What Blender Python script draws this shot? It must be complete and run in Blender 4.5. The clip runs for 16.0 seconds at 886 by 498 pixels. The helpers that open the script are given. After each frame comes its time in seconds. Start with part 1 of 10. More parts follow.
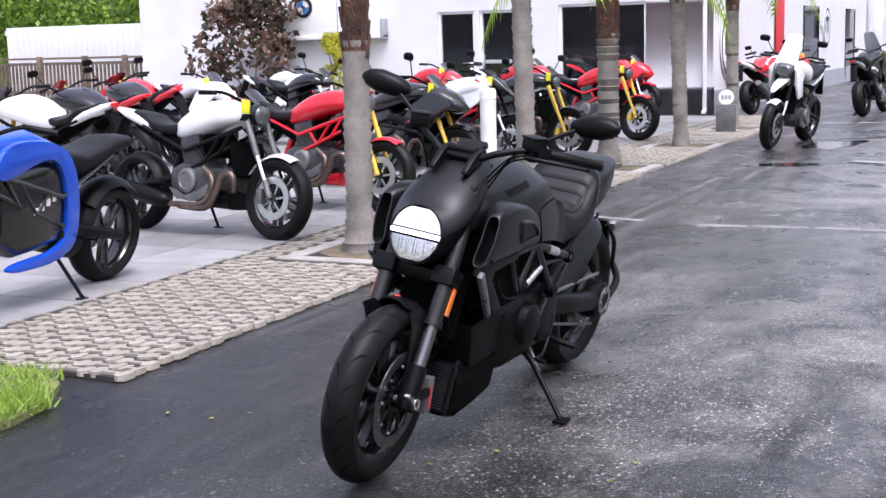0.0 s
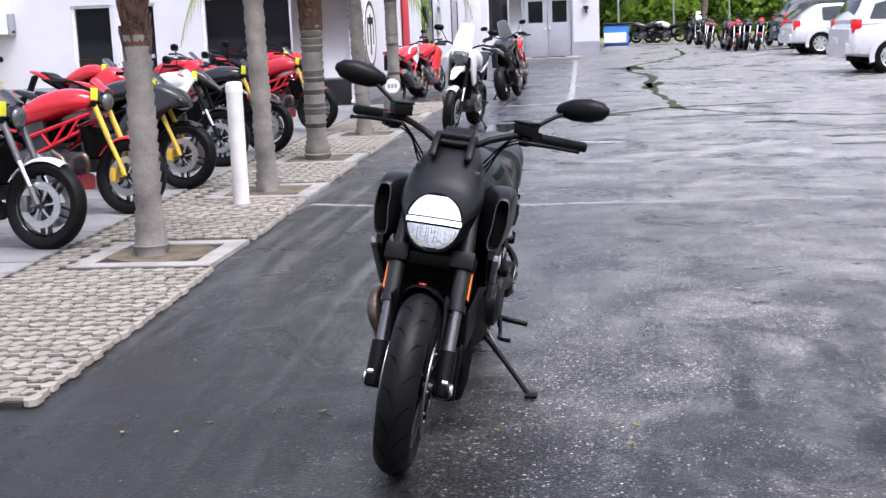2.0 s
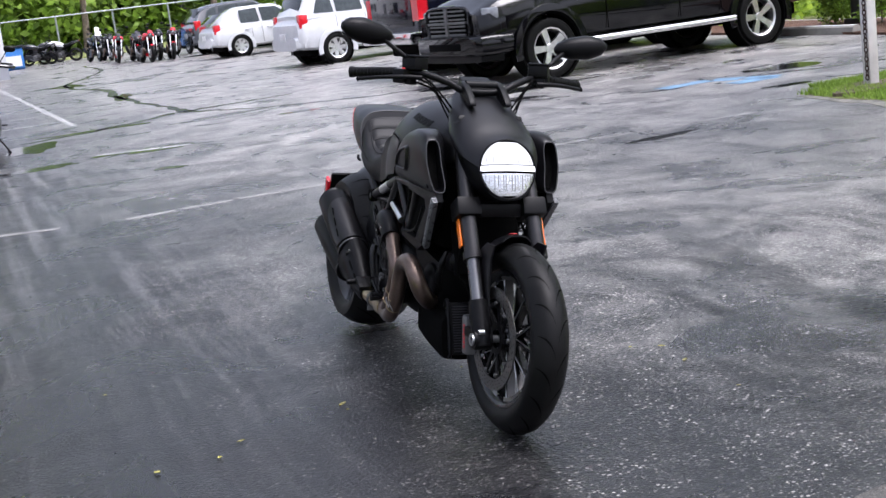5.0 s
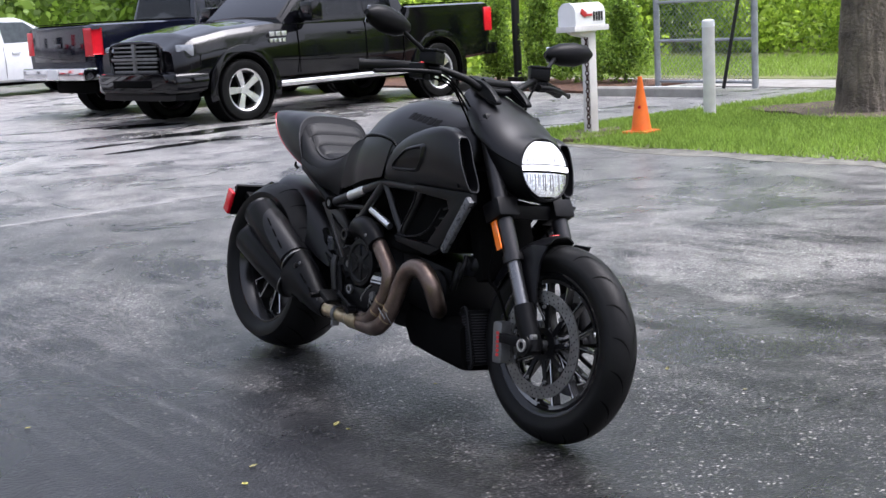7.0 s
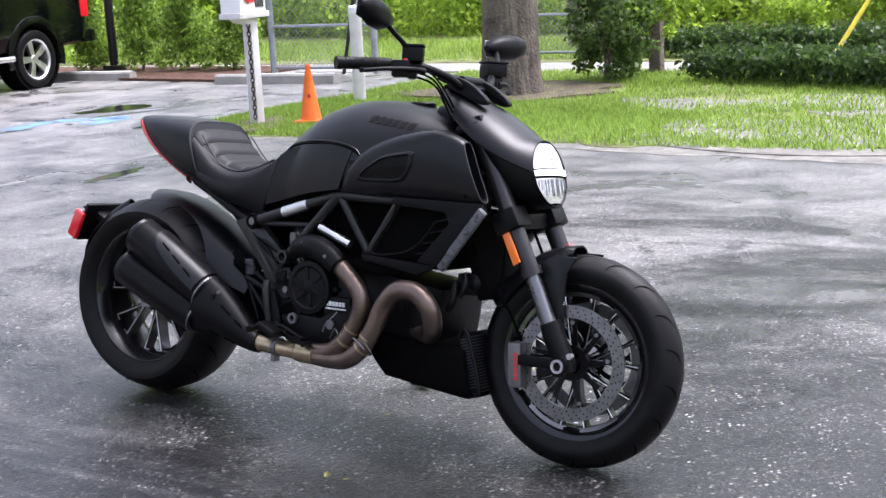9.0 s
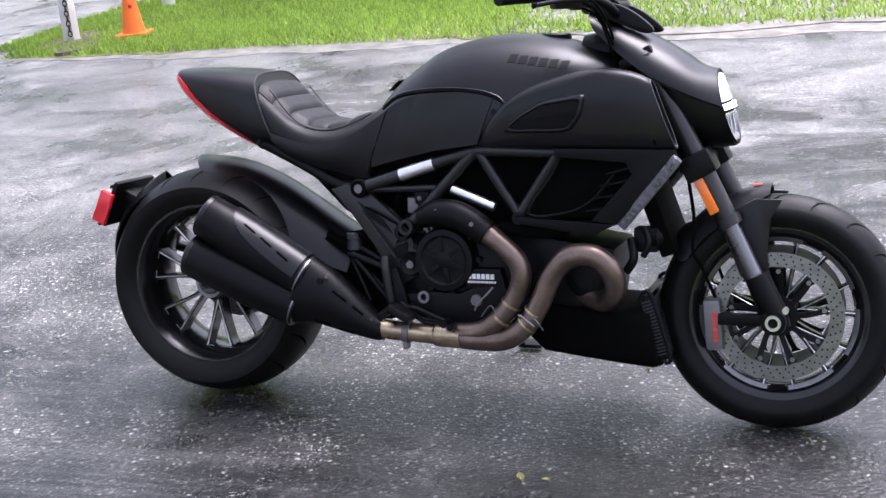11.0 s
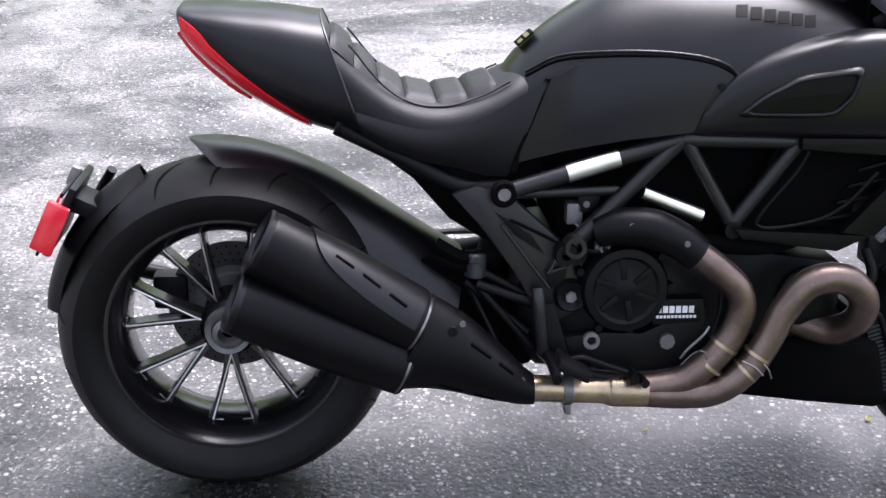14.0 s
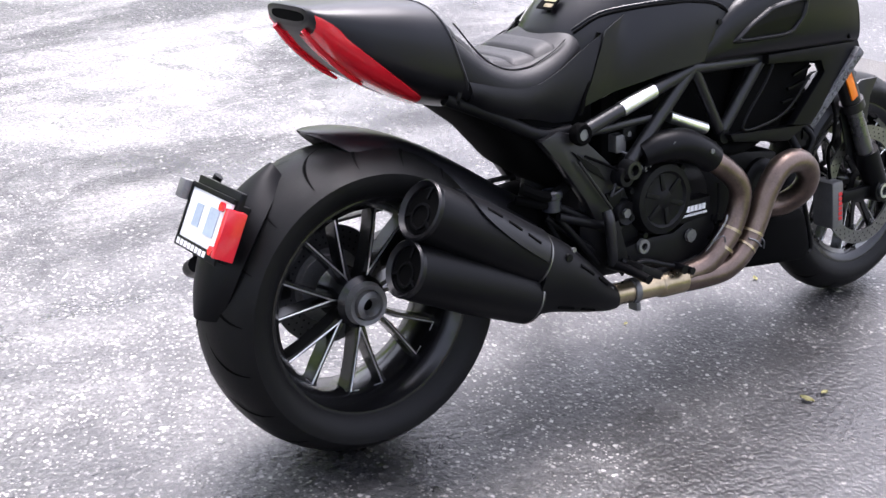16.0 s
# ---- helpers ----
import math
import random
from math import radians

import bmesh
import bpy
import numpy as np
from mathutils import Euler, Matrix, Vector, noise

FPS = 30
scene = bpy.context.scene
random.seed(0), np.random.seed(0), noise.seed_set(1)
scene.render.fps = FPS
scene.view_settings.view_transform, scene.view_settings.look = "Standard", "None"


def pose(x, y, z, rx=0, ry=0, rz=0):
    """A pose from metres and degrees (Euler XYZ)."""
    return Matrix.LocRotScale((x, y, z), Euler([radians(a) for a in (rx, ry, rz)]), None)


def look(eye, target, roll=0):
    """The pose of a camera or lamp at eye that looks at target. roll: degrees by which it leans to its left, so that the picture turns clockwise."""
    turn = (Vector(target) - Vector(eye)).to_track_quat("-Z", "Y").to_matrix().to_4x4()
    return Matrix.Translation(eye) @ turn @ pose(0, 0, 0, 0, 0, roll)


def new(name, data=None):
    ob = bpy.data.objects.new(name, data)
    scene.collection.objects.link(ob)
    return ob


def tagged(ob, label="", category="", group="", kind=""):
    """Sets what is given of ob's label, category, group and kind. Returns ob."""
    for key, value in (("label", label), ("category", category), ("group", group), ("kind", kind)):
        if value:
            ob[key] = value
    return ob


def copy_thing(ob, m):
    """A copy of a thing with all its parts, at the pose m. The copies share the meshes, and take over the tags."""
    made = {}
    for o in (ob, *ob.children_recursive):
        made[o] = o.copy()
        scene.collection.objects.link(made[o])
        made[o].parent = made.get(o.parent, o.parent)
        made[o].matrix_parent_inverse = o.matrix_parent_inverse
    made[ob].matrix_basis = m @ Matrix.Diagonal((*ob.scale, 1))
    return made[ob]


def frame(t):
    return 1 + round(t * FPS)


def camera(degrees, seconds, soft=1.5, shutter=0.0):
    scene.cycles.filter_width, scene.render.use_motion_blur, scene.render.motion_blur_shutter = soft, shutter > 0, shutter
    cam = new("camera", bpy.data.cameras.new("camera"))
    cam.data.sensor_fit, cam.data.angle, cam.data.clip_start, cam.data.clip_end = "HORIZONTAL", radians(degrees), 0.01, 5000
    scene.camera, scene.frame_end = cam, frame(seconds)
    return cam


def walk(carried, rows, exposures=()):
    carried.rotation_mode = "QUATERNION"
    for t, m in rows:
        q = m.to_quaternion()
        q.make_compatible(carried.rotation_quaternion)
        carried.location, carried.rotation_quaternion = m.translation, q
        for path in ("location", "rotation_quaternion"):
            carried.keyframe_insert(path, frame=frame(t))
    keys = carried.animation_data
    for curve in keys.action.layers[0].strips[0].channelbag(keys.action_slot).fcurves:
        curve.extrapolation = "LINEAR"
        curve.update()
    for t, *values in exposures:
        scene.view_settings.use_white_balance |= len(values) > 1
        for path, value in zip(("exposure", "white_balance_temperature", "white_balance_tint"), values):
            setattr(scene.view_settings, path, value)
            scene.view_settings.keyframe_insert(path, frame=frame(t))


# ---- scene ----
cam = camera(37.7, 16.0)
PATH = [
    (0, (2.329, 0.103, 1.4), (1.472, 1.882, 1.086), -1.5),
    (0.5, (2.006, -0.073, 1.412), (1.299, 1.768, 1.085), -0.9),
    (1, (1.689, -0.272, 1.441), (1.156, 1.626, 1.109), -2.0),
    (1.5, (1.329, -0.281, 1.423), (0.932, 1.651, 1.09), -1.7),
    (2, (0.985, -0.342, 1.436), (0.738, 1.612, 1.09), -2.4),
    (2.5, (0.635, -0.377, 1.467), (0.566, 1.586, 1.093), -3.1),
    (3, (0.292, -0.277, 1.434), (0.392, 1.683, 1.049), -2.1),
    (3.5, (-0.081, -0.23, 1.43), (0.18, 1.713, 1.031), -2.5),
    (3.7, (-0.257, -0.214, 1.437), (0.084, 1.716, 1.038), -2.5),
    (5.8, (-1.618, 0.369, 1.347), (-0.751, 2.129, 0.959), -4.8),
    (6, (-1.723, 0.45, 1.343), (-0.783, 2.174, 0.961), -3.0),
    (6.5, (-2.017, 0.656, 1.314), (-0.934, 2.296, 0.941), -5.3),
    (7, (-2.289, 0.938, 1.291), (-1.067, 2.479, 0.927), -3.3),
    (7.5, (-2.499, 1.256, 1.297), (-1.107, 2.649, 0.945), -2.4),
    (8, (-2.719, 1.563, 1.326), (-1.167, 2.77, 0.959), -3.2),
    (8.5, (-2.829, 1.918, 1.329), (-1.211, 3.039, 0.976), -2.3),
    (9, (-2.864, 2.255, 1.379), (-1.183, 3.25, 0.953), -2.9),
    (9.5, (-2.942, 2.575, 1.451), (-1.214, 3.444, 0.944), -4.3),
    (10, (-2.952, 2.881, 1.542), (-1.221, 3.703, 0.968), -4.5),
    (10.2, (-2.941, 3.007, 1.552), (-1.205, 3.812, 0.971), -6.0),
    (12.3, (-2.397, 4.315, 1.547), (-0.541, 4.538, 0.836), -1.4),
    (12.5, (-2.317, 4.419, 1.551), (-0.453, 4.596, 0.847), -2.1),
    (13, (-2.148, 4.671, 1.549), (-0.282, 4.743, 0.833), -1.3),
    (13.5, (-1.912, 4.93, 1.601), (-0.08, 4.885, 0.801), 0.2),
    (14, (-1.867, 5.188, 1.59), (-0.092, 4.947, 0.701), 1.5),
    (14.5, (-1.855, 5.466, 1.582), (-0.117, 5.027, 0.693), 4.1),
    (15, (-1.782, 5.854, 1.578), (-0.119, 5.187, 0.689), 2.5),
    (15.5, (-1.754, 6.271, 1.595), (-0.188, 5.394, 0.713), 1.7),
    (16, (-1.631, 6.613, 1.599), (-0.205, 5.51, 0.732), 3.1),
]
walk(cam, [(t, look(eye, target, roll)) for t, eye, target, roll in PATH], exposures=[(0.0, 1.2, 5950, 20), (1.5, 1.12, 5950, 20), (3.7, 1.05, 5950, 20), (5.8, 1.05, 6000, 16), (8.0, 1.40, 5950, 18), (9.0, 1.56, 5950, 20), (10.2, 1.72, 5900, 23), (12.3, 1.7, 5950, 21), (14.0, 1.9, 6000, 20), (15.0, 2.1, 6050, 20), (16.0, 2.0, 6100, 20)])

# ---- world and sun: bright overcast after rain ----
SUN_ELEVATION, SUN_TURN = radians(66), radians(131)
world = bpy.data.worlds.new("overcast_sky")
scene.world = world
world.use_nodes = True
wn, wl = world.node_tree.nodes, world.node_tree.links
sky = wn.new("ShaderNodeTexSky")
sky.sky_type, sky.sun_disc = "NISHITA", False
sky.sun_elevation, sky.sun_rotation = SUN_ELEVATION, SUN_TURN
sky.air_density, sky.dust_density, sky.ozone_density = 1.0, 6.0, 1.0
grey = wn.new("ShaderNodeHueSaturation")
grey.inputs["Saturation"].default_value = 0.45
wl.new(sky.outputs[0], grey.inputs["Color"])
wl.new(grey.outputs[0], wn["Background"].inputs[0])
wn["Background"].inputs[1].default_value = 0.15
sun_data = bpy.data.lights.new("sun", "SUN")
sun_data.energy, sun_data.angle, sun_data.color = 1.3, radians(36), (1.0, 0.97, 0.93)
sun = new("sun", sun_data)
sun.matrix_world = look((0, 0, 60), Vector((0, 0, 60)) - Vector((math.sin(SUN_TURN) * math.cos(SUN_ELEVATION), math.cos(SUN_TURN) * math.cos(SUN_ELEVATION), math.sin(SUN_ELEVATION))))


# ---- material helpers ----
def nodes_of(name):
    m = bpy.data.materials.new(name)
    m.use_nodes = True
    return m, m.node_tree.nodes, m.node_tree.links, m.node_tree.nodes["Principled BSDF"]


def noise_node(n, l, vec, scale, detail=4.0, rough=0.6, dist=0.0):
    t = n.new("ShaderNodeTexNoise")
    t.inputs["Scale"].default_value, t.inputs["Detail"].default_value = scale, detail
    t.inputs["Roughness"].default_value, t.inputs["Distortion"].default_value = rough, dist
    l.new(vec, t.inputs["Vector"])
    return t


def ramp(n, l, fac, stops):
    r = n.new("ShaderNodeValToRGB")
    while len(r.color_ramp.elements) < len(stops):
        r.color_ramp.elements.new(0.5)
    for e, (p, c) in zip(r.color_ramp.elements, stops):
        e.position = p
        e.color = (c, c, c, 1) if isinstance(c, (int, float)) else (*c, 1)
    l.new(fac, r.inputs[0])
    return r


def mix(n, l, fac, a, b, kind="MIX"):
    m = n.new("ShaderNodeMix")
    m.data_type, m.blend_type = "RGBA", kind
    for value, slot in ((fac, m.inputs[0]), (a, m.inputs[6]), (b, m.inputs[7])):
        if hasattr(value, "is_output"):
            l.new(value, slot)
        else:
            slot.default_value = value if isinstance(value, (int, float)) else (*value, 1)
    return m.outputs[2]


def coords(n, space="Object"):
    return n.new("ShaderNodeTexCoord").outputs[space]


def bump(n, l, height, strength, distance, after=None):
    b = n.new("ShaderNodeBump")
    b.inputs["Strength"].default_value, b.inputs["Distance"].default_value = strength, distance
    l.new(height, b.inputs["Height"])
    if after:
        l.new(after, b.inputs["Normal"])
    return b.outputs[0]


def stuff(name, color, rough=0.5, metal=0.0, vary=0.18, scale=9.0, fine=120.0, relief=0.15, depth=0.002, coat=0.0, rvary=0.12, spec=0.5, each=0.0):
    """A plain surface with two scales of wear: broad blotches and fine grain."""
    m, n, l, p = nodes_of(name)
    v = coords(n)
    big, small = noise_node(n, l, v, scale, 5), noise_node(n, l, v, fine, 3)
    dark, light = tuple(c * (1 - vary) for c in color), tuple(min(1, c * (1 + vary)) for c in color)
    col = mix(n, l, ramp(n, l, big.outputs[0], [(0.3, 0.0), (0.7, 1.0)]).outputs[0], dark, light)
    col = mix(n, l, 0.35 * min(1, vary * 4), col, small.outputs[0], "SOFT_LIGHT")
    if each:
        info = n.new("ShaderNodeObjectInfo")
        hsv = n.new("ShaderNodeHueSaturation")
        mr = n.new("ShaderNodeMapRange")
        mr.inputs[3].default_value, mr.inputs[4].default_value = 1 - each, 1 + each
        l.new(info.outputs["Random"], mr.inputs[0])
        l.new(mr.outputs[0], hsv.inputs["Value"])
        l.new(col, hsv.inputs["Color"])
        col = hsv.outputs[0]
    l.new(col, p.inputs["Base Color"])
    rr = n.new("ShaderNodeMapRange")
    rr.inputs[3].default_value, rr.inputs[4].default_value = max(0.02, rough - rvary), min(1, rough + rvary)
    l.new(big.outputs[0], rr.inputs[0])
    l.new(rr.outputs[0], p.inputs["Roughness"])
    p.inputs["Metallic"].default_value = metal
    p.inputs["Specular IOR Level"].default_value = spec
    p.inputs["Coat Weight"].default_value = coat
    p.inputs["Coat Roughness"].default_value = 0.06
    if relief:
        l.new(bump(n, l, small.outputs[0], relief, depth), p.inputs["Normal"])
    return m


def glow(name, color, strength, base=(0.8, 0.8, 0.8)):
    m, n, l, p = nodes_of(name)
    p.inputs["Base Color"].default_value = (*base, 1)
    p.inputs["Roughness"].default_value = 0.15
    p.inputs["Emission Color"].default_value = (*color, 1)
    p.inputs["Emission Strength"].default_value = strength
    return m


# ---- mesh helpers ----
def finish(bm, mat, name, angle=38, smooth=True):
    bmesh.ops.recalc_face_normals(bm, faces=bm.faces[:])
    me = bpy.data.meshes.new(name)
    bm.to_mesh(me)
    bm.free()
    me.materials.append(mat)
    if smooth:
        me.polygons.foreach_set("use_smooth", [True] * len(me.polygons))
        me.set_sharp_from_angle(angle=radians(angle))
    return me


def part(name, bm, mat, parent=None, label="", angle=38, at=None):
    """Links a bmesh as one mesh object, under its thing or part if one is given."""
    ob = new(name, finish(bm, mat, name, angle))
    if parent:
        ob.parent = parent
    if at is not None:
        ob.matrix_basis = at
    return tagged(ob, label)


def each(name, bms, mat, parent, label="", move=None):
    """Alike small pieces, each a mesh of its own."""
    for bm in bms:
        part(name, moved(bm, move) if move else bm, mat, parent, label)


def thing(name, m, label, category, group="", kind=""):
    ob = new(name)
    ob.empty_display_size = 0.1
    ob.matrix_basis = m
    return tagged(ob, label, category, group, kind)


def joined(*bms):
    out = bmesh.new()
    for b in bms:
        me = bpy.data.meshes.new("tmp")
        b.to_mesh(me)
        b.free()
        out.from_mesh(me)
        bpy.data.meshes.remove(me)
    return out


def box(x0, x1, y0, y1, z0, z1, bevel=0.0, segments=2):
    bm = bmesh.new()
    bmesh.ops.create_cube(bm, size=1)
    for v in bm.verts:
        v.co = Vector(((x0 + x1) / 2 + v.co.x * (x1 - x0), (y0 + y1) / 2 + v.co.y * (y1 - y0), (z0 + z1) / 2 + v.co.z * (z1 - z0)))
    if bevel:
        bmesh.ops.bevel(bm, geom=bm.edges[:], offset=bevel, segments=segments, affect="EDGES", profile=0.6)
    return bm


def loft(rings, cap=True, closed=True):
    """A skin through rings of equal count."""
    bm = bmesh.new()
    vs = [[bm.verts.new(p) for p in r] for r in rings]
    n = len(rings[0])
    for a, b in zip(vs, vs[1:]):
        for i in range(n if closed else n - 1):
            j = (i + 1) % n
            bm.faces.new((a[i], a[j], b[j], b[i]))
    if cap and closed:
        bm.faces.new(vs[0][::-1])
        bm.faces.new(vs[-1])
    return bm


def smooth_path(points, per=6):
    """Catmull-Rom through tuples of any length."""
    p = [np.array(q, float) for q in points]
    p = [2 * p[0] - p[1]] + p + [2 * p[-1] - p[-2]]
    out = []
    for i in range(1, len(p) - 2):
        for k in range(per):
            t = k / per
            out.append(0.5 * (2 * p[i] + (p[i + 1] - p[i - 1]) * t + (2 * p[i - 1] - 5 * p[i] + 4 * p[i + 1] - p[i + 2]) * t * t + (3 * p[i] - p[i - 1] - 3 * p[i + 1] + p[i + 2]) * t ** 3))
    out.append(p[-2])
    return out


def tube(points, radius, per=5, sides=12, cap=True):
    """A round tube along a smooth line; a point may carry its own radius as a fourth number."""
    pts = smooth_path([(*q[:3], q[3] if len(q) > 3 else radius) for q in points], per) if per > 1 else [np.array((*q[:3], q[3] if len(q) > 3 else radius)) for q in points]
    rings, side = [], None
    for i, q in enumerate(pts):
        d = Vector(pts[min(i + 1, len(pts) - 1)][:3]) - Vector(pts[max(i - 1, 0)][:3])
        d.normalize()
        if side is None:
            side = d.orthogonal().normalized()
        side = (side - d * side.dot(d)).normalized()
        up = d.cross(side)
        c = Vector(q[:3])
        rings.append([c + (side * math.cos(a) + up * math.sin(a)) * q[3] for a in [2 * math.pi * k / sides for k in range(sides)]])
    return loft(rings, cap)


def rod(a, b, radius, sides=10, radius2=None):
    return tube([(*a, radius), (*b, radius if radius2 is None else radius2)], radius, per=1, sides=sides)


def lathe(profile, segs=48, axis="y", center=(0, 0, 0), closed=True):
    """Turns (radius, along) pairs round an axis; a closed profile makes a ring."""
    bm = bmesh.new()
    rows = []
    for k in range(segs):
        a = 2 * math.pi * k / segs
        c, s = math.cos(a), math.sin(a)
        row = []
        for r, h in profile:
            p = {"y": (r * c, h, r * s), "x": (h, r * c, r * s), "z": (r * c, r * s, h)}[axis]
            row.append(bm.verts.new(Vector(p) + Vector(center)))
        rows.append(row)
    m = len(profile)
    for k in range(segs):
        a, b = rows[k], rows[(k + 1) % segs]
        for i in range(m if closed else m - 1):
            j = (i + 1) % m
            bm.faces.new((a[i], a[j], b[j], b[i]))
    bmesh.ops.remove_doubles(bm, verts=bm.verts[:], dist=1e-6)
    return bm


def slab(outline, y0, y1, bevel=0.0, plane="xz"):
    """An outline of points (in the x-z plane, or x-y) made thick."""
    bm = bmesh.new()
    to = (lambda a, b, h: (a, h, b)) if plane == "xz" else (lambda a, b, h: (a, b, h))
    lo, hi = [bm.verts.new(to(a, b, y0)) for a, b in outline], [bm.verts.new(to(a, b, y1)) for a, b in outline]
    n = len(outline)
    f0, f1 = bm.faces.new(lo[::-1]), bm.faces.new(hi)
    for i in range(n):
        bm.faces.new((lo[i], lo[(i + 1) % n], hi[(i + 1) % n], hi[i]))
    if bevel:
        bmesh.ops.recalc_face_normals(bm, faces=bm.faces[:])
        edges = [e for e in bm.edges if f0 in e.link_faces or f1 in e.link_faces]
        bmesh.ops.bevel(bm, geom=edges, offset=bevel, segments=2, affect="EDGES", profile=0.6)
    return bm


def oval(c, half_y, up, down, power=2.5, count=28, x_lean=0.0, power_low=None):
    """A ring in the y-z plane: a superellipse with its own height above and below its middle."""
    out = []
    for k in range(count):
        a = 2 * math.pi * k / count
        ca, sa = math.cos(a), math.sin(a)
        e = 2 / (power if sa >= 0 or power_low is None else power_low)
        y = math.copysign(abs(ca) ** e, ca) * half_y
        z = math.copysign(abs(sa) ** e, sa) * (up if sa >= 0 else down)
        out.append(Vector((c[0] + x_lean * z, c[1] + y, c[2] + z)))
    return out


def shell(rows, thick):
    """A sheet from rows of points, made thick along its normals."""
    bm = bmesh.new()
    vs = [[bm.verts.new(p) for p in r] for r in rows]
    for a, b in zip(vs, vs[1:]):
        for i in range(len(a) - 1):
            bm.faces.new((a[i], a[i + 1], b[i + 1], b[i]))
    bmesh.ops.recalc_face_normals(bm, faces=bm.faces[:])
    bmesh.ops.solidify(bm, geom=bm.faces[:], thickness=thick)
    return bm


def rounded_loop(pts, times=2, cut=0.22):
    """A closed outline with its corners cut round."""
    for _ in range(times):
        pts = [(a[0] + (b[0] - a[0]) * t, a[1] + (b[1] - a[1]) * t) for a, b in zip(pts, pts[1:] + pts[:1]) for t in (cut, 1 - cut)]
    return pts


def mirrored(bm):
    """The same mesh on the other side of the x-z plane."""
    out = bm.copy()
    for v in out.verts:
        v.co.y = -v.co.y
    bmesh.ops.reverse_faces(out, faces=out.faces[:])
    return out


def moved(bm, m):
    bm.transform(m)
    return bm


# ---- materials ----
MAT_BLACK = stuff("matt_black_paint", (0.0045, 0.0045, 0.0055), 0.34, vary=0.14, scale=6, fine=900, relief=0.05, depth=0.0004, rvary=0.06, spec=0.32)
SATIN = stuff("satin_black_plastic", (0.0025, 0.0025, 0.003), 0.42, vary=0.2, fine=600, relief=0.15, depth=0.0005, spec=0.15)
DARK = stuff("black_casting", (0.0025, 0.0025, 0.003), 0.46, vary=0.25, fine=350, relief=0.25, depth=0.001, spec=0.17)
FRAME_BLACK = stuff("satin_black_frame_paint", (0.009, 0.009, 0.0095), 0.36, vary=0.2, fine=350, relief=0.12, depth=0.0006, spec=0.42)
# near-black: shade in gaps, slots and recesses as colour; also black rubber and trim
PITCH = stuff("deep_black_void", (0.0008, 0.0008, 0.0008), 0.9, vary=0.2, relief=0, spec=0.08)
RUBBER = stuff("tyre_rubber", (0.0045, 0.0045, 0.0045), 0.46, vary=0.35, scale=12, fine=300, relief=0.3, depth=0.001, spec=0.16)
LEATHER = stuff("black_seat_leather", (0.006, 0.006, 0.007), 0.52, vary=0.15, scale=20, fine=420, relief=0.35, depth=0.0008, spec=0.28)
ALU = stuff("machined_aluminium", (0.78, 0.78, 0.78), 0.32, metal=1.0, vary=0.15, fine=300, relief=0.1, depth=0.0004)
STEEL = stuff("brake_disc_steel", (0.21, 0.207, 0.20), 0.35, metal=1.0, vary=0.2, scale=30, fine=400, relief=0.1, depth=0.0003)
# darker copy of the disc steel: the rear disc's shade is in the colour
SHADED_DISC = stuff("shaded_disc_steel", (0.06, 0.06, 0.06), 0.4, metal=0.8, vary=0.2, scale=30, fine=400, relief=0.1, depth=0.0003)
GLOSS_RIM = stuff("gloss_black_wheel_paint", (0.004, 0.004, 0.0045), 0.2, vary=0.2, fine=300, relief=0.05, depth=0.0004, rvary=0.06, spec=0.5)
CHROME = stuff("chrome", (0.75, 0.75, 0.76), 0.08, metal=1.0, vary=0.05, relief=0, rvary=0.03)
GREYCAST = stuff("grey_cast_metal", (0.17, 0.17, 0.17), 0.5, metal=0.7, vary=0.25, fine=250, relief=0.3, depth=0.001)
PIPE = stuff("heat_tinted_steel", (0.155, 0.115, 0.095), 0.34, metal=0.85, vary=0.45, scale=9, fine=220, relief=0.15, depth=0.0006)
PIPE_GOLD = stuff("straw_tinted_steel", (0.42, 0.34, 0.22), 0.30, metal=0.9, vary=0.35, scale=14, fine=220, relief=0.12, depth=0.0006)
RED_LENS = stuff("red_lens", (0.62, 0.012, 0.022), 0.15, vary=0.12, fine=260, relief=0.2, depth=0.001, coat=0.6)
AMBER = stuff("amber_lens", (0.80, 0.17, 0.008), 0.18, vary=0.08, fine=260, relief=0.2, depth=0.001, coat=0.5)
LAMP_ON = glow("lit_headlamp", (1.0, 1.0, 1.0), 0.24, (0.45, 0.46, 0.47))
LAMP_BAND = glow("lit_lamp_band", (1.0, 1.0, 1.0), 1.0)
REFLECTOR = stuff("lamp_reflector", (0.75, 0.76, 0.78), 0.16, metal=0.9, vary=0.1, fine=90, relief=0.6, depth=0.004)
WHITE_INK = stuff("white_print", (0.75, 0.75, 0.75), 0.5, vary=0.05, relief=0)
GREY_INK = stuff("pressed_letters", (0.0012, 0.0012, 0.0014), 0.55, vary=0.1, relief=0, spec=0.15)
RED_INK = stuff("red_print", (0.55, 0.03, 0.03), 0.5, vary=0.05, relief=0)
GRILLE = stuff("radiator_fins", (0.05, 0.05, 0.055), 0.5, metal=0.6, vary=0.4, fine=500, relief=0.5, depth=0.002)
LED_STRIP = stuff("clear_indicator_lens", (0.12, 0.122, 0.13), 0.3, metal=0.4, vary=0.4, scale=60, fine=260, relief=0.9, depth=0.004)


# ---- the black power cruiser ----
def tyre_mesh(radius, width, rim, drop, segs=72):
    prof = []
    h = width / 2
    for k in range(-9, 10):
        y = h * k / 9
        prof.append((radius - drop * abs(k / 9) ** 2.3, y))
    low = radius - drop
    prof += [(low - 0.25 * (low - rim), h * 1.0), (low - 0.65 * (low - rim), h * 0.95), (rim + 0.002, h * 0.80), (rim - 0.006, h * 0.74)]
    prof += [(r, -y) for r, y in prof[-1:-5:-1]]
    return lathe(prof, segs)


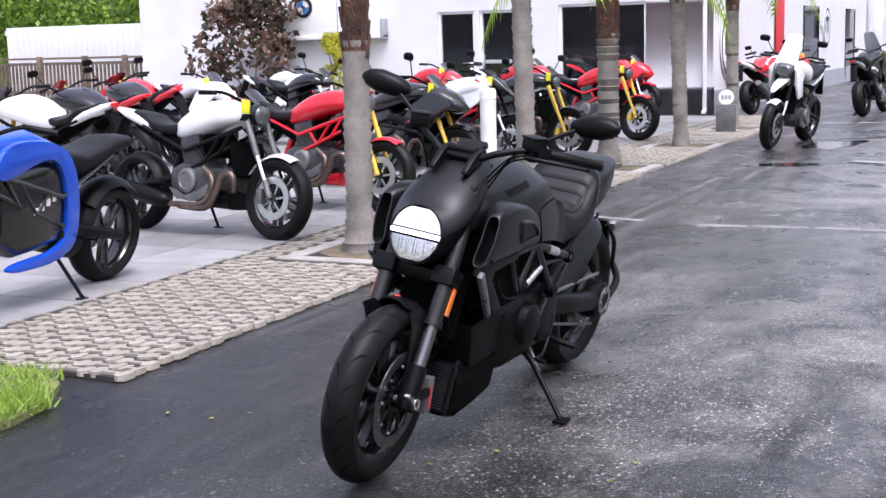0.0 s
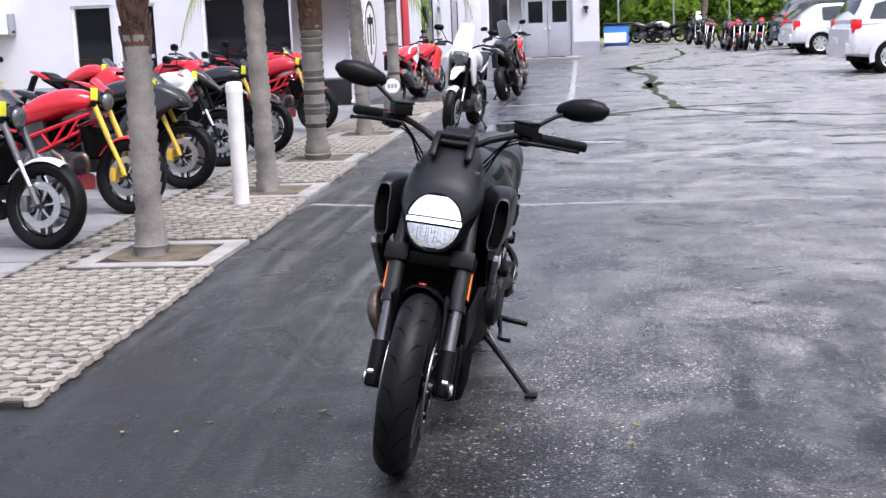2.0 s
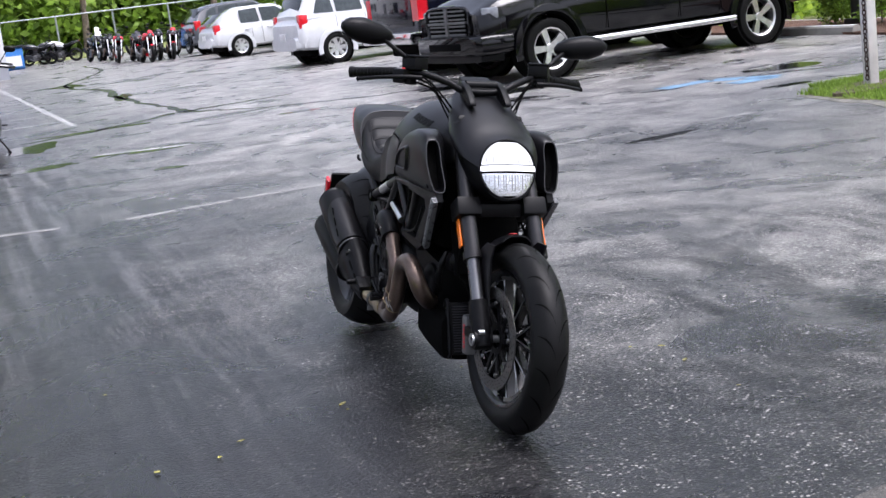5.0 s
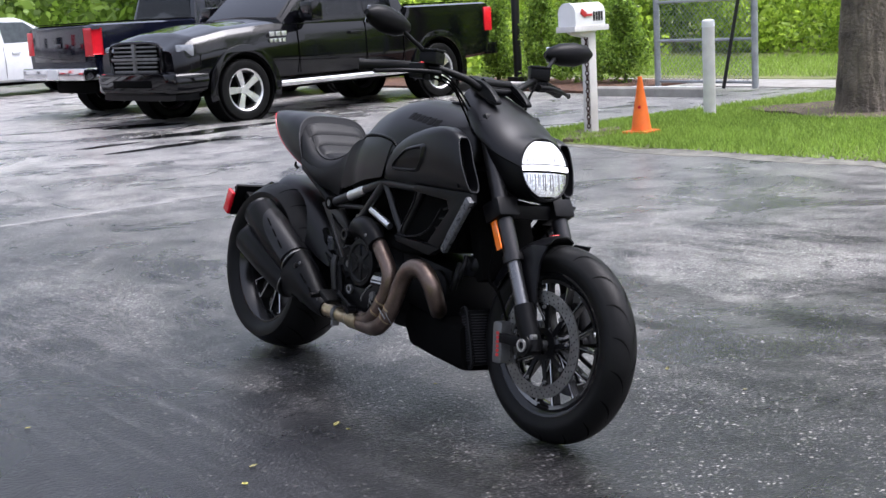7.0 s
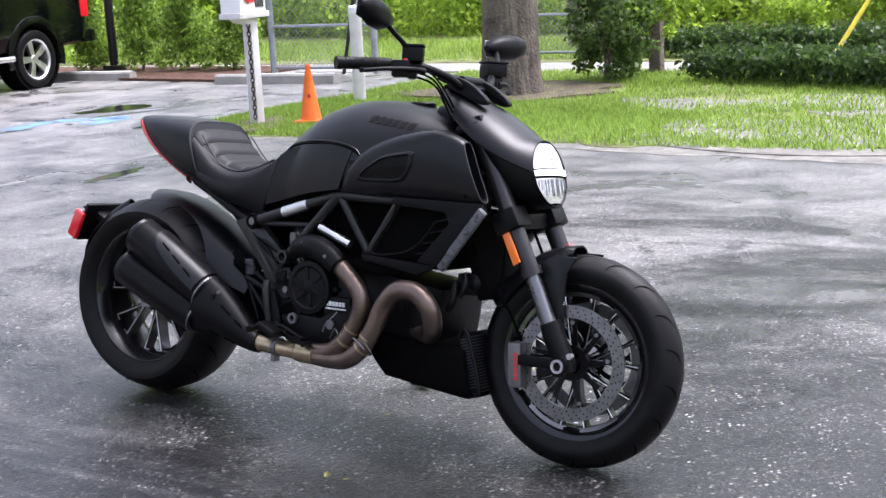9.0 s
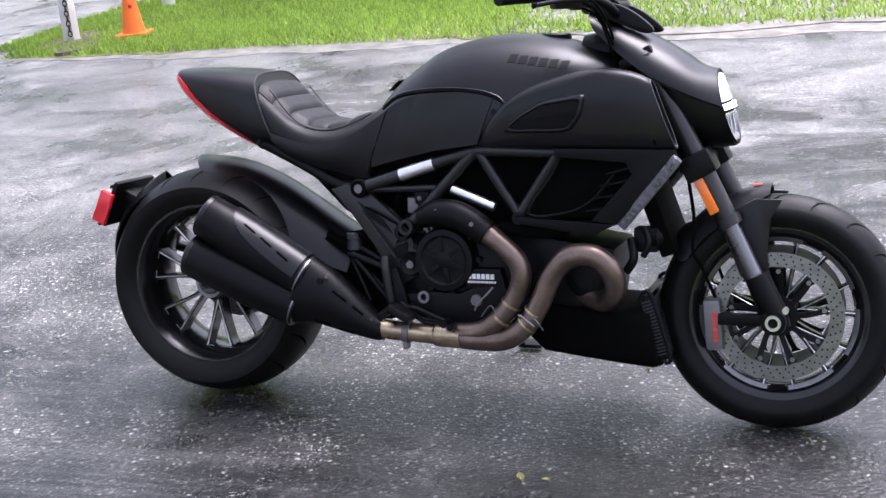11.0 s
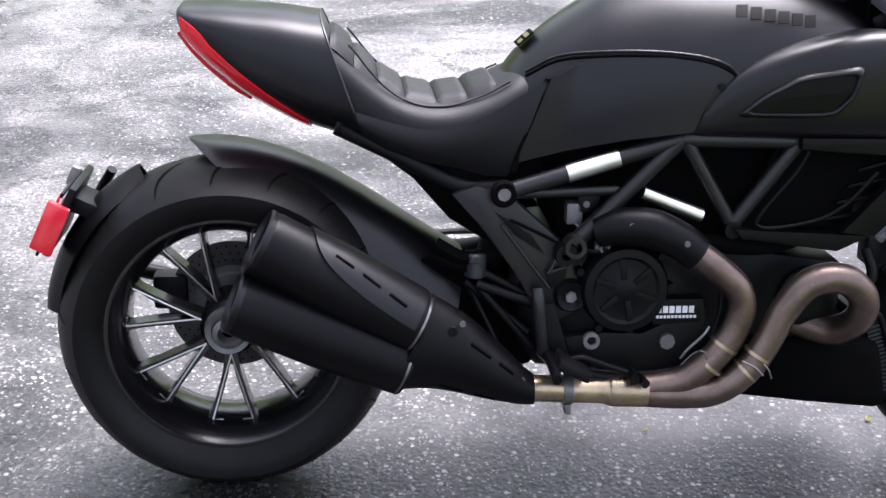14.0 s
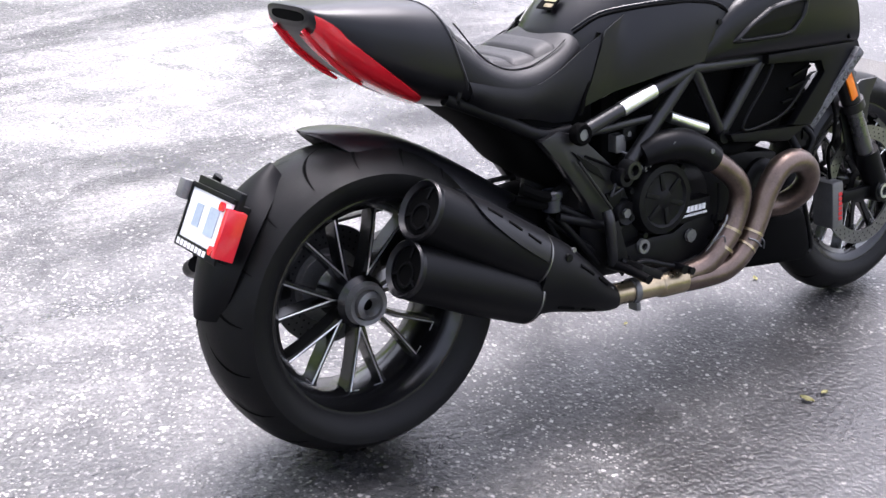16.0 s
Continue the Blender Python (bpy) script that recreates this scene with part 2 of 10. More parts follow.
def on_tyre(radius, width, drop, angle, y, lift=0.0):
    r = radius - drop * abs(2 * y / width) ** 2.3 + lift
    return Vector((r * math.cos(angle), y, r * math.sin(angle)))


def tread_mesh(radius, width, drop, count):
    """Fine curved grooves across the tread, in mirrored pairs."""
    parts = []
    for k in range(count):
        for side in (-1, 1):
            a0 = 2 * math.pi * (k + (0.5 if side > 0 else 0)) / count
            rows = []
            for i in range(9):
                u = i / 8
                y = side * width * (0.03 + 0.40 * u)
                a = a0 + 0.34 * u ** 0.7 - 0.10 * u * u
                w = 0.0034 * (1.1 - abs(2 * u - 0.9)) / radius + 0.003
                rows.append([on_tyre(radius, width, drop, a - w, y, 0.0007), on_tyre(radius, width, drop, a + w, y, 0.0007)])
            bm = bmesh.new()
            vs = [[bm.verts.new(p) for p in r] for r in rows]
            for p, q in zip(vs, vs[1:]):
                bm.faces.new((p[0], p[1], q[1], q[0]))
            parts.append(bm)
    return joined(*parts)


def rim_mesh(rim, width, hub, hub_half):
    h = width * 0.40
    barrel = lathe([(rim + 0.004, -h), (rim + 0.010, -h * 0.97), (rim + 0.008, -h * 0.86), (rim - 0.018, -h * 0.70), (rim - 0.030, -h * 0.3), (rim - 0.030, h * 0.3), (rim - 0.018, h * 0.70), (rim + 0.008, h * 0.86), (rim + 0.010, h * 0.97), (rim + 0.004, h), (rim - 0.006, h * 0.98), (rim - 0.026, h * 0.72), (rim - 0.036, h * 0.3), (rim - 0.036, -h * 0.3), (rim - 0.026, -h * 0.72), (rim - 0.006, -h * 0.98)], 72)
    core = lathe([(0.0, -hub_half), (hub * 0.8, -hub_half), (hub, -hub_half * 0.8), (hub * 0.75, 0), (hub, hub_half * 0.8), (hub * 0.8, hub_half), (0.0, hub_half)], 36, closed=False)
    return joined(barrel, core)


def spoke_mesh(a_in, a_out, r_in, r_out, y_in, y_out, wide_in, wide_out, deep):
    rings = []
    for u in (0, 0.35, 0.7, 0.9, 1.0):
        a = a_in + (a_out - a_in) * u
        r = r_in + (r_out - r_in) * u
        y = y_in + (y_out - y_in) * u
        w = wide_in + (wide_out - wide_in) * u + (0.006 if u == 1 else 0)
        c = Vector((r * math.cos(a), y, r * math.sin(a)))
        t = Vector((-math.sin(a), 0, math.cos(a)))
        rings.append([c + t * w + Vector((0, deep, 0)), c - t * w + Vector((0, deep, 0)), c - t * w, c + t * w])
    return loft(rings)


def wheel(parent, name, center, radius, width, rim, drop, pairs, face_y, hub, hub_half, grooves, edge_label):
    """A cast wheel with V spokes whose edges are machined bright on both faces; parts turn round the y axis."""
    w = part(name, rim_mesh(rim, width, hub, hub_half), GLOSS_RIM, parent, "black cast wheel rim", at=Matrix.Translation(center))
    part("tyre", tyre_mesh(radius, width, rim, drop), RUBBER, w, "black road tyre")
    tagged(part("tread", tread_mesh(radius, width, drop, grooves), PITCH, w), kind="stuff")
    step = math.pi / pairs
    lip = 0.0010 * math.copysign(1, face_y)
    for k in range(2 * pairs):
        mid = (k // 2) * 2 * step + step / 2
        s = -1 if k % 2 == 0 else 1
        a_in, a_out = mid + s * step * 0.16, mid + s * step * 0.50
        part("spoke", spoke_mesh(a_in, a_out, hub * 0.8, rim - 0.026, face_y * 0.72, face_y, 0.0062, 0.0050, abs(face_y) * 0.9 * (-1 if face_y > 0 else 1)), GLOSS_RIM, w)
        p = []
        for u in (0.12, 0.96):
            ang, r, o = a_in + (a_out - a_in) * u, hub * 0.8 + (rim - 0.026 - hub * 0.8) * u, -s * (0.0050 - 0.0012 * u)
            p.append(Vector((r * math.cos(ang) - o * math.sin(ang), face_y * (0.72 + 0.28 * u) + lip, r * math.sin(ang) + o * math.cos(ang))))
        across = Vector((math.cos(mid), 0, math.sin(mid))) * (hub * 0.95)
        across.y = p[0].y
        rim_end = Vector((math.cos(mid + s * step * 0.22), 0, math.sin(mid + s * step * 0.22))) * (rim - 0.034)
        rim_end.y = p[1].y
        part("machined_edge", tube([(*across, 0.0013), (*p[0], 0.0017), (*p[1], 0.0018), (*rim_end, 0.0012)], 0.002, 1, 6), ALU, w, edge_label)
    for k in range(pairs if rim < 0.222 else 0):
        mid = k * 2 * step + step / 2
        rows = [[Vector((r * math.cos(g), face_y * 1.02 + d * lip * 1000, r * math.sin(g))) for g in [mid + step * (0.30 + 1.40 * j / 10) for j in range(11)]] for r, d in ((rim - 0.034, 0.0), (rim - 0.022, 0.004))]
        part("machined_arc", shell(rows, 0.0015), STEEL, w, "bright machined rim edge")
    return w


def drilled_disc(radius, inner, y, holes=3):
    ring = lathe([(inner, y - 0.0025), (radius, y - 0.0025), (radius, y + 0.0025), (inner, y + 0.0025)], 64)
    return ring


def disc_holes(radius, inner, y, sign):
    dots = []
    n = 40
    for k in range(n):
        for j in range(3):
            a = 2 * math.pi * (k + j * 0.33) / n
            r = inner + (radius - inner) * (0.22 + 0.28 * j)
            bm = bmesh.new()
            bmesh.ops.create_circle(bm, cap_ends=True, segments=6, radius=0.0025)
            bm.transform(Matrix.Translation((r * math.cos(a), y + sign * 0.0031, r * math.sin(a))) @ Matrix.Rotation(radians(90), 4, "X"))
            dots.append(bm)
    return joined(*dots)


def bolt(p, r, length, axis="y", sides=12):
    d = {"y": (0, 1, 0), "x": (1, 0, 0), "z": (0, 0, 1)}[axis]
    a, b = Vector(p) - Vector(d) * length / 2, Vector(p) + Vector(d) * length / 2
    cup = rod(a, b, r, sides)
    return cup


BIKE = pose(0.367, 5.304, 0.012, -9.5, 0, -92.62)
bike = thing("motorcycle", BIKE, "matt black power cruiser motorcycle on its side stand on wet asphalt", "motorcycle")

rear = wheel(bike, "rear_wheel", (0.006, -0.042, 0.314), 0.328, 0.248, 0.228, 0.046, 7, -0.044, 0.056, 0.058, 18, "bright machined spoke edges")
part("wheel_nut", joined(lathe([(0.012, -0.070), (0.020, -0.090), (0.024, -0.088), (0.030, -0.084), (0.032, -0.05), (0.0, -0.05)], 24, closed=False), lathe([(0.033, -0.075), (0.043, -0.078), (0.047, -0.060), (0.033, -0.055)], 24)), GREYCAST, rear, "grey centre-lock wheel nut")
part("brake_disc", drilled_disc(0.1325, 0.082, 0.095), SHADED_DISC, rear, "drilled steel rear brake disc")
tagged(part("drilling", disc_holes(0.1325, 0.082, 0.095, -1), PITCH, rear), kind="stuff")
part("sprocket", joined(lathe([(0.05, 0.118), (0.105, 0.118), (0.108, 0.125), (0.05, 0.125)], 43), lathe([(0.0, 0.15), (0.05, 0.15), (0.062, 0.135), (0.062, 0.10), (0.0, 0.10)], 32, closed=False)), GREYCAST, rear, "grey rear hub and sprocket")

AX_F = (1.585, 0, 0.264)
front = wheel(bike, "front_wheel", AX_F, 0.301, 0.118, 0.219, 0.040, 7, -0.030, 0.045, 0.050, 18, "bright machined spoke edges")
front.matrix_basis = front.matrix_basis @ Matrix.Rotation(radians(-2.0), 4, "X") @ Matrix.Rotation(radians(2.5), 4, "Z")
for y in (-0.072, 0.072):
    s = math.copysign(1, y)
    part("brake_disc", drilled_disc(0.162, 0.126, y), STEEL, front, "large drilled front brake disc")
    tagged(part("drilling", disc_holes(0.162, 0.126, y, s), PITCH, front), kind="stuff")
    arms = [spoke_mesh(2 * math.pi * k / 9, 2 * math.pi * k / 9 + 0.16, 0.035, 0.122, y * 0.85, y, 0.007, 0.007, -s * 0.006) for k in range(9)]
    part("disc_carrier", lathe([(0.03, y * 0.8), (0.05, y * 0.8), (0.05, y * 0.9), (0.03, y * 0.9)], 32), DARK, front)
    each("carrier_arm", arms, DARK, front)
    each("float_button", [bolt((0.114 * math.cos(2 * math.pi * k / 9 + 0.16), y + s * 0.003, 0.114 * math.sin(2 * math.pi * k / 9 + 0.16)), 0.0058, 0.007) for k in range(9)], GREYCAST, front)

FORK_GREY = stuff("satin_grey_fork_metal", (0.17, 0.17, 0.175), 0.3, metal=0.9, vary=0.1, relief=0.05)

# fork: outer tubes above, bright stanchions, black feet
for s in (-1, 1):
    y = 0.112 * s
    foot = part("fork_foot", joined(tube([(1.536, y, 0.405, 0.031), (1.556, y, 0.36, 0.032), (1.580, y, 0.315, 0.030), (1.592, y, 0.282, 0.026)], 0.03, 4, 16), lathe([(0, -0.028), (0.030, -0.028), (0.032, -0.02), (0.032, 0.02), (0.030, 0.028), (0, 0.028)], 24, center=(1.577, y, 0.300), closed=False), box(1.44, 1.58, y - 0.010, y + 0.010, 0.285, 0.315, 0.006)), SATIN, bike)
    part("axle_cap", joined(lathe([(0.012, 0), (0.019, 0), (0.019, s * 0.006), (0.012, s * 0.006)], 20, center=(1.577, y + s * 0.029, 0.300)), bolt((1.605, y + s * 0.012, 0.328), 0.008, 0.018)), ALU, foot)
    stanchion = part("stanchion", rod((1.540, y, 0.385), (1.474, y, 0.522), 0.0215, 20), FORK_GREY, bike, "satin grey fork tube")
    part("fork_tube", joined(rod((1.478, y, 0.515), (1.468, y, 0.535), 0.0315, 20), tube([(1.470, y, 0.530, 0.0255), (1.425, y, 0.618, 0.0265), (1.345, y * 0.97, 0.775, 0.025), (1.270, y * 0.90, 0.920, 0.022)], 0.028, 3, 20)), stuff("dark_anodised", (0.035, 0.034, 0.035), 0.34, metal=0.7, vary=0.15, relief=0) if s < 0 else bpy.data.materials["dark_anodised"], bike, "dark anodised fork leg")
    part("fork_clamp", moved(box(-0.040, 0.040, -0.045, 0.037, -0.030, 0.030, 0.010), Matrix.Translation((1.406, y, 0.655)) @ Matrix.Rotation(radians(-27), 4, "Y")), SATIN, bike)
    # side reflector on the fork leg
    part("side_reflector", moved(box(-0.0120, 0.0120, -0.003, 0.003, -0.043, 0.043, 0.002), Matrix.Translation((1.425, y + s * 0.031, 0.585)) @ Matrix.Rotation(radians(-27), 4, "Y")), AMBER, bike, "orange fork reflector")
    # radial caliper behind the leg
    cal = part("caliper", joined(moved(box(-0.022, 0.022, -0.036, 0.034, -0.062, 0.062, 0.010), Matrix.Translation((1.428, y - s * 0.030, 0.283)) @ Matrix.Rotation(radians(-4), 4, "Y"))), GREYCAST, bike, "grey radial brake caliper with red print")
    part("caliper_print", moved(joined(*[box(-0.006, 0.006, -0.001, 0.001, z, z + 0.009, 0) for z in (-0.040, -0.027, -0.014, -0.001, 0.012, 0.025)]), Matrix.Translation((1.434, y + s * 0.0065, 0.283)) @ Matrix.Rotation(radians(-4), 4, "Y")), RED_INK, cal)
    part("brake_hose", tube([(1.43, y * 0.75, 0.345), (1.40, y * 0.9, 0.42), (1.385, y * 1.15, 0.46), (1.39, y * 1.1, 0.53), (1.37, y * 0.7, 0.63)], 0.0045, 6, 8), PITCH, bike)
part("lower_yoke", box(1.355, 1.425, -0.12, 0.12, 0.63, 0.675, 0.012), SATIN, bike)
part("upper_yoke", moved(box(-0.045, 0.045, -0.112, 0.112, -0.014, 0.014, 0.008), Matrix.Translation((1.250, 0, 0.915)) @ Matrix.Rotation(radians(-27), 4, "Y")), SATIN, bike)
part("front_axle", rod((1.577, -0.115, 0.300), (1.577, 0.115, 0.300), 0.012, 16), GREYCAST, bike)

# front mudguard
rows = []
for k in range(15):
    a = radians(93 + 57 * k / 14)
    half = 0.078 * (0.62 + 0.38 * min(1, k / 4))
    drop = 0.050 * min(1, 0.35 + k / 6)
    row = []
    for j in range(-8, 9):
        u = j / 8
        r = 0.318 - drop * abs(u) ** 2.6
        row.append(Vector((1.582 + r * math.cos(a), half * math.copysign(abs(u) ** 0.85, u), 0.279 + r * math.sin(a))))
    rows.append(row)
fender = part("front_mudguard", shell(rows, 0.004), MAT_BLACK, bike, "matt black front mudguard")
for s in (-1, 1):
    part("mudguard_stay", slab([(1.600, 0.572), (1.535, 0.573), (1.465, 0.540), (1.458, 0.490), (1.492, 0.400), (1.545, 0.345), (1.570, 0.355), (1.560, 0.450), (1.572, 0.530)], 0.081 * s, 0.090 * s, 0.004), MAT_BLACK, fender)
part("badge", moved(lathe([(0, 0.002), (0.012, 0.002), (0.013, 0), (0.0, 0)], 16, "z", closed=False), Matrix.Translation((1.531, 0, 0.5955)) @ Matrix.Rotation(radians(-9), 4, "Y")), RED_INK, fender, "small red badge")

# headlamp and its cowl
COWL = [((1.116, 1.036), (1.140, 0.985), 0.088), ((1.200, 1.005), (1.205, 0.930), 0.118), ((1.284, 0.966), (1.272, 0.880), 0.136), ((1.348, 0.928), (1.332, 0.844), 0.140), ((1.398, 0.893), (1.395, 0.815), 0.127), ((1.436, 0.8790), (1.461, 0.788), 0.0970)]
rows = []
for xt, zt, xc, zc, w in smooth_path([(*t, *c, w) for t, c, w in COWL], 4):
    row = []
    for j in range(-14, 15):
        a = radians(90) * j / 14
        f = 1 - math.cos(a)
        row.append(Vector((xt + (xc - xt) * f, w * math.copysign(abs(math.sin(a)) ** 0.92, j), zt + (zc - zt) * f)))
    rows.append(row)
cowl = part("headlamp_cowl", shell(rows, 0.005), MAT_BLACK, bike, "matt black headlamp cowl", angle=60)
# darker chin that closes the lamp from below
CHIN = [((1.262, 0.885), (1.300, 0.800), 0.118), ((1.332, 0.849), (1.352, 0.715), 0.132), ((1.395, 0.818), (1.412, 0.684), 0.121), ((1.462, 0.791), (1.482, 0.690), 0.0955)]
rows = []
for xc, zc, xb, zb, w in smooth_path([(*c, *b, w) for c, b, w in CHIN], 4):
    rows.append([Vector((xc + (xb - xc) * (1 - f), w * math.copysign(abs(math.sin(a)) ** 0.8, math.sin(a)) * 0.99, zc + (zb - zc) * (1 - f))) for a, f in [(radians(90) * j / 12, 1 - math.cos(radians(90) * j / 12)) for j in range(-12, 13)]])
part("lamp_chin", shell(rows, 0.004), SATIN, cowl, "black chin under the headlamp", angle=60)
part("cowl_seam", tube([(xc - 0.002, w + 0.001, zc) for xc, zc, w in [(1.30, 0.865, 0.137), (1.34, 0.844, 0.138), (1.395, 0.817, 0.1260), (1.456, 0.791, 0.0985)]], 0.0018, 4, 6), PITCH, cowl)
part("cowl_seam", tube([(xc - 0.002, -(w + 0.001), zc) for xc, zc, w in [(1.30, 0.865, 0.137), (1.34, 0.844, 0.138), (1.395, 0.817, 0.1260), (1.456, 0.791, 0.0985)]], 0.0018, 4, 6), PITCH, cowl)


def lens_patch(z0, z1, push, thick, y_scale=1.0, n=26):
    """A slice of a round lamp face that bulges forward, between two heights."""
    c, r = Vector((1.455, 0, 0.785)), 0.0925
    tilt = Matrix.Translation(c) @ Matrix.Rotation(radians(-15), 4, "Y")
    rows = []
    for i in range(13):
        z = z0 + (z1 - z0) * i / 12
        half = math.sqrt(max(0.0, 1 - (z / 1.0) ** 2)) * y_scale
        row = []
        for j in range(n + 1):
            y = (2 * j / n - 1) * half
            bulge = 0.013 * math.sqrt(max(0, 1 - 0.93 * (y * y + z * z)))
            row.append(tilt @ Vector((bulge + push - 0.005 * y * y, y * r, z * r)))
        rows.append(row)
    return shell(rows, thick)


part("lamp_housing", lens_patch(-0.999, 0.999, 0.000, 0.010), PITCH, cowl)
part("upper_lens", lens_patch(0.155, 0.93, 0.004, 0.004, 0.97), LAMP_ON, cowl, "lit white upper headlamp")
for z in (0.42, 0.70):
    part("lens_rib", lens_patch(z, z + 0.014, 0.0062, 0.002, 0.80), REFLECTOR, cowl)
part("lens_divider", lens_patch(0.16, 0.50, 0.0064, 0.002, 0.03), REFLECTOR, cowl)
part("lamp_band", lens_patch(-0.075, 0.095, 0.009, 0.007, 1.0), LAMP_BAND, cowl, "white light band across the headlamp")
part("lower_lens", lens_patch(-0.92, -0.155, 0.003, 0.004, 0.96), REFLECTOR, cowl, "fluted clear lower headlamp")
lamp_at = Matrix.Translation((1.455, 0, 0.785)) @ Matrix.Rotation(radians(-15), 4, "Y")
rf = random.Random(3)
for k in range(-8, 9):
    y = k * 0.0095 + rf.uniform(-0.002, 0.002)
    fall = math.sqrt(max(0.05, 1 - (k / 9) ** 2))
    top, low = lamp_at @ Vector((0.0170 - 1.4 * y * y, y, -0.019)), lamp_at @ Vector((0.0140 - 1.4 * y * y, y, -0.024 - fall * rf.uniform(0.018, 0.052)))
    part("lamp_flute", rod(top, low, rf.uniform(0.0007, 0.0016), 6), GREYCAST if k % 3 else CHROME, cowl)
for k in range(-7, 8):
    y = k * 0.0105 + rf.uniform(-0.002, 0.002)
    fall = math.sqrt(max(0.05, 1 - (k / 8.5) ** 2))
    low, top = lamp_at @ Vector((0.0178 - 1.4 * y * y, y, 0.019)), lamp_at @ Vector((0.0120 - 1.4 * y * y, y, 0.024 + fall * rf.uniform(0.020, 0.050)))
    part("lamp_flute", rod(low, top, rf.uniform(0.0006, 0.0012), 6), GREYCAST if k % 2 else CHROME, cowl)
part("lamp_rim", tube([lamp_at @ Vector((-0.003 * math.sin(a) ** 2 + 0.007, 0.0945 * math.sin(a), 0.0945 * math.cos(a))) for a in [2 * math.pi * k / 40 for k in range(41)]], 0.0024, 1, 8), SATIN, cowl)
# instrument hood: two arms with the dash between them
for s in (-1, 1):
    part("dash_arm", slab(rounded_loop([(1.146, 1.022), (1.150, 1.048), (1.178, 1.056), (1.232, 1.034), (1.284, 0.992), (1.290, 0.976), (1.262, 0.972), (1.200, 1.000)]), s * 0.050, s * 0.074, 0.007), SATIN, bike)
part("dash", moved(box(-0.055, 0.055, -0.052, 0.052, -0.012, 0.012, 0.008), Matrix.Translation((1.150, 0, 1.040)) @ Matrix.Rotation(radians(20), 4, "Y")), SATIN, bike, "black instrument panel")
part("dash_bar", rod((1.185, -0.055, 1.042), (1.185, 0.055, 1.042), 0.016, 16), SATIN, bike)
part("lamp_bucket", loft([oval((1.16, 0, 0.93), 0.055, 0.05, 0.06), oval((1.28, 0, 0.86), 0.085, 0.07, 0.10), oval((1.40, 0, 0.785), 0.10, 0.09, 0.09)]), PITCH, bike)

# handlebar and controls
bar_pts = [(1.003, -0.390, 1.070), (1.060, -0.300, 1.074), (1.125, -0.205, 1.076), (1.178, -0.120, 1.050), (1.196, -0.06, 1.022), (1.196, 0.06, 1.022), (1.178, 0.125, 1.048), (1.125, 0.215, 1.070), (1.062, 0.320, 1.058), (1.004, 0.420, 1.048)]
part("handlebar", tube(bar_pts, 0.0118, 6, 14), SATIN, bike)
for end, inner, name in (((1.000, -0.394, 1.070), (1.082, -0.268, 1.076), "grip"), ((1.001, 0.424, 1.048), (1.086, 0.280, 1.066), "grip")):
    e, i = Vector(end), Vector(inner)
    g = [rod(e, i, 0.0165, 16), rod(e - (i - e).normalized() * 0.012, e + (i - e).normalized() * 0.004, 0.0185, 16)]
    g += [rod(e.lerp(i, u), e.lerp(i, u + 0.03), 0.0178, 16) for u in [0.08 + 0.085 * k for k in range(10)]]
    grip = part(name, g[0], RUBBER, bike, "ribbed black rubber grip")
    each("grip_ring", g[1:], RUBBER, grip)
for s, pts in ((-1, [(1.150, -0.200, 1.060, 0.009), (1.150, -0.250, 1.062, 0.008), (1.118, -0.330, 1.058, 0.0065), (1.082, -0.392, 1.050, 0.006), (1.078, -0.398, 1.050, 0.009)]), (1, [(1.150, 0.215, 1.050, 0.009), (1.150, 0.265, 1.050, 0.008), (1.120, 0.340, 1.044, 0.0065), (1.078, 0.408, 1.036, 0.006), (1.074, 0.415, 1.036, 0.009)])):
    part("lever", tube(pts, 0.007, 6, 10), SATIN, bike, "black clutch lever" if s > 0 else "black brake lever")
    c = Vector((1.122, s * (0.215 if s < 0 else 0.232), 1.104 if s < 0 else 1.092))
    res = part("fluid_reservoir", moved(joined(box(-0.030, 0.030, -0.034, 0.034, -0.018, 0.022, 0.006), box(-0.033, 0.033, -0.037, 0.037, 0.022, 0.030, 0.004)), Matrix.Translation(c) @ Matrix.Rotation(radians(-s * 30), 4, "Z")), SATIN, bike)
    part("switch_cube", moved(joined(box(-0.026, 0.026, -0.030, 0.030, -0.026, 0.022, 0.008), box(0.018, 0.045, -0.018, 0.018, -0.030, 0.004, 0.006)), Matrix.Translation((1.105, s * 0.248, 1.066)) @ Matrix.Rotation(radians(-s * 30), 4, "Z")), SATIN, bike)
part("start_button", box(1.120, 1.128, -0.262, -0.246, 1.082, 1.092, 0.002), RED_INK, bike, "red start switch")
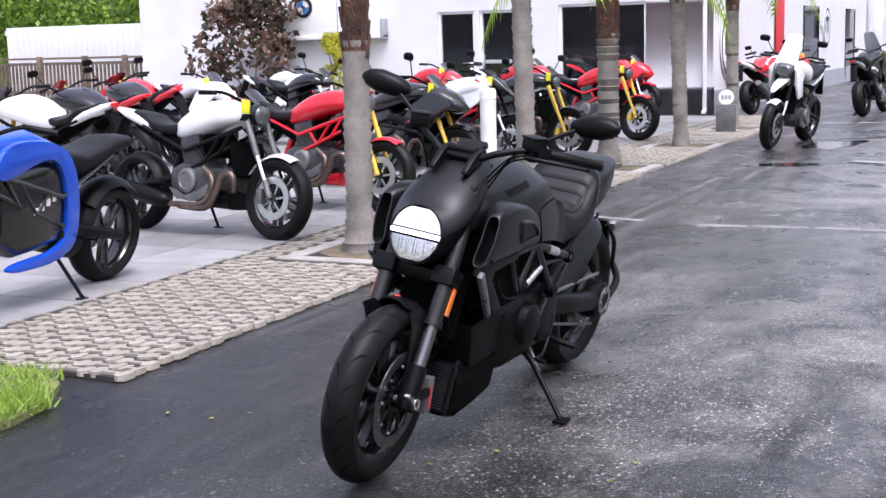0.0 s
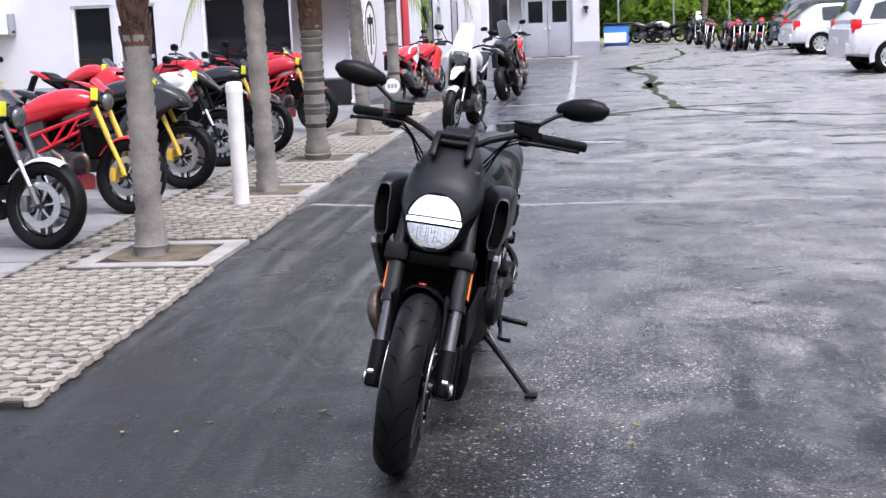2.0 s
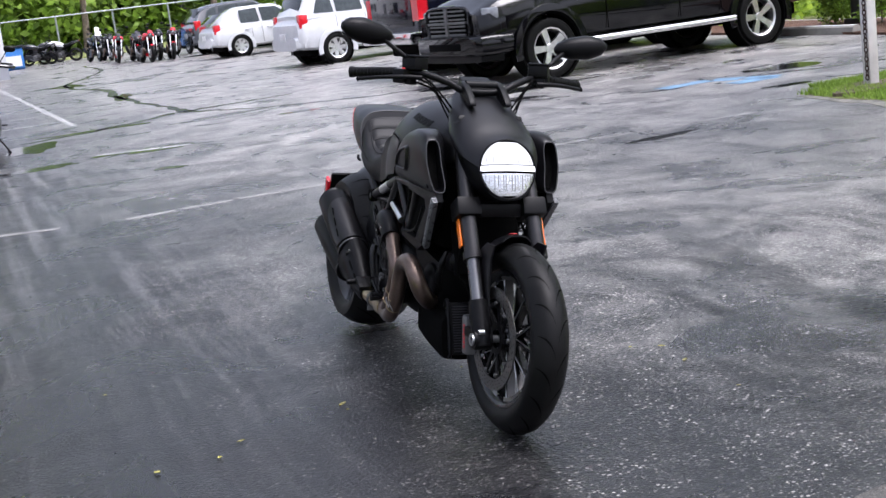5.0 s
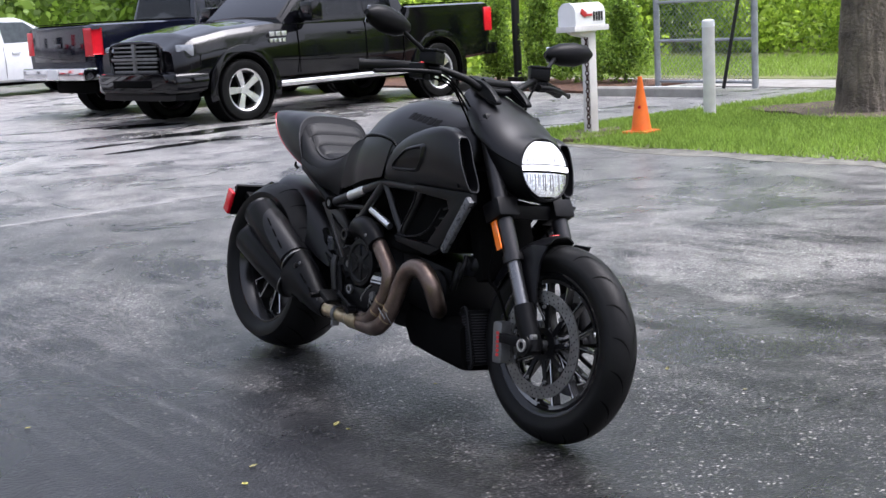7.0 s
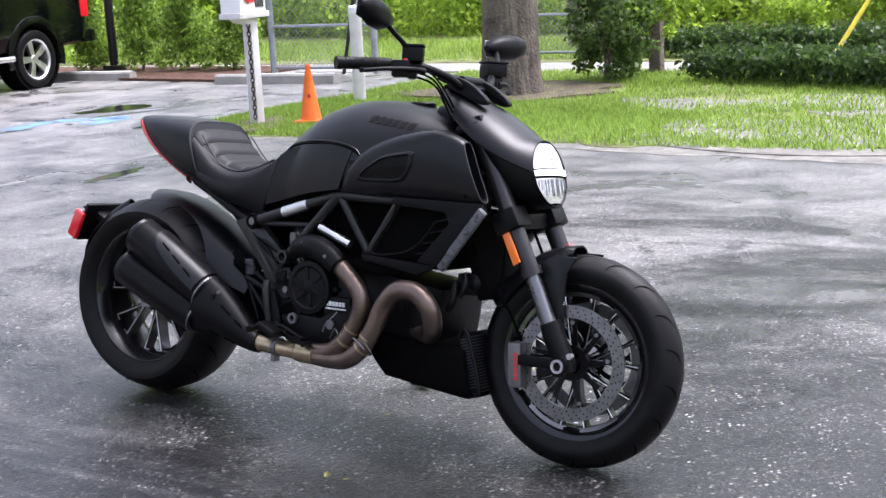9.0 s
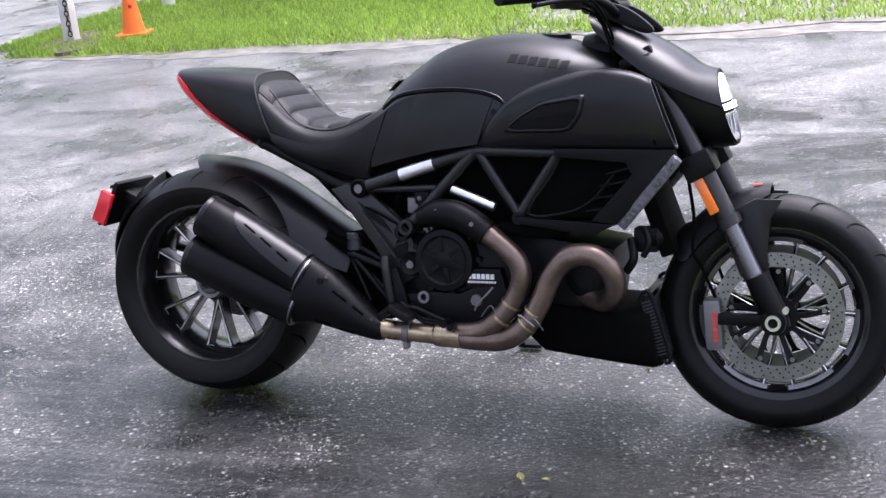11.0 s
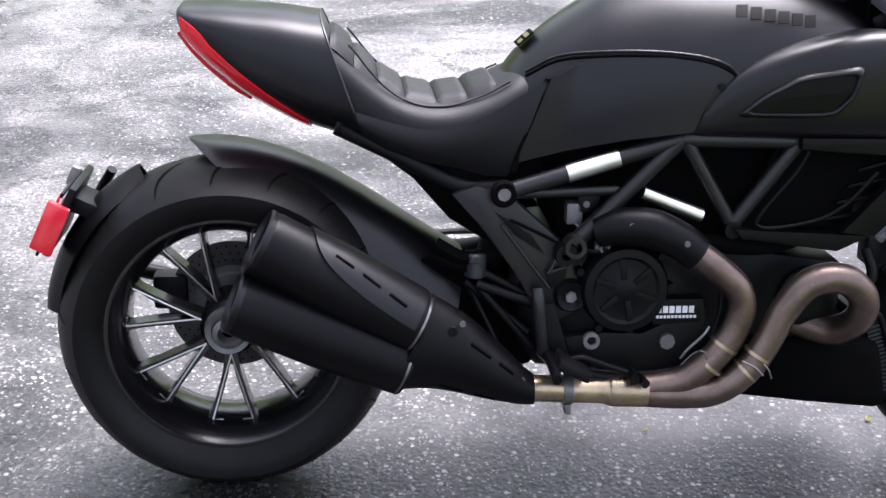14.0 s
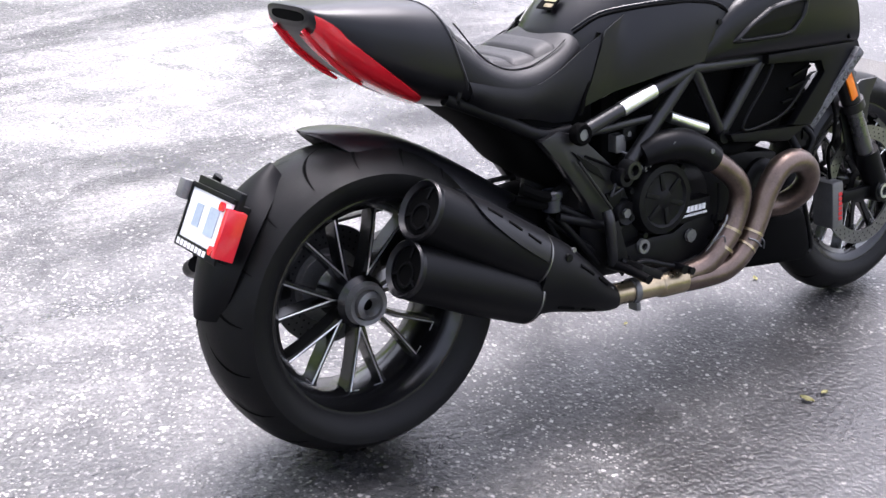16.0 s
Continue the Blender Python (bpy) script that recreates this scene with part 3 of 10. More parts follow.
for s, stem, mc, ang in ((-1, [(1.120, -0.235, 1.10), (1.118, -0.250, 1.128), (1.108, -0.290, 1.158), (1.102, -0.318, 1.180)], (1.094, -0.378, 1.206), 10), (1, [(1.118, 0.255, 1.09), (1.112, 0.275, 1.115), (1.085, 0.315, 1.142), (1.064, 0.345, 1.158)], (1.054, 0.414, 1.180), 6)):
    part("mirror_stem", tube(stem, 0.0075, 5, 10), SATIN, bike)
    rings = []
    for u, hw, hh in ((-1.0, 0.012, 0.006), (-0.86, 0.020, 0.016), (-0.4, 0.026, 0.027), (0.25, 0.028, 0.030), (0.75, 0.022, 0.022), (1.0, 0.008, 0.007)):
        rings.append([Vector((hw * math.cos(a) * (1.45 if math.cos(a) > 0 else 0.45), s * u * 0.094, 1.42 * hh * math.copysign(abs(math.sin(a)) ** 0.8, math.sin(a)))) for a in [2 * math.pi * k / 16 for k in range(16)]])
    head = part("mirror", moved(loft(rings), Matrix.Translation(mc) @ Matrix.Rotation(radians(-s * 12), 4, "Z") @ Matrix.Rotation(radians(s * ang), 4, "X")), SATIN, bike, "black angular mirror")
    part("mirror_glass", moved(box(-0.0145, -0.0125, -0.078, 0.078, -0.027, 0.027, 0.0008), Matrix.Translation(mc) @ Matrix.Rotation(radians(-s * 12), 4, "Z") @ Matrix.Rotation(radians(s * ang), 4, "X")), CHROME, head)
for s in (-1, 1):
    for k in range(3):
        part("cable", tube([(1.115, s * 0.235, 1.075 - 0.012 * k), (1.165, s * (0.185 - 0.01 * k), 1.055 - 0.016 * k), (1.19, s * 0.125, 0.99 - 0.02 * k), (1.20, s * (0.06 + 0.02 * k), 0.90)], 0.0032, 6, 8), PITCH, bike)

# fuel tank
TANK = [(0.530, 0.104, 0.690, 0.105, 0.05), (0.560, 0.128, 0.692, 0.142, 0.065), (0.610, 0.152, 0.700, 0.180, 0.07), (0.670, 0.170, 0.715, 0.206, 0.06), (0.720, 0.181, 0.730, 0.220, 0.06), (0.800, 0.192, 0.745, 0.229, 0.05), (0.866, 0.197, 0.755, 0.229, 0.05), (0.950, 0.196, 0.765, 0.219, 0.05), (1.040, 0.186, 0.775, 0.197, 0.05), (1.120, 0.168, 0.785, 0.164, 0.05), (1.190, 0.140, 0.795, 0.135, 0.04), (1.240, 0.105, 0.805, 0.095, 0.03)]
TANK = smooth_path(TANK, 3)
part_tank = part("fuel_tank", loft([oval((x, 0, z), hw, up, dn, 2.35, 36) for x, hw, z, up, dn in TANK]), MAT_BLACK, bike, "matt black fuel tank", angle=60)


def tank_side(x, z, lift=0.0):
    """The half width of the tank at a station and height."""
    xs = [t[0] for t in TANK]
    hw, zc, up = (float(np.interp(x, xs, [t[i] for t in TANK])) for i in (1, 2, 3))
    u = max(-0.99, min(0.99, (z - zc) / up))
    return hw * (1 - abs(u) ** 2.35) ** (1 / 2.35) + lift if u > 0 else hw + lift


for s in (-1, 1):
    seam = [(0.565, 0.800), (0.62, 0.832), (0.70, 0.845), (0.78, 0.848), (0.86, 0.842), (0.915, 0.826), (0.94, 0.800), (0.92, 0.77)]
    part("panel_seam", tube([(x, s * tank_side(x, z, 0.0), z) for x, z in smooth_path(seam, 3)], 0.0035, 1, 8), PITCH, part_tank)
    part("panel_lip", tube([(x, s * tank_side(x, z + 0.007, 0.0005), z + 0.007) for x, z in smooth_path(seam[:-1], 3)], 0.0028, 1, 8), MAT_BLACK, part_tank)
    for x, z in ((0.605, 0.795), (0.905, 0.795)):
        part("panel_bolt", bolt((x, s * tank_side(x, z, 0.001), z), 0.0065, 0.006), SATIN, part_tank)
    # maker's name pressed into the flank, as plain bars
    for k in range(6):
        x0, z0 = 0.936 + 0.0262 * k, 0.925 - 0.0040 * k
        bar = [[Vector((x0 + dx + 0.25 * dz, s * tank_side(x0 + dx, z0 + dz, 0.0012), z0 + dz)) for dx in (0.0, 0.007, 0.014, 0.021)] for dz in (-0.010, -0.003, 0.004, 0.010)]
        part("pressed_mark", shell(bar, 0.0012), GREY_INK, part_tank, "dark bar pressed into the tank")
part("filler_cap", lathe([(0, 0.008), (0.036, 0.008), (0.040, 0.004), (0.040, -0.01), (0, -0.01)], 28, "z", (1.02, 0, 0.974), closed=False), SATIN, part_tank)
part("ignition_cover", loft([oval((1.10, 0, 0.93), 0.05, 0.045, 0.05), oval((1.16, 0, 0.935), 0.06, 0.05, 0.05), oval((1.24, 0, 0.915), 0.045, 0.035, 0.04)]), SATIN, bike)

# air scoops either side of the tank
SCOOP_LIP = stuff("grey_lip_paint", (0.022, 0.022, 0.024), 0.4, vary=0.15, relief=0.05)
SC = [(0.848, 0.180, 0.722, 0.706, 0.04), (0.880, 0.198, 0.762, 0.704, 0.07), (0.930, 0.211, 0.818, 0.702, 0.09), (1.000, 0.222, 0.856, 0.700, 0.11), (1.090, 0.233, 0.882, 0.698, 0.12), (1.190, 0.239, 0.896, 0.697, 0.11), (1.265, 0.236, 0.884, 0.698, 0.072), (1.305, 0.230, 0.866, 0.700, 0.050)]
SCD = smooth_path(SC, 3)


def scoop_ring(x, yo, zt, zb, wide, inset=0.0, count=24):
    zc, hz, yc, hy = (zt + zb) / 2, (zt - zb) / 2 - inset, yo - wide / 2, wide / 2 - inset
    lean = 0.36 * max(0, min(1, (x - 1.05) / 0.25))
    out = []
    for k in range(count):
        a = 2 * math.pi * k / count
        y = yc + hy * math.copysign(abs(math.cos(a)) ** 0.55, math.cos(a))
        z = zc + hz * math.copysign(abs(math.sin(a)) ** 0.5, math.sin(a))
        out.append(Vector((x - lean * (z - zt) * 1.0, y - 0.10 * max(0, zc - z) * 1.6, z)))
    return out


for s in (-1, 1):
    outer = [scoop_ring(*q) for q in SCD]
    inner = [scoop_ring(SCD[-1][0] - d, *SCD[-1][1:], inset=i) for d, i in ((0.0, 0.003), (0.02, 0.005), (0.055, 0.008))]
    body = loft(outer + inner)
    body = body if s > 0 else moved(body, Matrix.Scale(-1, 4, (0, 1, 0)))
    sc = part("air_scoop", body, MAT_BLACK, bike, "matt black air scoop", angle=50)
    lip = tube([p * 1.0 for p in scoop_ring(*SCD[-1], inset=0.001)] + [scoop_ring(*SCD[-1], inset=0.001)[0]], 0.0020, 1, 8)
    part("scoop_lip", lip if s > 0 else moved(lip, Matrix.Scale(-1, 4, (0, 1, 0))), SCOOP_LIP, sc)
    part("scoop_baffle", slab([(1.262 - 0.36 * (z - 0.878), z) for z in (0.712, 0.868)] + [(1.256 - 0.36 * (z - 0.878), z) for z in (0.868, 0.712)], s * 0.184, s * 0.222), PITCH, sc)
    # sunk side window whose frame rises softly out of the flank
    def flank(x, z, lift):
        zt = float(np.interp(x, [q[0] for q in SCD], [q[2] for q in SCD]))
        r = x - 0.36 * max(0, min(1, (x - 1.05) / 0.25)) * (zt - z)
        yo, zt, zb, wide = (float(np.interp(r, [q[0] for q in SCD], [q[i] for q in SCD])) for i in (1, 2, 3, 4))
        zc, hz = (zt + zb) / 2, (zt - zb) / 2
        u = min(0.97, abs(z - zc) / hz)
        return yo - wide / 2 + wide / 2 * (1 - u ** 4) ** 0.275 - 0.16 * max(0, zc - z) + lift
    win = rounded_loop([(0.946, 0.752), (0.984, 0.782), (1.040, 0.810), (1.138, 0.824), (1.130, 0.786), (1.100, 0.753)], 3, 0.13)
    mid = Vector((1.055, 0.782))
    rings = [[Vector((mid.x + (x - mid.x) * k, s * flank(mid.x + (x - mid.x) * k, mid.y + (z - mid.y) * k2, lift), mid.y + (z - mid.y) * k2)) for x, z in win] for k, k2, lift in ((1.20, 1.42, -0.003), (1.15, 1.32, 0.0035), (1.10, 1.20, 0.0085), (1.05, 1.10, 0.0095), (1.015, 1.03, 0.0075), (0.99, 0.98, 0.0005))]
    part("window_frame", loft(rings, cap=False), MAT_BLACK, sc, angle=70)
    rings = [[Vector((mid.x + (x - mid.x) * k, s * flank(mid.x + (x - mid.x) * k, mid.y + (z - mid.y) * k, 0.0022), mid.y + (z - mid.y) * k)) for x, z in win] for k in (1.0, 0.7, 0.4, 0.05)]
    part("scoop_window", loft(rings), SATIN, sc, "darker sunk window", angle=70)
    # lower side panel with radiator behind it
    low = part("radiator_panel", joined(slab([(1.060, 0.704), (1.360, 0.700), (1.370, 0.672), (1.215, 0.520), (1.150, 0.528), (1.255, 0.640), (1.240, 0.668), (1.060, 0.682)], s * 0.180, s * 0.205, 0.006), slab([(0.950, 0.536), (1.215, 0.520), (1.150, 0.490), (0.965, 0.516)], s * 0.165, s * 0.195, 0.006)), SATIN, bike)
    part("panel_rim", tube([(1.075, s * 0.204, 0.680), (1.055, s * 0.2, 0.64), (0.99, s * 0.195, 0.545), (1.08, s * 0.195, 0.545), (1.15, s * 0.197, 0.575), (1.21, s * 0.2, 0.64)], 0.0035, 5, 8), SATIN, low)
    core = part("side_radiator", slab([(1.03, 0.685), (1.25, 0.665), (1.24, 0.63), (1.15, 0.53), (0.97, 0.53)], s * 0.135, s * 0.165, 0.004), PITCH, bike)
    part("radiator_slat", joined(*[slab([(1.13 + 0.018 * k, 0.545 + 0.030 * k), (1.235 + 0.002 * k, 0.56 + 0.030 * k), (1.235 + 0.002 * k, 0.565 + 0.030 * k), (1.13 + 0.018 * k, 0.55 + 0.030 * k)], s * 0.165, s * 0.174) for k in range(4)]), SATIN, core)
    strip = moved(joined(box(-0.0135, 0.0135, -0.010, 0.010, -0.112, 0.112, 0.006)), Matrix.Translation((1.297, s * 0.200, 0.597)) @ Matrix.Rotation(radians(-8 * s), 4, "X") @ Matrix.Rotation(radians(41), 4, "Y"))
    led = part("indicator_strip", strip, LED_STRIP, bike, "clear slanted indicator strip")
    dots = [moved(box(-0.006, 0.006, -0.0015, 0.0015, -0.005, 0.005, 0.0012), Matrix.Translation((1.297, s * 0.200, 0.597)) @ Matrix.Rotation(radians(-8 * s), 4, "X") @ Matrix.Rotation(radians(41), 4, "Y") @ Matrix.Translation((0.001, s * 0.0105, -0.098 + 0.0163 * k))) for k in range(13)]
    each("indicator_cell", dots, LED_STRIP, led)

# seat and tail
TAIL = smooth_path([(-0.066, 0.086, 0.903, 0.017, 0.022, -0.05), (-0.056, 0.101, 0.895, 0.027, 0.034, -0.08), (-0.028, 0.117, 0.875, 0.047, 0.052, -0.12), (0.025, 0.134, 0.843, 0.079, 0.069, -0.16), (0.085, 0.145, 0.815, 0.104, 0.080, -0.20), (0.145, 0.152, 0.792, 0.124, 0.090, -0.26), (0.200, 0.154, 0.775, 0.135, 0.092, -0.32), (0.240, 0.154, 0.765, 0.140, 0.090, -0.36)], 4)
tail = part("tail_cowl", loft([oval((x, 0, z), hw, up, dn, 3.6, 48, lean, 2.2) for x, hw, z, up, dn, lean in TAIL]), MAT_BLACK, bike, "matt black tail cowl", angle=55)
part("cowl_edge", tube([Vector(p) for p in oval((0.240, 0, 0.765), 0.1545, 0.1405, 0.090, 3.6, 48, -0.36, 2.2)], 0.0024, 1, 6), SCOOP_LIP, tail)
part("tail_recess", loft([oval((-0.0675, 0, 0.902), 0.066, 0.009, 0.011, 3), oval((-0.040, 0, 0.900), 0.066, 0.009, 0.011, 3)]), PITCH, tail)


def tail_skin(x, turn, lift):
    """A point on the skin of the tail cowl at a station and an angle round it."""
    _, hw, z, up, dn, lean = (float(np.interp(x, [q[0] for q in TAIL], [q[i] for q in TAIL])) for i in range(6))
    ca, sa = math.cos(turn), math.sin(turn)
    e = 2 / (3.6 if sa >= 0 else 2.2)
    y, dz = math.copysign(abs(ca) ** e, ca) * (hw + lift), math.copysign(abs(sa) ** e, sa) * ((up if sa >= 0 else dn) + lift)
    return Vector((x + lean * dz, y, z + dz))


SEAT = smooth_path([(0.228, 0.150, 0.765, 0.128, 0.085, -0.34), (0.252, 0.152, 0.752, 0.112, 0.082, -0.30), (0.282, 0.155, 0.737, 0.085, 0.078, -0.22), (0.322, 0.158, 0.720, 0.061, 0.074, -0.12), (0.372, 0.158, 0.706, 0.053, 0.070, 0.0), (0.430, 0.154, 0.700, 0.060, 0.068, 0.1), (0.490, 0.145, 0.705, 0.076, 0.072, 0.15), (0.535, 0.134, 0.715, 0.090, 0.060, 0.15), (0.570, 0.120, 0.735, 0.078, 0.045, 0.1)], 4)
seat = part("seat", loft([oval((x, 0, z), hw, up, dn, 3.2, 36, lean, 2.4) for x, hw, z, up, dn, lean in SEAT]), LEATHER, bike, "black stitched solo seat", angle=60)
# quilted rolls across the seat
line = [(t[0] + t[5] * t[3], t[2] + t[3]) for t in SEAT]
dist = [0.0]
for a, b in zip(line, line[1:]):
    dist.append(dist[-1] + math.dist(a, b))
for k in range(7):
    d0, d1 = (0.030 + 0.058 * k), (0.030 + 0.058 * k + 0.0565)
    if d1 > dist[-1] - 0.04:
        break
    rows = []
    for i in range(9):
        d = d0 + (d1 - d0) * i / 8
        x, z = float(np.interp(d, dist, [p[0] for p in line])), float(np.interp(d, dist, [p[1] for p in line]))
        puff = 0.0075 * max(0, 1 - (2 * i / 8 - 1) ** 6)
        half = 0.126 - 0.003 * k
        row = []
        for j in range(-8, 9):
            u = j / 8
            sag = 0.003 * abs(u) ** 4 + (0.016 * (abs(u) ** 14))
            row.append(Vector((x + (0.35 * puff if k < 3 else 0), half * u, z + 0.002 + puff * (1 - abs(u) ** 6) - sag)))
        rows.append(row)
    part("seat_roll", shell(rows, 0.004), LEATHER, seat)
for s in (-1, 1):
    ends = [(q[0], s * (q[1] * 0.80), q[2] + q[3] * 0.84) for q in SEAT[2:-4]]
    part("seat_piping", tube(ends, 0.0020, 1, 8), LEATHER, seat)
    rows = []
    for i in range(17):
        u = i / 16
        x = -0.058 + 0.205 * u
        hi, lo = radians(168 + 60 * u ** 1.1), radians(256 + 4 * u)
        row = [tail_skin(x, hi + (lo - hi) * j / 6, 0.0035 - 0.003 * abs(2 * j / 6 - 1) ** 3) for j in range(7)]
        rows.append([Vector((p.x, -s * p.y, p.z)) for p in row])
    part("tail_light", shell(rows, 0.003 * s), RED_LENS, tail, "long red tail light blade", angle=70)
    part("tail_light_strip", tube([(-0.066, s * 0.060, 0.876, 0.006), (-0.030, s * 0.062, 0.832, 0.008), (0.025, s * 0.060, 0.780, 0.007), (0.06, s * 0.05, 0.752, 0.003)], 0.006, 4, 8), RED_LENS, tail)
    part("subframe", tube([(0.215, s * 0.115, 0.712), (0.33, s * 0.125, 0.660), (0.44, s * 0.130, 0.606), (0.52, s * 0.140, 0.604)], 0.015, 5, 12), DARK, bike)
    part("strap_lug", joined(tube([(0.225, s * 0.150, 0.705), (0.218, s * 0.160, 0.715), (0.222, s * 0.160, 0.728)], 0.005, 4, 8)), SATIN, bike)
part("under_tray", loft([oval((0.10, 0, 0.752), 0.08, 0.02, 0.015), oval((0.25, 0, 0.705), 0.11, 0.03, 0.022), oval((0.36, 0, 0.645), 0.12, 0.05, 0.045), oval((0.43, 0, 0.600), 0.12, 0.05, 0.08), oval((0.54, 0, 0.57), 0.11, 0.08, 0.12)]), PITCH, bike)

# added near-black box that closes the see-through gap below the seat as shade
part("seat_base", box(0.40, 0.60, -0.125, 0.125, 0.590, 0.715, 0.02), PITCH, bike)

# flanks that reach down from the seat and the tank to the frame, with the gap between
for s in (-1, 1):
    rows = []
    for i in range(19):
        v = i / 18
        xt, zt = 0.250 + 0.346 * v, float(np.interp(v, [0, 0.17, 0.35, 0.52, 0.70, 0.87, 1], [0.745, 0.728, 0.714, 0.716, 0.738, 0.772, 0.800]))
        xb, zb = 0.262 + 0.268 * v, float(np.interp(v, [0, 0.15, 0.4, 0.65, 0.85, 1], [0.700, 0.675, 0.652, 0.638, 0.622, 0.622]))
        hw = float(np.interp(xt, [q[0] for q in SEAT], [q[1] for q in SEAT]))
        hw = hw + (0.155 - hw) * max(0, v - 0.55) / 0.45
        rows.append([Vector((xb + (xt - xb) * u, s * (hw + 0.002 + 0.006 * math.sin(math.pi * u) - 0.022 * (1 - u) ** 3), zb + (zt - zb) * u)) for u in [k / 8 for k in range(9)]])
    part("seat_flank", shell(rows, 0.004), LEATHER, seat, angle=60)
    rows = []
    for i in range(15):
        v = i / 14
        xb, zb = 0.541 + 0.318 * v, float(np.interp(v, [0, 0.3, 0.63, 1], [0.652, 0.676, 0.699, 0.714]))
        xt, zt = 0.604 + 0.300 * v, float(np.interp(v, [0, 0.12, 0.28, 0.68, 0.9, 1], [0.806, 0.826, 0.841, 0.846, 0.838, 0.828]))
        row = []
        for j in range(9):
            x, z = xb + (xt - xb) * j / 8, zb + (zt - zb) * j / 8
            y = max(tank_side(x, z), 0.160 - 0.05 * max(0, z - 0.77)) if x < 0.66 else tank_side(x, z)
            row.append(Vector((x, s * (y + 0.0025 - 0.10 * max(0, 0.70 - z)), z)))
        rows.append(row)
    part("tank_flank", shell(rows, 0.004), MAT_BLACK, part_tank, angle=60)
    part("seat_gap", tube([(0.597, s * 0.142, 0.802, 0.003), (0.568, s * 0.153, 0.725, 0.006), (0.538, s * 0.153, 0.636, 0.006)], 0.0055, 4, 8), PITCH, bike)
tank_label = part("tank_label", moved(box(-0.020, 0.020, -0.028, 0.028, -0.001, 0.0015, 0.0005), Matrix.Translation((0.572, -0.008, 0.858)) @ Matrix.Rotation(radians(-42), 4, "Y")), PITCH, part_tank, "small black label with yellow bars")
part("label_bar", moved(joined(box(-0.014, -0.004, -0.022, 0.006, 0.0015, 0.0022, 0), box(0.002, 0.012, -0.022, 0.018, 0.0015, 0.0022, 0)), Matrix.Translation((0.572, -0.008, 0.858)) @ Matrix.Rotation(radians(-42), 4, "Y")), PIPE_GOLD, tank_label)

# trellis frame
for s in (-1, 1):
    y = 0.172 * s
    part("frame_tube", rod((0.519, y, 0.602), (0.844, y, 0.697), 0.0155, 14), FRAME_BLACK, bike)
    part("tube_sleeve", rod((0.636, y, 0.636), (0.731, y, 0.664), 0.0170, 16), ALU, bike, "bright sleeve on a frame tube")
    part("frame_tube", rod((0.844, y, 0.697), (0.638, y * 0.98, 0.490), 0.0155, 14), FRAME_BLACK, bike)
    part("frame_tube", rod((0.852, y, 0.695), (0.954, y * 0.93, 0.534), 0.0130, 14), FRAME_BLACK, bike)
    part("frame_tube", rod((0.954, y * 0.93, 0.534), (1.063, y, 0.686), 0.0145, 14), FRAME_BLACK, bike)
    part("frame_tube", rod((0.844, y, 0.697), (1.20, y, 0.688), 0.0145, 14), FRAME_BLACK, bike)
    part("frame_tube", rod((0.54, y * 0.95, 0.598), (0.735, y * 0.92, 0.602), 0.0095, 12), FRAME_BLACK, bike)
    part("frame_strut", rod((0.778, y, 0.600), (0.892, y, 0.556), 0.0130, 16), ALU, bike, "bright frame strut")
    each("frame_boss", [lathe([(0.010, -0.02), (0.020, -0.02), (0.022, -0.012), (0.022, 0.02), (0.010, 0.02)], 20, center=(0.638, y, 0.490)), lathe([(0, -0.016), (0.016, -0.016), (0.016, 0.016), (0, 0.016)], 20, center=(0.954, y * 0.93, 0.528), closed=False)], DARK, bike)
    part("side_plate", slab([(0.425, 0.596), (0.470, 0.612), (0.530, 0.596), (0.600, 0.535), (0.640, 0.500), (0.672, 0.430), (0.664, 0.372), (0.625, 0.350), (0.590, 0.372), (0.545, 0.450), (0.480, 0.535)], s * 0.130, s * 0.160, 0.007), FRAME_BLACK, bike)
    part("plate_rib", joined(slab([(0.505, 0.565), (0.575, 0.520), (0.600, 0.485), (0.545, 0.520)], s * 0.160, s * 0.166, 0.002), slab([(0.600, 0.455), (0.645, 0.460), (0.640, 0.425), (0.615, 0.420)], s * 0.160, s * 0.166, 0.002)), SATIN, bike)
    piv = part("pivot_boss", lathe([(0.0, s * 0.17), (0.014, s * 0.17), (0.026, s * 0.176), (0.031, s * 0.168), (0.033, s * 0.150), (0.0, s * 0.150)], 28, center=(0.652, 0, 0.405), closed=False), DARK, bike)
    part("pivot_bolt", bolt((0.652, s * 0.173, 0.405), 0.011, 0.008, sides=6), GREYCAST, piv)
    cap = part("frame_bolt_collar", lathe([(0.012, s * 0.165), (0.023, s * 0.165), (0.025, s * 0.182), (0.021, s * 0.190), (0.012, s * 0.190)], 24, center=(0.519, 0, 0.602)), PITCH, bike)
    part("frame_bolt", bolt((0.519, s * 0.180, 0.602), 0.0125, 0.016), GREYCAST, cap)
    # footrest hanger and peg
    part("heel_plate", slab([(0.600, 0.395), (0.618, 0.398), (0.640, 0.330), (0.652, 0.285), (0.630, 0.268), (0.605, 0.300), (0.592, 0.345)], s * 0.178, s * 0.186, 0.003), DARK, bike)
    part("footrest", joined(tube([(0.60, s * 0.17, 0.300, 0.012), (0.61, s * 0.22, 0.298, 0.011), (0.61, s * 0.295, 0.292, 0.010)], 0.01, 4, 10)), SATIN, bike)
    part("foot_lever", tube([(0.625, s * 0.185, 0.305, 0.008), (0.70, s * 0.200, 0.262, 0.007), (0.775, s * 0.205, 0.262, 0.007), (0.785, s * 0.250, 0.262, 0.009)], 0.007, 5, 8), DARK, bike)

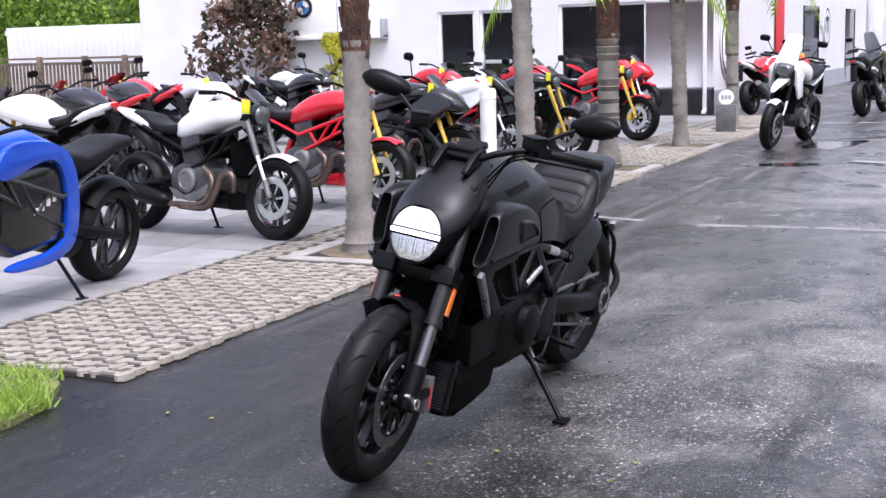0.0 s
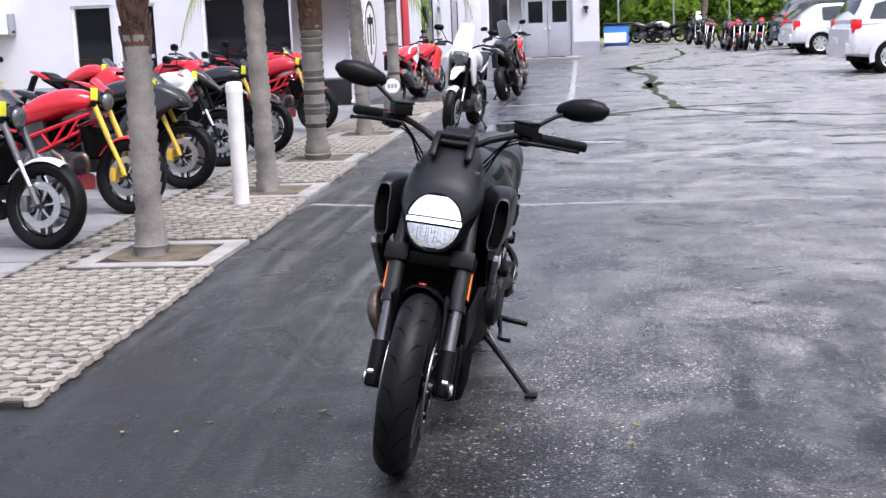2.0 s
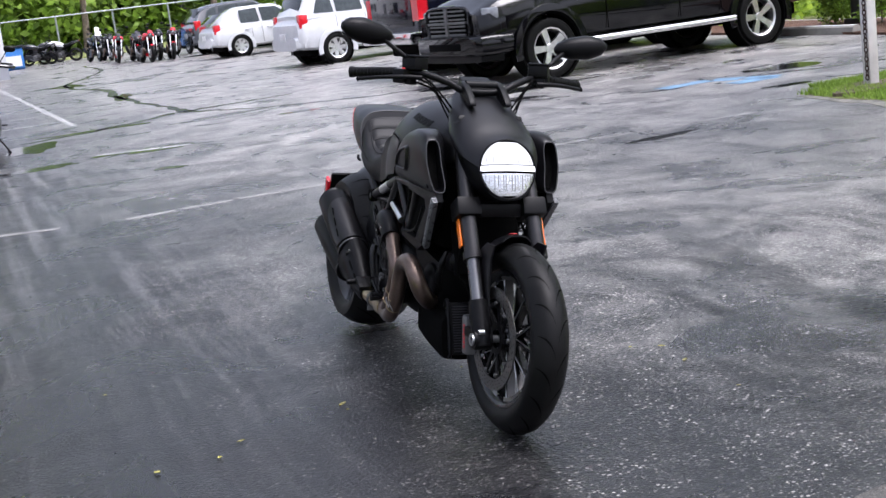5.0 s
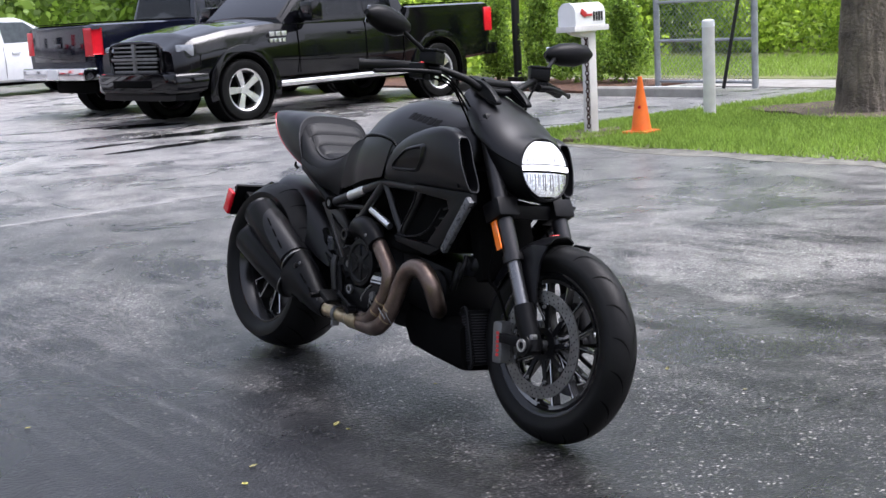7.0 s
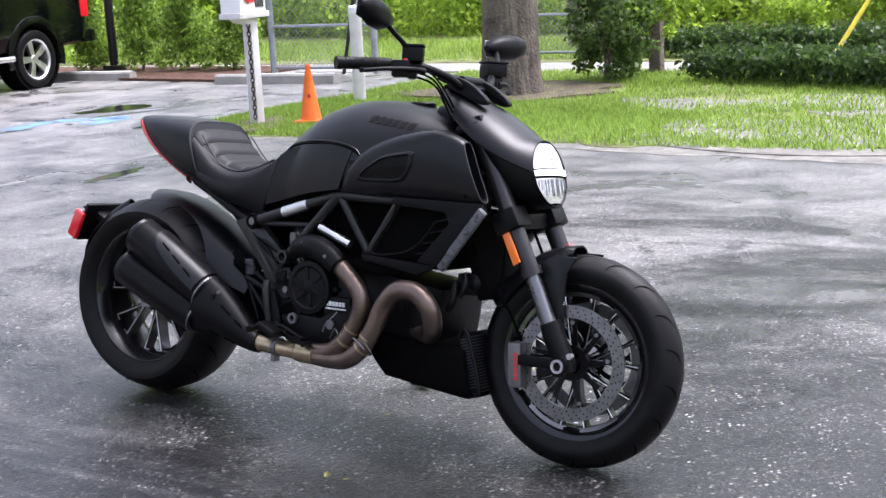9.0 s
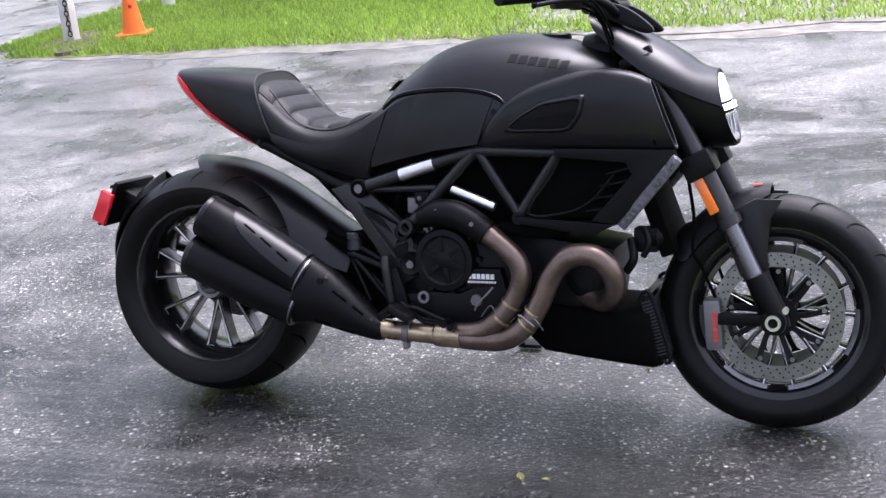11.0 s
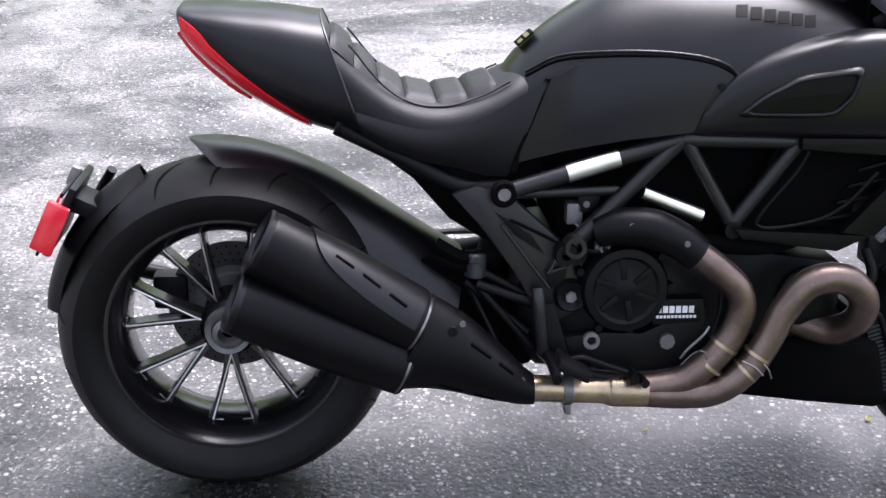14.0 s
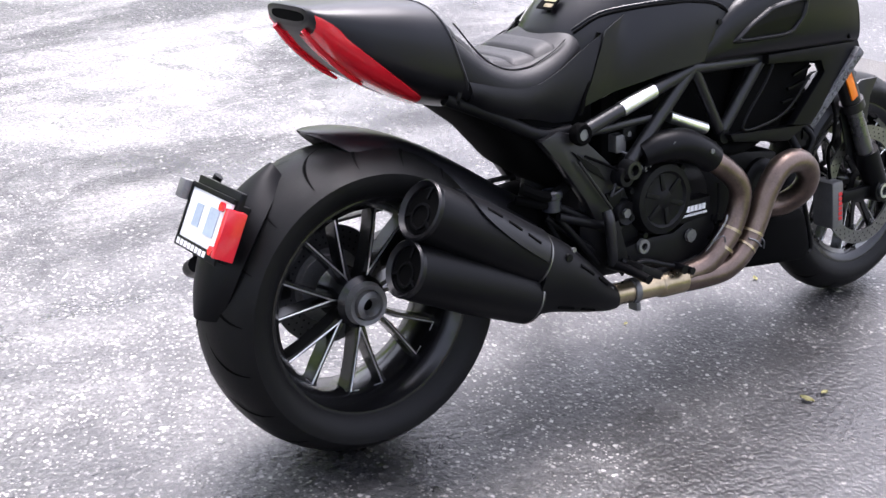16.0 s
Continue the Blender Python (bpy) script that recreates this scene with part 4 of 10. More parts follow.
# engine
part("crankcase", loft([oval((0.560, 0, 0.390), 0.120, 0.10, 0.12, 4), oval((0.600, 0, 0.380), 0.150, 0.13, 0.14, 4), oval((0.760, 0, 0.380), 0.160, 0.14, 0.15, 4), oval((0.900, 0, 0.370), 0.150, 0.12, 0.15, 4), oval((0.960, 0, 0.360), 0.120, 0.09, 0.12, 4)]), DARK, bike, "black engine crankcase")
part("rear_cylinder", moved(box(-0.095, 0.095, -0.125, 0.125, -0.16, 0.16, 0.02), Matrix.Translation((0.745, 0, 0.600)) @ Matrix.Rotation(radians(-14), 4, "Y")), DARK, bike)
part("front_cylinder", moved(box(-0.15, 0.14, -0.125, 0.125, -0.085, 0.085, 0.02), Matrix.Translation((1.045, 0, 0.385)) @ Matrix.Rotation(radians(8), 4, "Y")), DARK, bike)
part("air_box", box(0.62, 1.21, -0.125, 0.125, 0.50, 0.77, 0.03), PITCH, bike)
clutch = part("clutch_cover", lathe([(0.0, -0.190), (0.020, -0.190), (0.024, -0.187), (0.058, -0.187), (0.064, -0.192), (0.078, -0.190), (0.083, -0.178), (0.086, -0.150), (0.0, -0.150)], 48, center=(0.753, 0, 0.421), closed=False), DARK, bike, "round black clutch cover")
part("cover_rib", joined(*[moved(box(0.020, 0.060, -0.0025, 0.0025, -0.006, 0.006, 0.002), Matrix.Translation((0.753, -0.188, 0.421)) @ Matrix.Rotation(radians(60 * k + 20), 4, "Y")) for k in range(6)]), DARK, clutch)
each("cover_bolt", [bolt((0.753 + 0.090 * math.cos(a), -0.160, 0.421 + 0.090 * math.sin(a)), 0.007, 0.03) for a in [2 * math.pi * k / 9 for k in range(9)]], DARK, clutch)
case = part("side_case", slab([(0.640, 0.330), (0.660, 0.270), (0.760, 0.250), (0.890, 0.262), (0.925, 0.320), (0.905, 0.400), (0.845, 0.360), (0.790, 0.335), (0.720, 0.338)], -0.180, -0.140, 0.010), DARK, bike)
part("case_print", joined(*[box(0.815 + 0.0125 * k, 0.8245 + 0.0125 * k, -0.1830, -0.1810, 0.374, 0.387, 0) for k in range(6)], *[box(0.815 + 0.0072 * k, 0.8200 + 0.0072 * k, -0.1830, -0.1810, 0.364, 0.369, 0) for k in range(11)]), WHITE_INK, case, "small white print")
part("print_plate", slab([(0.80, 0.40), (0.905, 0.40), (0.90, 0.355), (0.81, 0.35)], -0.1812, -0.14, 0.002), DARK, case)
part("oil_plug", lathe([(0, -0.190), (0.015, -0.190), (0.016, -0.182), (0, -0.182)], 8, center=(0.838, 0, 0.320), closed=False), GREYCAST, case, "pale oil filler plug")
part("sight_ring", lathe([(0.009, -0.190), (0.016, -0.190), (0.016, -0.178), (0.009, -0.178)], 20, center=(0.692, 0, 0.324)), GREYCAST, case)
part("cylinder_cover", lathe([(0, -0.150), (0.030, -0.150), (0.050, -0.146), (0.060, -0.136), (0.062, -0.110), (0, -0.110)], 36, center=(1.125, 0, 0.382), closed=False), DARK, bike)
part("water_hose", tube([(0.90, -0.15, 0.50), (0.99, -0.165, 0.495), (1.06, -0.155, 0.50), (1.12, -0.14, 0.52)], 0.017, 5, 12), PITCH, bike)
part("wiring", joined(tube([(0.66, -0.15, 0.53), (0.72, -0.165, 0.525), (0.78, -0.160, 0.54)], 0.006, 5, 8), tube([(0.64, -0.15, 0.50), (0.70, -0.17, 0.49), (0.73, -0.16, 0.51)], 0.005, 5, 8)), DARK, bike)
part("sensor_box", box(0.642, 0.672, -0.150, -0.120, 0.535, 0.575, 0.004), GREYCAST, bike, "small grey sensor box")
left = part("alternator_cover", lathe([(0.0, 0.195), (0.055, 0.190), (0.075, 0.180), (0.082, 0.150), (0.0, 0.150)], 40, center=(0.800, 0, 0.390), closed=False), DARK, bike)
part("sprocket_cover", slab([(0.58, 0.46), (0.68, 0.47), (0.74, 0.40), (0.72, 0.31), (0.62, 0.29), (0.57, 0.36)], 0.145, 0.185, 0.012), DARK, bike)

# small parts on the right of the engine: ribs, clips, wires, screws, levers
part("plate_rib", joined(rod((0.517, -0.172, 0.542), (0.610, -0.172, 0.422), 0.0035, 8), rod((0.608, -0.172, 0.450), (0.627, -0.172, 0.487), 0.0035, 8), rod((0.607, -0.172, 0.452), (0.640, -0.172, 0.462), 0.003, 8)), FRAME_BLACK, bike)
part("plate_slot", tube([(0.533, -0.1735, 0.552, 0.003), (0.580, -0.1735, 0.530, 0.0035), (0.625, -0.1735, 0.507, 0.003)], 0.003, 2, 6), PITCH, bike)
part("tube_socket", lathe([(0.012, -0.200), (0.020, -0.200), (0.021, -0.165), (0.012, -0.165)], 24, center=(0.653, 0, 0.505)), FRAME_BLACK, bike)
part("hose_clip", joined(rod((0.694, -0.165, 0.499), (0.716, -0.165, 0.497), 0.009, 12), lathe([(0.006, -0.178), (0.010, -0.178), (0.010, -0.160), (0.006, -0.160)], 16, center=(0.712, 0, 0.497))), GREYCAST, bike)
part("bracket", slab([(0.660, 0.556), (0.700, 0.560), (0.704, 0.590), (0.664, 0.590)], -0.150, -0.140, 0.003), DARK, bike)
part("bracket_screw", bolt((0.678, -0.151, 0.574), 0.006, 0.006), GREYCAST, bike)
part("thin_wire", joined(tube([(0.700, -0.150, 0.536), (0.735, -0.166, 0.533), (0.766, -0.160, 0.529), (0.780, -0.15, 0.545)], 0.0022, 5, 6), tube([(0.655, -0.145, 0.540), (0.668, -0.158, 0.533), (0.690, -0.155, 0.536)], 0.0025, 5, 6)), GREYCAST, bike)
each("shield_screw", [bolt((x, y, z), 0.0055, 0.005) for x, y, z in ((0.750, -0.222, 0.552), (0.850, -0.239, 0.522), (0.441, -0.245, 0.382), (0.555, -0.232, 0.268))], GREYCAST, bike)
part("brake_pedal", joined(tube([(0.600, -0.188, 0.300, 0.009), (0.640, -0.205, 0.292, 0.009), (0.670, -0.210, 0.300, 0.007), (0.720, -0.212, 0.284, 0.006), (0.766, -0.214, 0.268, 0.006)], 0.007, 5, 10), rod((0.766, -0.205, 0.268), (0.766, -0.245, 0.268), 0.010, 12)), SATIN, bike, "black brake pedal")
part("footrest_rubber", moved(box(-0.034, 0.034, -0.030, 0.026, -0.010, 0.010, 0.006), Matrix.Translation((0.648, -0.235, 0.292)) @ Matrix.Rotation(radians(26), 4, "Y")), RUBBER, bike)
part("hanger_arm", joined(tube([(0.586, -0.182, 0.425, 0.012), (0.588, -0.190, 0.400, 0.013), (0.594, -0.190, 0.350, 0.012), (0.600, -0.186, 0.302, 0.011)], 0.012, 4, 12)), FRAME_BLACK, bike)
part("hanger_truss", joined(rod((0.475, -0.150, 0.425), (0.593, -0.160, 0.386), 0.010, 10), rod((0.480, -0.150, 0.418), (0.583, -0.155, 0.302), 0.008, 10)), DARK, bike)
part("fluid_bottle", joined(lathe([(0, 0.022), (0.020, 0.022), (0.024, 0.018), (0.024, 0.006), (0.021, 0.004), (0.021, -0.024), (0, -0.026)], 20, "z", (0.475, -0.128, 0.459), closed=False)), stuff("smoky_grey_plastic", (0.020, 0.022, 0.028), 0.3, vary=0.1, relief=0), bike, "small smoky fluid bottle")
part("exhaust_spring", tube([(0.851, -0.238, 0.306), (0.862, -0.244, 0.325), (0.890, -0.244, 0.352), (0.902, -0.238, 0.366)], 0.0024, 4, 6), GREYCAST, bike, "thin steel exhaust spring")
part("exhaust_spring", tube([(0.968, -0.244, 0.300), (0.990, -0.250, 0.290), (1.010, -0.246, 0.272)], 0.0024, 4, 6), GREYCAST, bike, "thin steel exhaust spring")
part("case_seam", joined(tube([(0.925, -0.179, 0.330), (0.94, -0.172, 0.37), (0.945, -0.165, 0.42)], 0.003, 4, 6), tube([(0.650, -0.181, 0.275), (0.72, -0.183, 0.262), (0.80, -0.183, 0.258), (0.88, -0.182, 0.268)], 0.003, 4, 6)), DARK, bike)
each("case_screw", [bolt((x, -0.178, z), 0.0065, 0.010) for x, z in ((0.655, 0.300), (0.700, 0.268), (0.770, 0.256), (0.845, 0.262), (0.905, 0.300), (0.915, 0.345))], DARK, bike)

# belly pan and oil cooler; the pan's near-black colour holds its shade
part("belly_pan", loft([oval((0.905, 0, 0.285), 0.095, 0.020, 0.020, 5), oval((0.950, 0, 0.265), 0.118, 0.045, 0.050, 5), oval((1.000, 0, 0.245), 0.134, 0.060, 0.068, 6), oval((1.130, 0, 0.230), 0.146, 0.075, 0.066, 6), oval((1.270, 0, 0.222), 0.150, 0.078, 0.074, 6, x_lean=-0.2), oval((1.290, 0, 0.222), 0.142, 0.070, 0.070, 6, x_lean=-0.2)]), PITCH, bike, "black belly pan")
cool = moved(box(-0.016, 0.016, -0.120, 0.120, -0.085, 0.085, 0.006), Matrix.Translation((1.290, 0, 0.252)) @ Matrix.Rotation(radians(-17), 4, "Y"))
cooler = part("oil_cooler", cool, SATIN, bike)
part("cooler_core", moved(joined(*[box(0.012, 0.0185, -0.108, 0.108, z, z + 0.0035, 0) for z in [-0.076 + 0.0085 * k for k in range(18)]], *[box(-0.014, 0.014, s * 0.1195 - 0.002, s * 0.1195 + 0.002, z, z + 0.0035, 0) for z in [-0.070 + 0.0085 * k for k in range(17)] for s in (-1, 1)]), Matrix.Translation((1.290, 0, 0.252)) @ Matrix.Rotation(radians(-17), 4, "Y")), GRILLE, cooler, "grey cooler fins")
each("cooler_frame", [tube([(0.0, s * 0.123, -0.09), (0.018, s * 0.123, -0.075), (0.018, s * 0.123, 0.075), (0.0, s * 0.123, 0.092), (-0.014, s * 0.123, 0.075)], 0.006, 4, 8) for s in (-1, 1)], DARK, cooler, move=Matrix.Translation((1.290, 0, 0.252)) @ Matrix.Rotation(radians(-17), 4, "Y"))
part("horn", joined(lathe([(0, -0.02), (0.03, -0.02), (0.032, 0.0), (0.02, 0.015), (0, 0.015)], 20, "x", (1.30, -0.095, 0.475), closed=False), box(1.24, 1.30, -0.12, -0.07, 0.44, 0.50, 0.006)), DARK, bike)
part("radiator_main", moved(box(-0.02, 0.02, -0.115, 0.115, -0.11, 0.11, 0.008), Matrix.Translation((1.29, 0, 0.535)) @ Matrix.Rotation(radians(-20), 4, "Y")), PITCH, bike)
part("coolant_union", joined(tube([(1.235, -0.125, 0.475), (1.245, -0.145, 0.43), (1.225, -0.14, 0.395)], 0.011, 5, 10), tube([(1.27, -0.13, 0.50), (1.285, -0.15, 0.47), (1.27, -0.15, 0.435)], 0.008, 5, 10)), DARK, bike)

# exhaust
part("exhaust_header", tube([(0.800, -0.170, 0.535, 0.030), (0.860, -0.195, 0.506, 0.0265), (0.915, -0.208, 0.470, 0.0262), (0.962, -0.212, 0.425, 0.0262), (0.968, -0.212, 0.375, 0.0262), (0.935, -0.212, 0.310, 0.0265), (0.880, -0.208, 0.258, 0.0265), (0.830, -0.200, 0.240, 0.0265), (0.740, -0.195, 0.234, 0.0255), (0.690, -0.193, 0.232, 0.025)], 0.026, 6, 18), PIPE, bike, "heat-browned rear exhaust header")
part("exhaust_header", tube([(1.105, -0.110, 0.330, 0.028), (1.170, -0.150, 0.322, 0.028), (1.206, -0.190, 0.358, 0.0285), (1.203, -0.212, 0.408, 0.0285), (1.158, -0.218, 0.446, 0.0285), (1.095, -0.220, 0.440, 0.0285), (1.050, -0.220, 0.390, 0.0275), (1.022, -0.220, 0.330, 0.0270), (0.985, -0.220, 0.272, 0.0268), (0.930, -0.216, 0.232, 0.0268), (0.860, -0.206, 0.222, 0.0265), (0.760, -0.196, 0.226, 0.0262)], 0.028, 6, 18), PIPE, bike, "heat-browned front exhaust header loop")
part("collector", tube([(0.800, -0.198, 0.228, 0.031), (0.735, -0.196, 0.230, 0.031), (0.715, -0.196, 0.231, 0.026), (0.640, -0.197, 0.234, 0.025), (0.560, -0.205, 0.242, 0.025)], 0.026, 5, 18), PIPE_GOLD, bike, "straw-coloured exhaust collector")
for a, b in (((0.9430, -0.212, 0.3225), (0.9395, -0.212, 0.317)), ((0.9180, -0.2115, 0.285), (0.9140, -0.211, 0.280)), ((1.0060, -0.220, 0.306), (1.0030, -0.220, 0.301)), ((0.985, -0.220, 0.274), (0.981, -0.220, 0.270))):
    part("pipe_joint", rod(a, b, 0.0285, 18), PIPE_GOLD, bike)
part("pipe_clamp", joined(rod((0.655, -0.197, 0.233), (0.638, -0.197, 0.234), 0.029, 18), box(0.640, 0.652, -0.222, -0.192, 0.192, 0.212, 0.003)), GREYCAST, bike)
part("heat_shield", tube([(0.695, -0.176, 0.528, 0.028), (0.735, -0.188, 0.541, 0.034), (0.790, -0.198, 0.541, 0.036), (0.845, -0.204, 0.518, 0.035), (0.880, -0.207, 0.494, 0.033)], 0.034, 5, 18), SATIN, bike, "matt black heat shield on the header")
each("pipe_spring", [tube([(0.905, -0.232, 0.300), (0.895, -0.236, 0.318), (0.880, -0.225, 0.310), (0.860, -0.215, 0.285)], 0.0018, 4, 6), tube([(1.030, -0.236, 0.262), (1.018, -0.246, 0.285), (1.000, -0.240, 0.300)], 0.0018, 4, 6)], GREYCAST, bike)


def muffler(axis0, axis1, rads, y0, y1):
    """Round can along a slanted line; rads are (share of the length, radius)."""
    a, b = Vector((axis0[0], y0, axis0[1])), Vector((axis1[0], y1, axis1[1]))
    return [(*(a.lerp(b, u)), r) for u, r in rads]


for name, a0, a1, y0, y1, r0, ue in (("muffler", (0.084, 0.528), (0.400, 0.345), -0.222, -0.205, 0.062, 0.86), ("muffler", (0.036, 0.424), (0.400, 0.268), -0.232, -0.208, 0.058, 0.815)):
    a, b = Vector((a0[0], y0, a0[1])), Vector((a1[0], y1, a1[1]))
    d = (b - a).normalized()
    can = tube(muffler(a0, a1, [(0.0, r0 * 0.97), (0.02, r0), (0.4, r0 * 1.06), (0.78, r0 * 1.0), (ue + 0.02, r0 * 0.96)], y0, y1), r0, 1, 32)
    m = part(name, can, SATIN, bike, "matt black slash-cut muffler")
    rim_p = [(r0 * 0.97, 0.0), (r0 * 0.99, -0.010), (r0 * 0.93, -0.014), (r0 * 0.80, -0.006), (r0 * 0.74, 0.035)]
    turn = Matrix.Translation(a) @ Vector((0, 0, 1)).rotation_difference(d).to_matrix().to_4x4()
    part("muffler_lip", moved(lathe(rim_p + [(r0 * 0.70, 0.035), (r0 * 0.70, 0.0)], 36, "z"), turn), MAT_BLACK, m)
    part("muffler_mouth", moved(joined(lathe([(0.0, -0.002), (r0 * 0.72, -0.002), (r0 * 0.72, -0.001)], 32, "z", closed=False)), turn), PITCH, m)
    part("outlet_ring", moved(lathe([(r0 * 0.36, -0.006), (r0 * 0.44, -0.006), (r0 * 0.44, 0.0), (r0 * 0.36, 0.0)], 24, "z", (r0 * 0.18, 0, 0)), turn), DARK, m)
    each("outlet_strut", [moved(box(r0 * 0.40, r0 * 0.92, -0.003, 0.003, -0.006, -0.001, 0), Matrix.Rotation(radians(g), 4, "Z")) for g in (70, 190, 310)], DARK, m, move=turn)
    q = a.lerp(b, ue)
    part("muffler_band", rod(q - d * 0.0022, q + d * 0.0022, r0 * 1.0, 36), STEEL, m, "bright clamp band")


# cone that joins both cans: middle x, y, z, half width, lean, half height
CONE = smooth_path([(0.345, -0.206, 0.336, 0.060, 0.043, 0.089), (0.420, -0.204, 0.316, 0.057, 0.031, 0.069), (0.500, -0.203, 0.276, 0.049, 0.018, 0.050), (0.555, -0.204, 0.248, 0.037, 0.005, 0.036), (0.580, -0.204, 0.239, 0.030, 0.0, 0.029)], 4)


def on_cone(k, t, lift=0.0):
    x, y, z, w, lean, h = CONE[k]
    return Vector((x + lean * math.sin(t), y + (w + lift) * math.cos(t), z + (h + lift) * math.sin(t)))


cone = part("muffler_cone", loft([[on_cone(k, 2 * math.pi * j / 36) for j in range(36)] for k in range(len(CONE))]), SATIN, bike, "matt black muffler joint cone")
each("cone_slot", [rod(on_cone(5, 2.50), on_cone(7, 2.52), 0.0038, 6), rod(on_cone(8, 2.52), on_cone(10, 2.55), 0.0038, 6), rod(on_cone(4, 3.95), on_cone(6, 3.98), 0.0034, 6), rod(on_cone(7, 3.98), on_cone(9, 4.0), 0.0034, 6)], PITCH, cone)
part("cone_bolt", bolt(on_cone(3, 2.45, 0.001), 0.0085, 0.010), DARK, cone)

# shield that wraps the upper can, pointed at its tail
CAN0, CAN1 = Vector((0.084, -0.222, 0.528)), Vector((0.400, -0.205, 0.345))
CAN_UP = Vector((0.183, 0.0, 0.316)).normalized()


def on_can(u, degrees_up, lift):
    r = 0.062 * (1.0 + 0.15 * u if u < 0.4 else 1.06 - 0.158 * (u - 0.4)) + lift
    return CAN0.lerp(CAN1, u) + CAN_UP * (r * math.sin(radians(degrees_up))) + Vector((0, -1, 0)) * (r * math.cos(radians(degrees_up)))


sh = []
for u, low in smooth_path([(0.17, 100.0), (0.20, 66.0), (0.26, 42.0), (0.36, 27.0), (0.52, 16.0), (0.70, 9.0), (0.835, 6.0)], 3):
    sh.append([on_can(u, low + (118.0 - low) * j / 12, 0.0045) for j in range(13)])
shield = part("muffler_shield", shell(sh, 0.003), MAT_BLACK, bike)
each("shield_slot", [rod(on_can(u, g, 0.004), on_can(u + 0.105, g - 5, 0.004), 0.0034, 6) for u, g in ((0.32, 52), (0.48, 45), (0.64, 38))], PITCH, shield)
# added near-black backing for the dark bracketry between the rear tyre and the footrest plate
part("inner_guard", slab(rounded_loop([(0.350, 0.455), (0.420, 0.470), (0.520, 0.430), (0.600, 0.360), (0.610, 0.245), (0.470, 0.240), (0.360, 0.300)]), -0.105, -0.090, 0.006), PITCH, bike, "near-black backing added behind the footrest")

# hugger over the rear tyre, and the rear mudguard with its plate
rows = []
for x, z, hw, dr in smooth_path([(-0.062, 0.672, 0.010, 0.002), (-0.030, 0.671, 0.068, 0.014), (0.010, 0.668, 0.108, 0.036), (0.060, 0.660, 0.128, 0.060), (0.140, 0.636, 0.135, 0.085), (0.220, 0.598, 0.138, 0.100), (0.304, 0.548, 0.138, 0.105), (0.390, 0.492, 0.135, 0.095), (0.460, 0.450, 0.125, 0.08)], 3):
    rows.append([Vector((x - 0.20 * abs(j / 8) ** 2.5 * dr, hw * math.copysign(abs(j / 8) ** 0.8, j), z - dr * abs(j / 8) ** 2.6)) for j in range(-8, 9)])
part("rear_hugger", shell(rows, 0.004), MAT_BLACK, bike, "matt black rear tyre hugger")
rows = []
for k in range(15):
    a = radians(117 + 56 * k / 14)
    hw = 0.006 + 0.086 * math.sin(math.pi * (k + 0.6) / 16.5) ** 0.8
    rows.append([Vector((0.006 + (0.350 - 0.034 * abs(j / 6) ** 2.4) * math.cos(a), -0.050 + hw * j / 6, 0.322 + (0.350 - 0.034 * abs(j / 6) ** 2.4) * math.sin(a))) for j in range(-6, 7)])
guard = part("rear_mudguard", shell(rows, 0.004), SATIN, bike, "black rear mudguard with plate holder")
PL = Matrix.Translation((-0.300, -0.055, 0.548)) @ Matrix.Rotation(radians(26), 4, "Y")
part("plate_holder", moved(joined(box(0.004, 0.018, -0.095, 0.095, -0.060, 0.075, 0.004), box(0.0, 0.06, -0.05, 0.05, 0.02, 0.05, 0.006)), PL), SATIN, guard)
plate = part("number_plate", moved(box(-0.003, 0.002, -0.088, 0.088, -0.052, 0.052, 0.002), PL), WHITE_INK, guard, "white number plate in a black frame")
part("plate_mark", moved(joined(box(-0.0045, -0.003, -0.050, -0.008, -0.024, 0.030, 0), box(-0.0045, -0.003, 0.020, 0.050, -0.018, 0.026, 0)), PL), stuff("grey_blue_print", (0.35, 0.42, 0.5), 0.5, relief=0), guard)
part("plate_frame", moved(joined(box(-0.006, 0.0, -0.094, 0.094, -0.066, -0.046, 0.002), box(-0.006, 0.0, -0.094, 0.094, 0.050, 0.060, 0.002), box(-0.006, 0.0, 0.086, 0.094, -0.06, 0.06, 0.002)), PL), SATIN, guard)
part("frame_print", moved(joined(*[box(-0.0072, -0.006, 0.070 - 0.017 * k, 0.082 - 0.017 * k, -0.062, -0.051, 0) for k in range(8)]), PL), WHITE_INK, guard)
part("plate_screw", moved(joined(bolt((-0.006, -0.058, 0.038), 0.009, 0.008, "x"), bolt((-0.006, -0.068, -0.044), 0.009, 0.008, "x")), PL), RED_LENS, guard, "red reflector screws")
part("side_reflector", moved(box(-0.020, 0.022, -0.112, -0.097, -0.052, 0.042, 0.004), PL), RED_LENS, guard, "red side reflector")
part("plate_lamp", moved(joined(box(-0.022, 0.006, 0.094, 0.122, 0.020, 0.058, 0.004)), PL), GREYCAST, guard)
part("guard_arm", joined(tube([(-0.300, 0.020, 0.445), (-0.285, 0.085, 0.415), (-0.20, 0.140, 0.375), (-0.06, 0.160, 0.335)], 0.016, 6, 12), tube([(-0.22, 0.05, 0.60), (-0.26, 0.08, 0.53), (-0.27, 0.085, 0.43)], 0.010, 6, 10)), SATIN, guard)

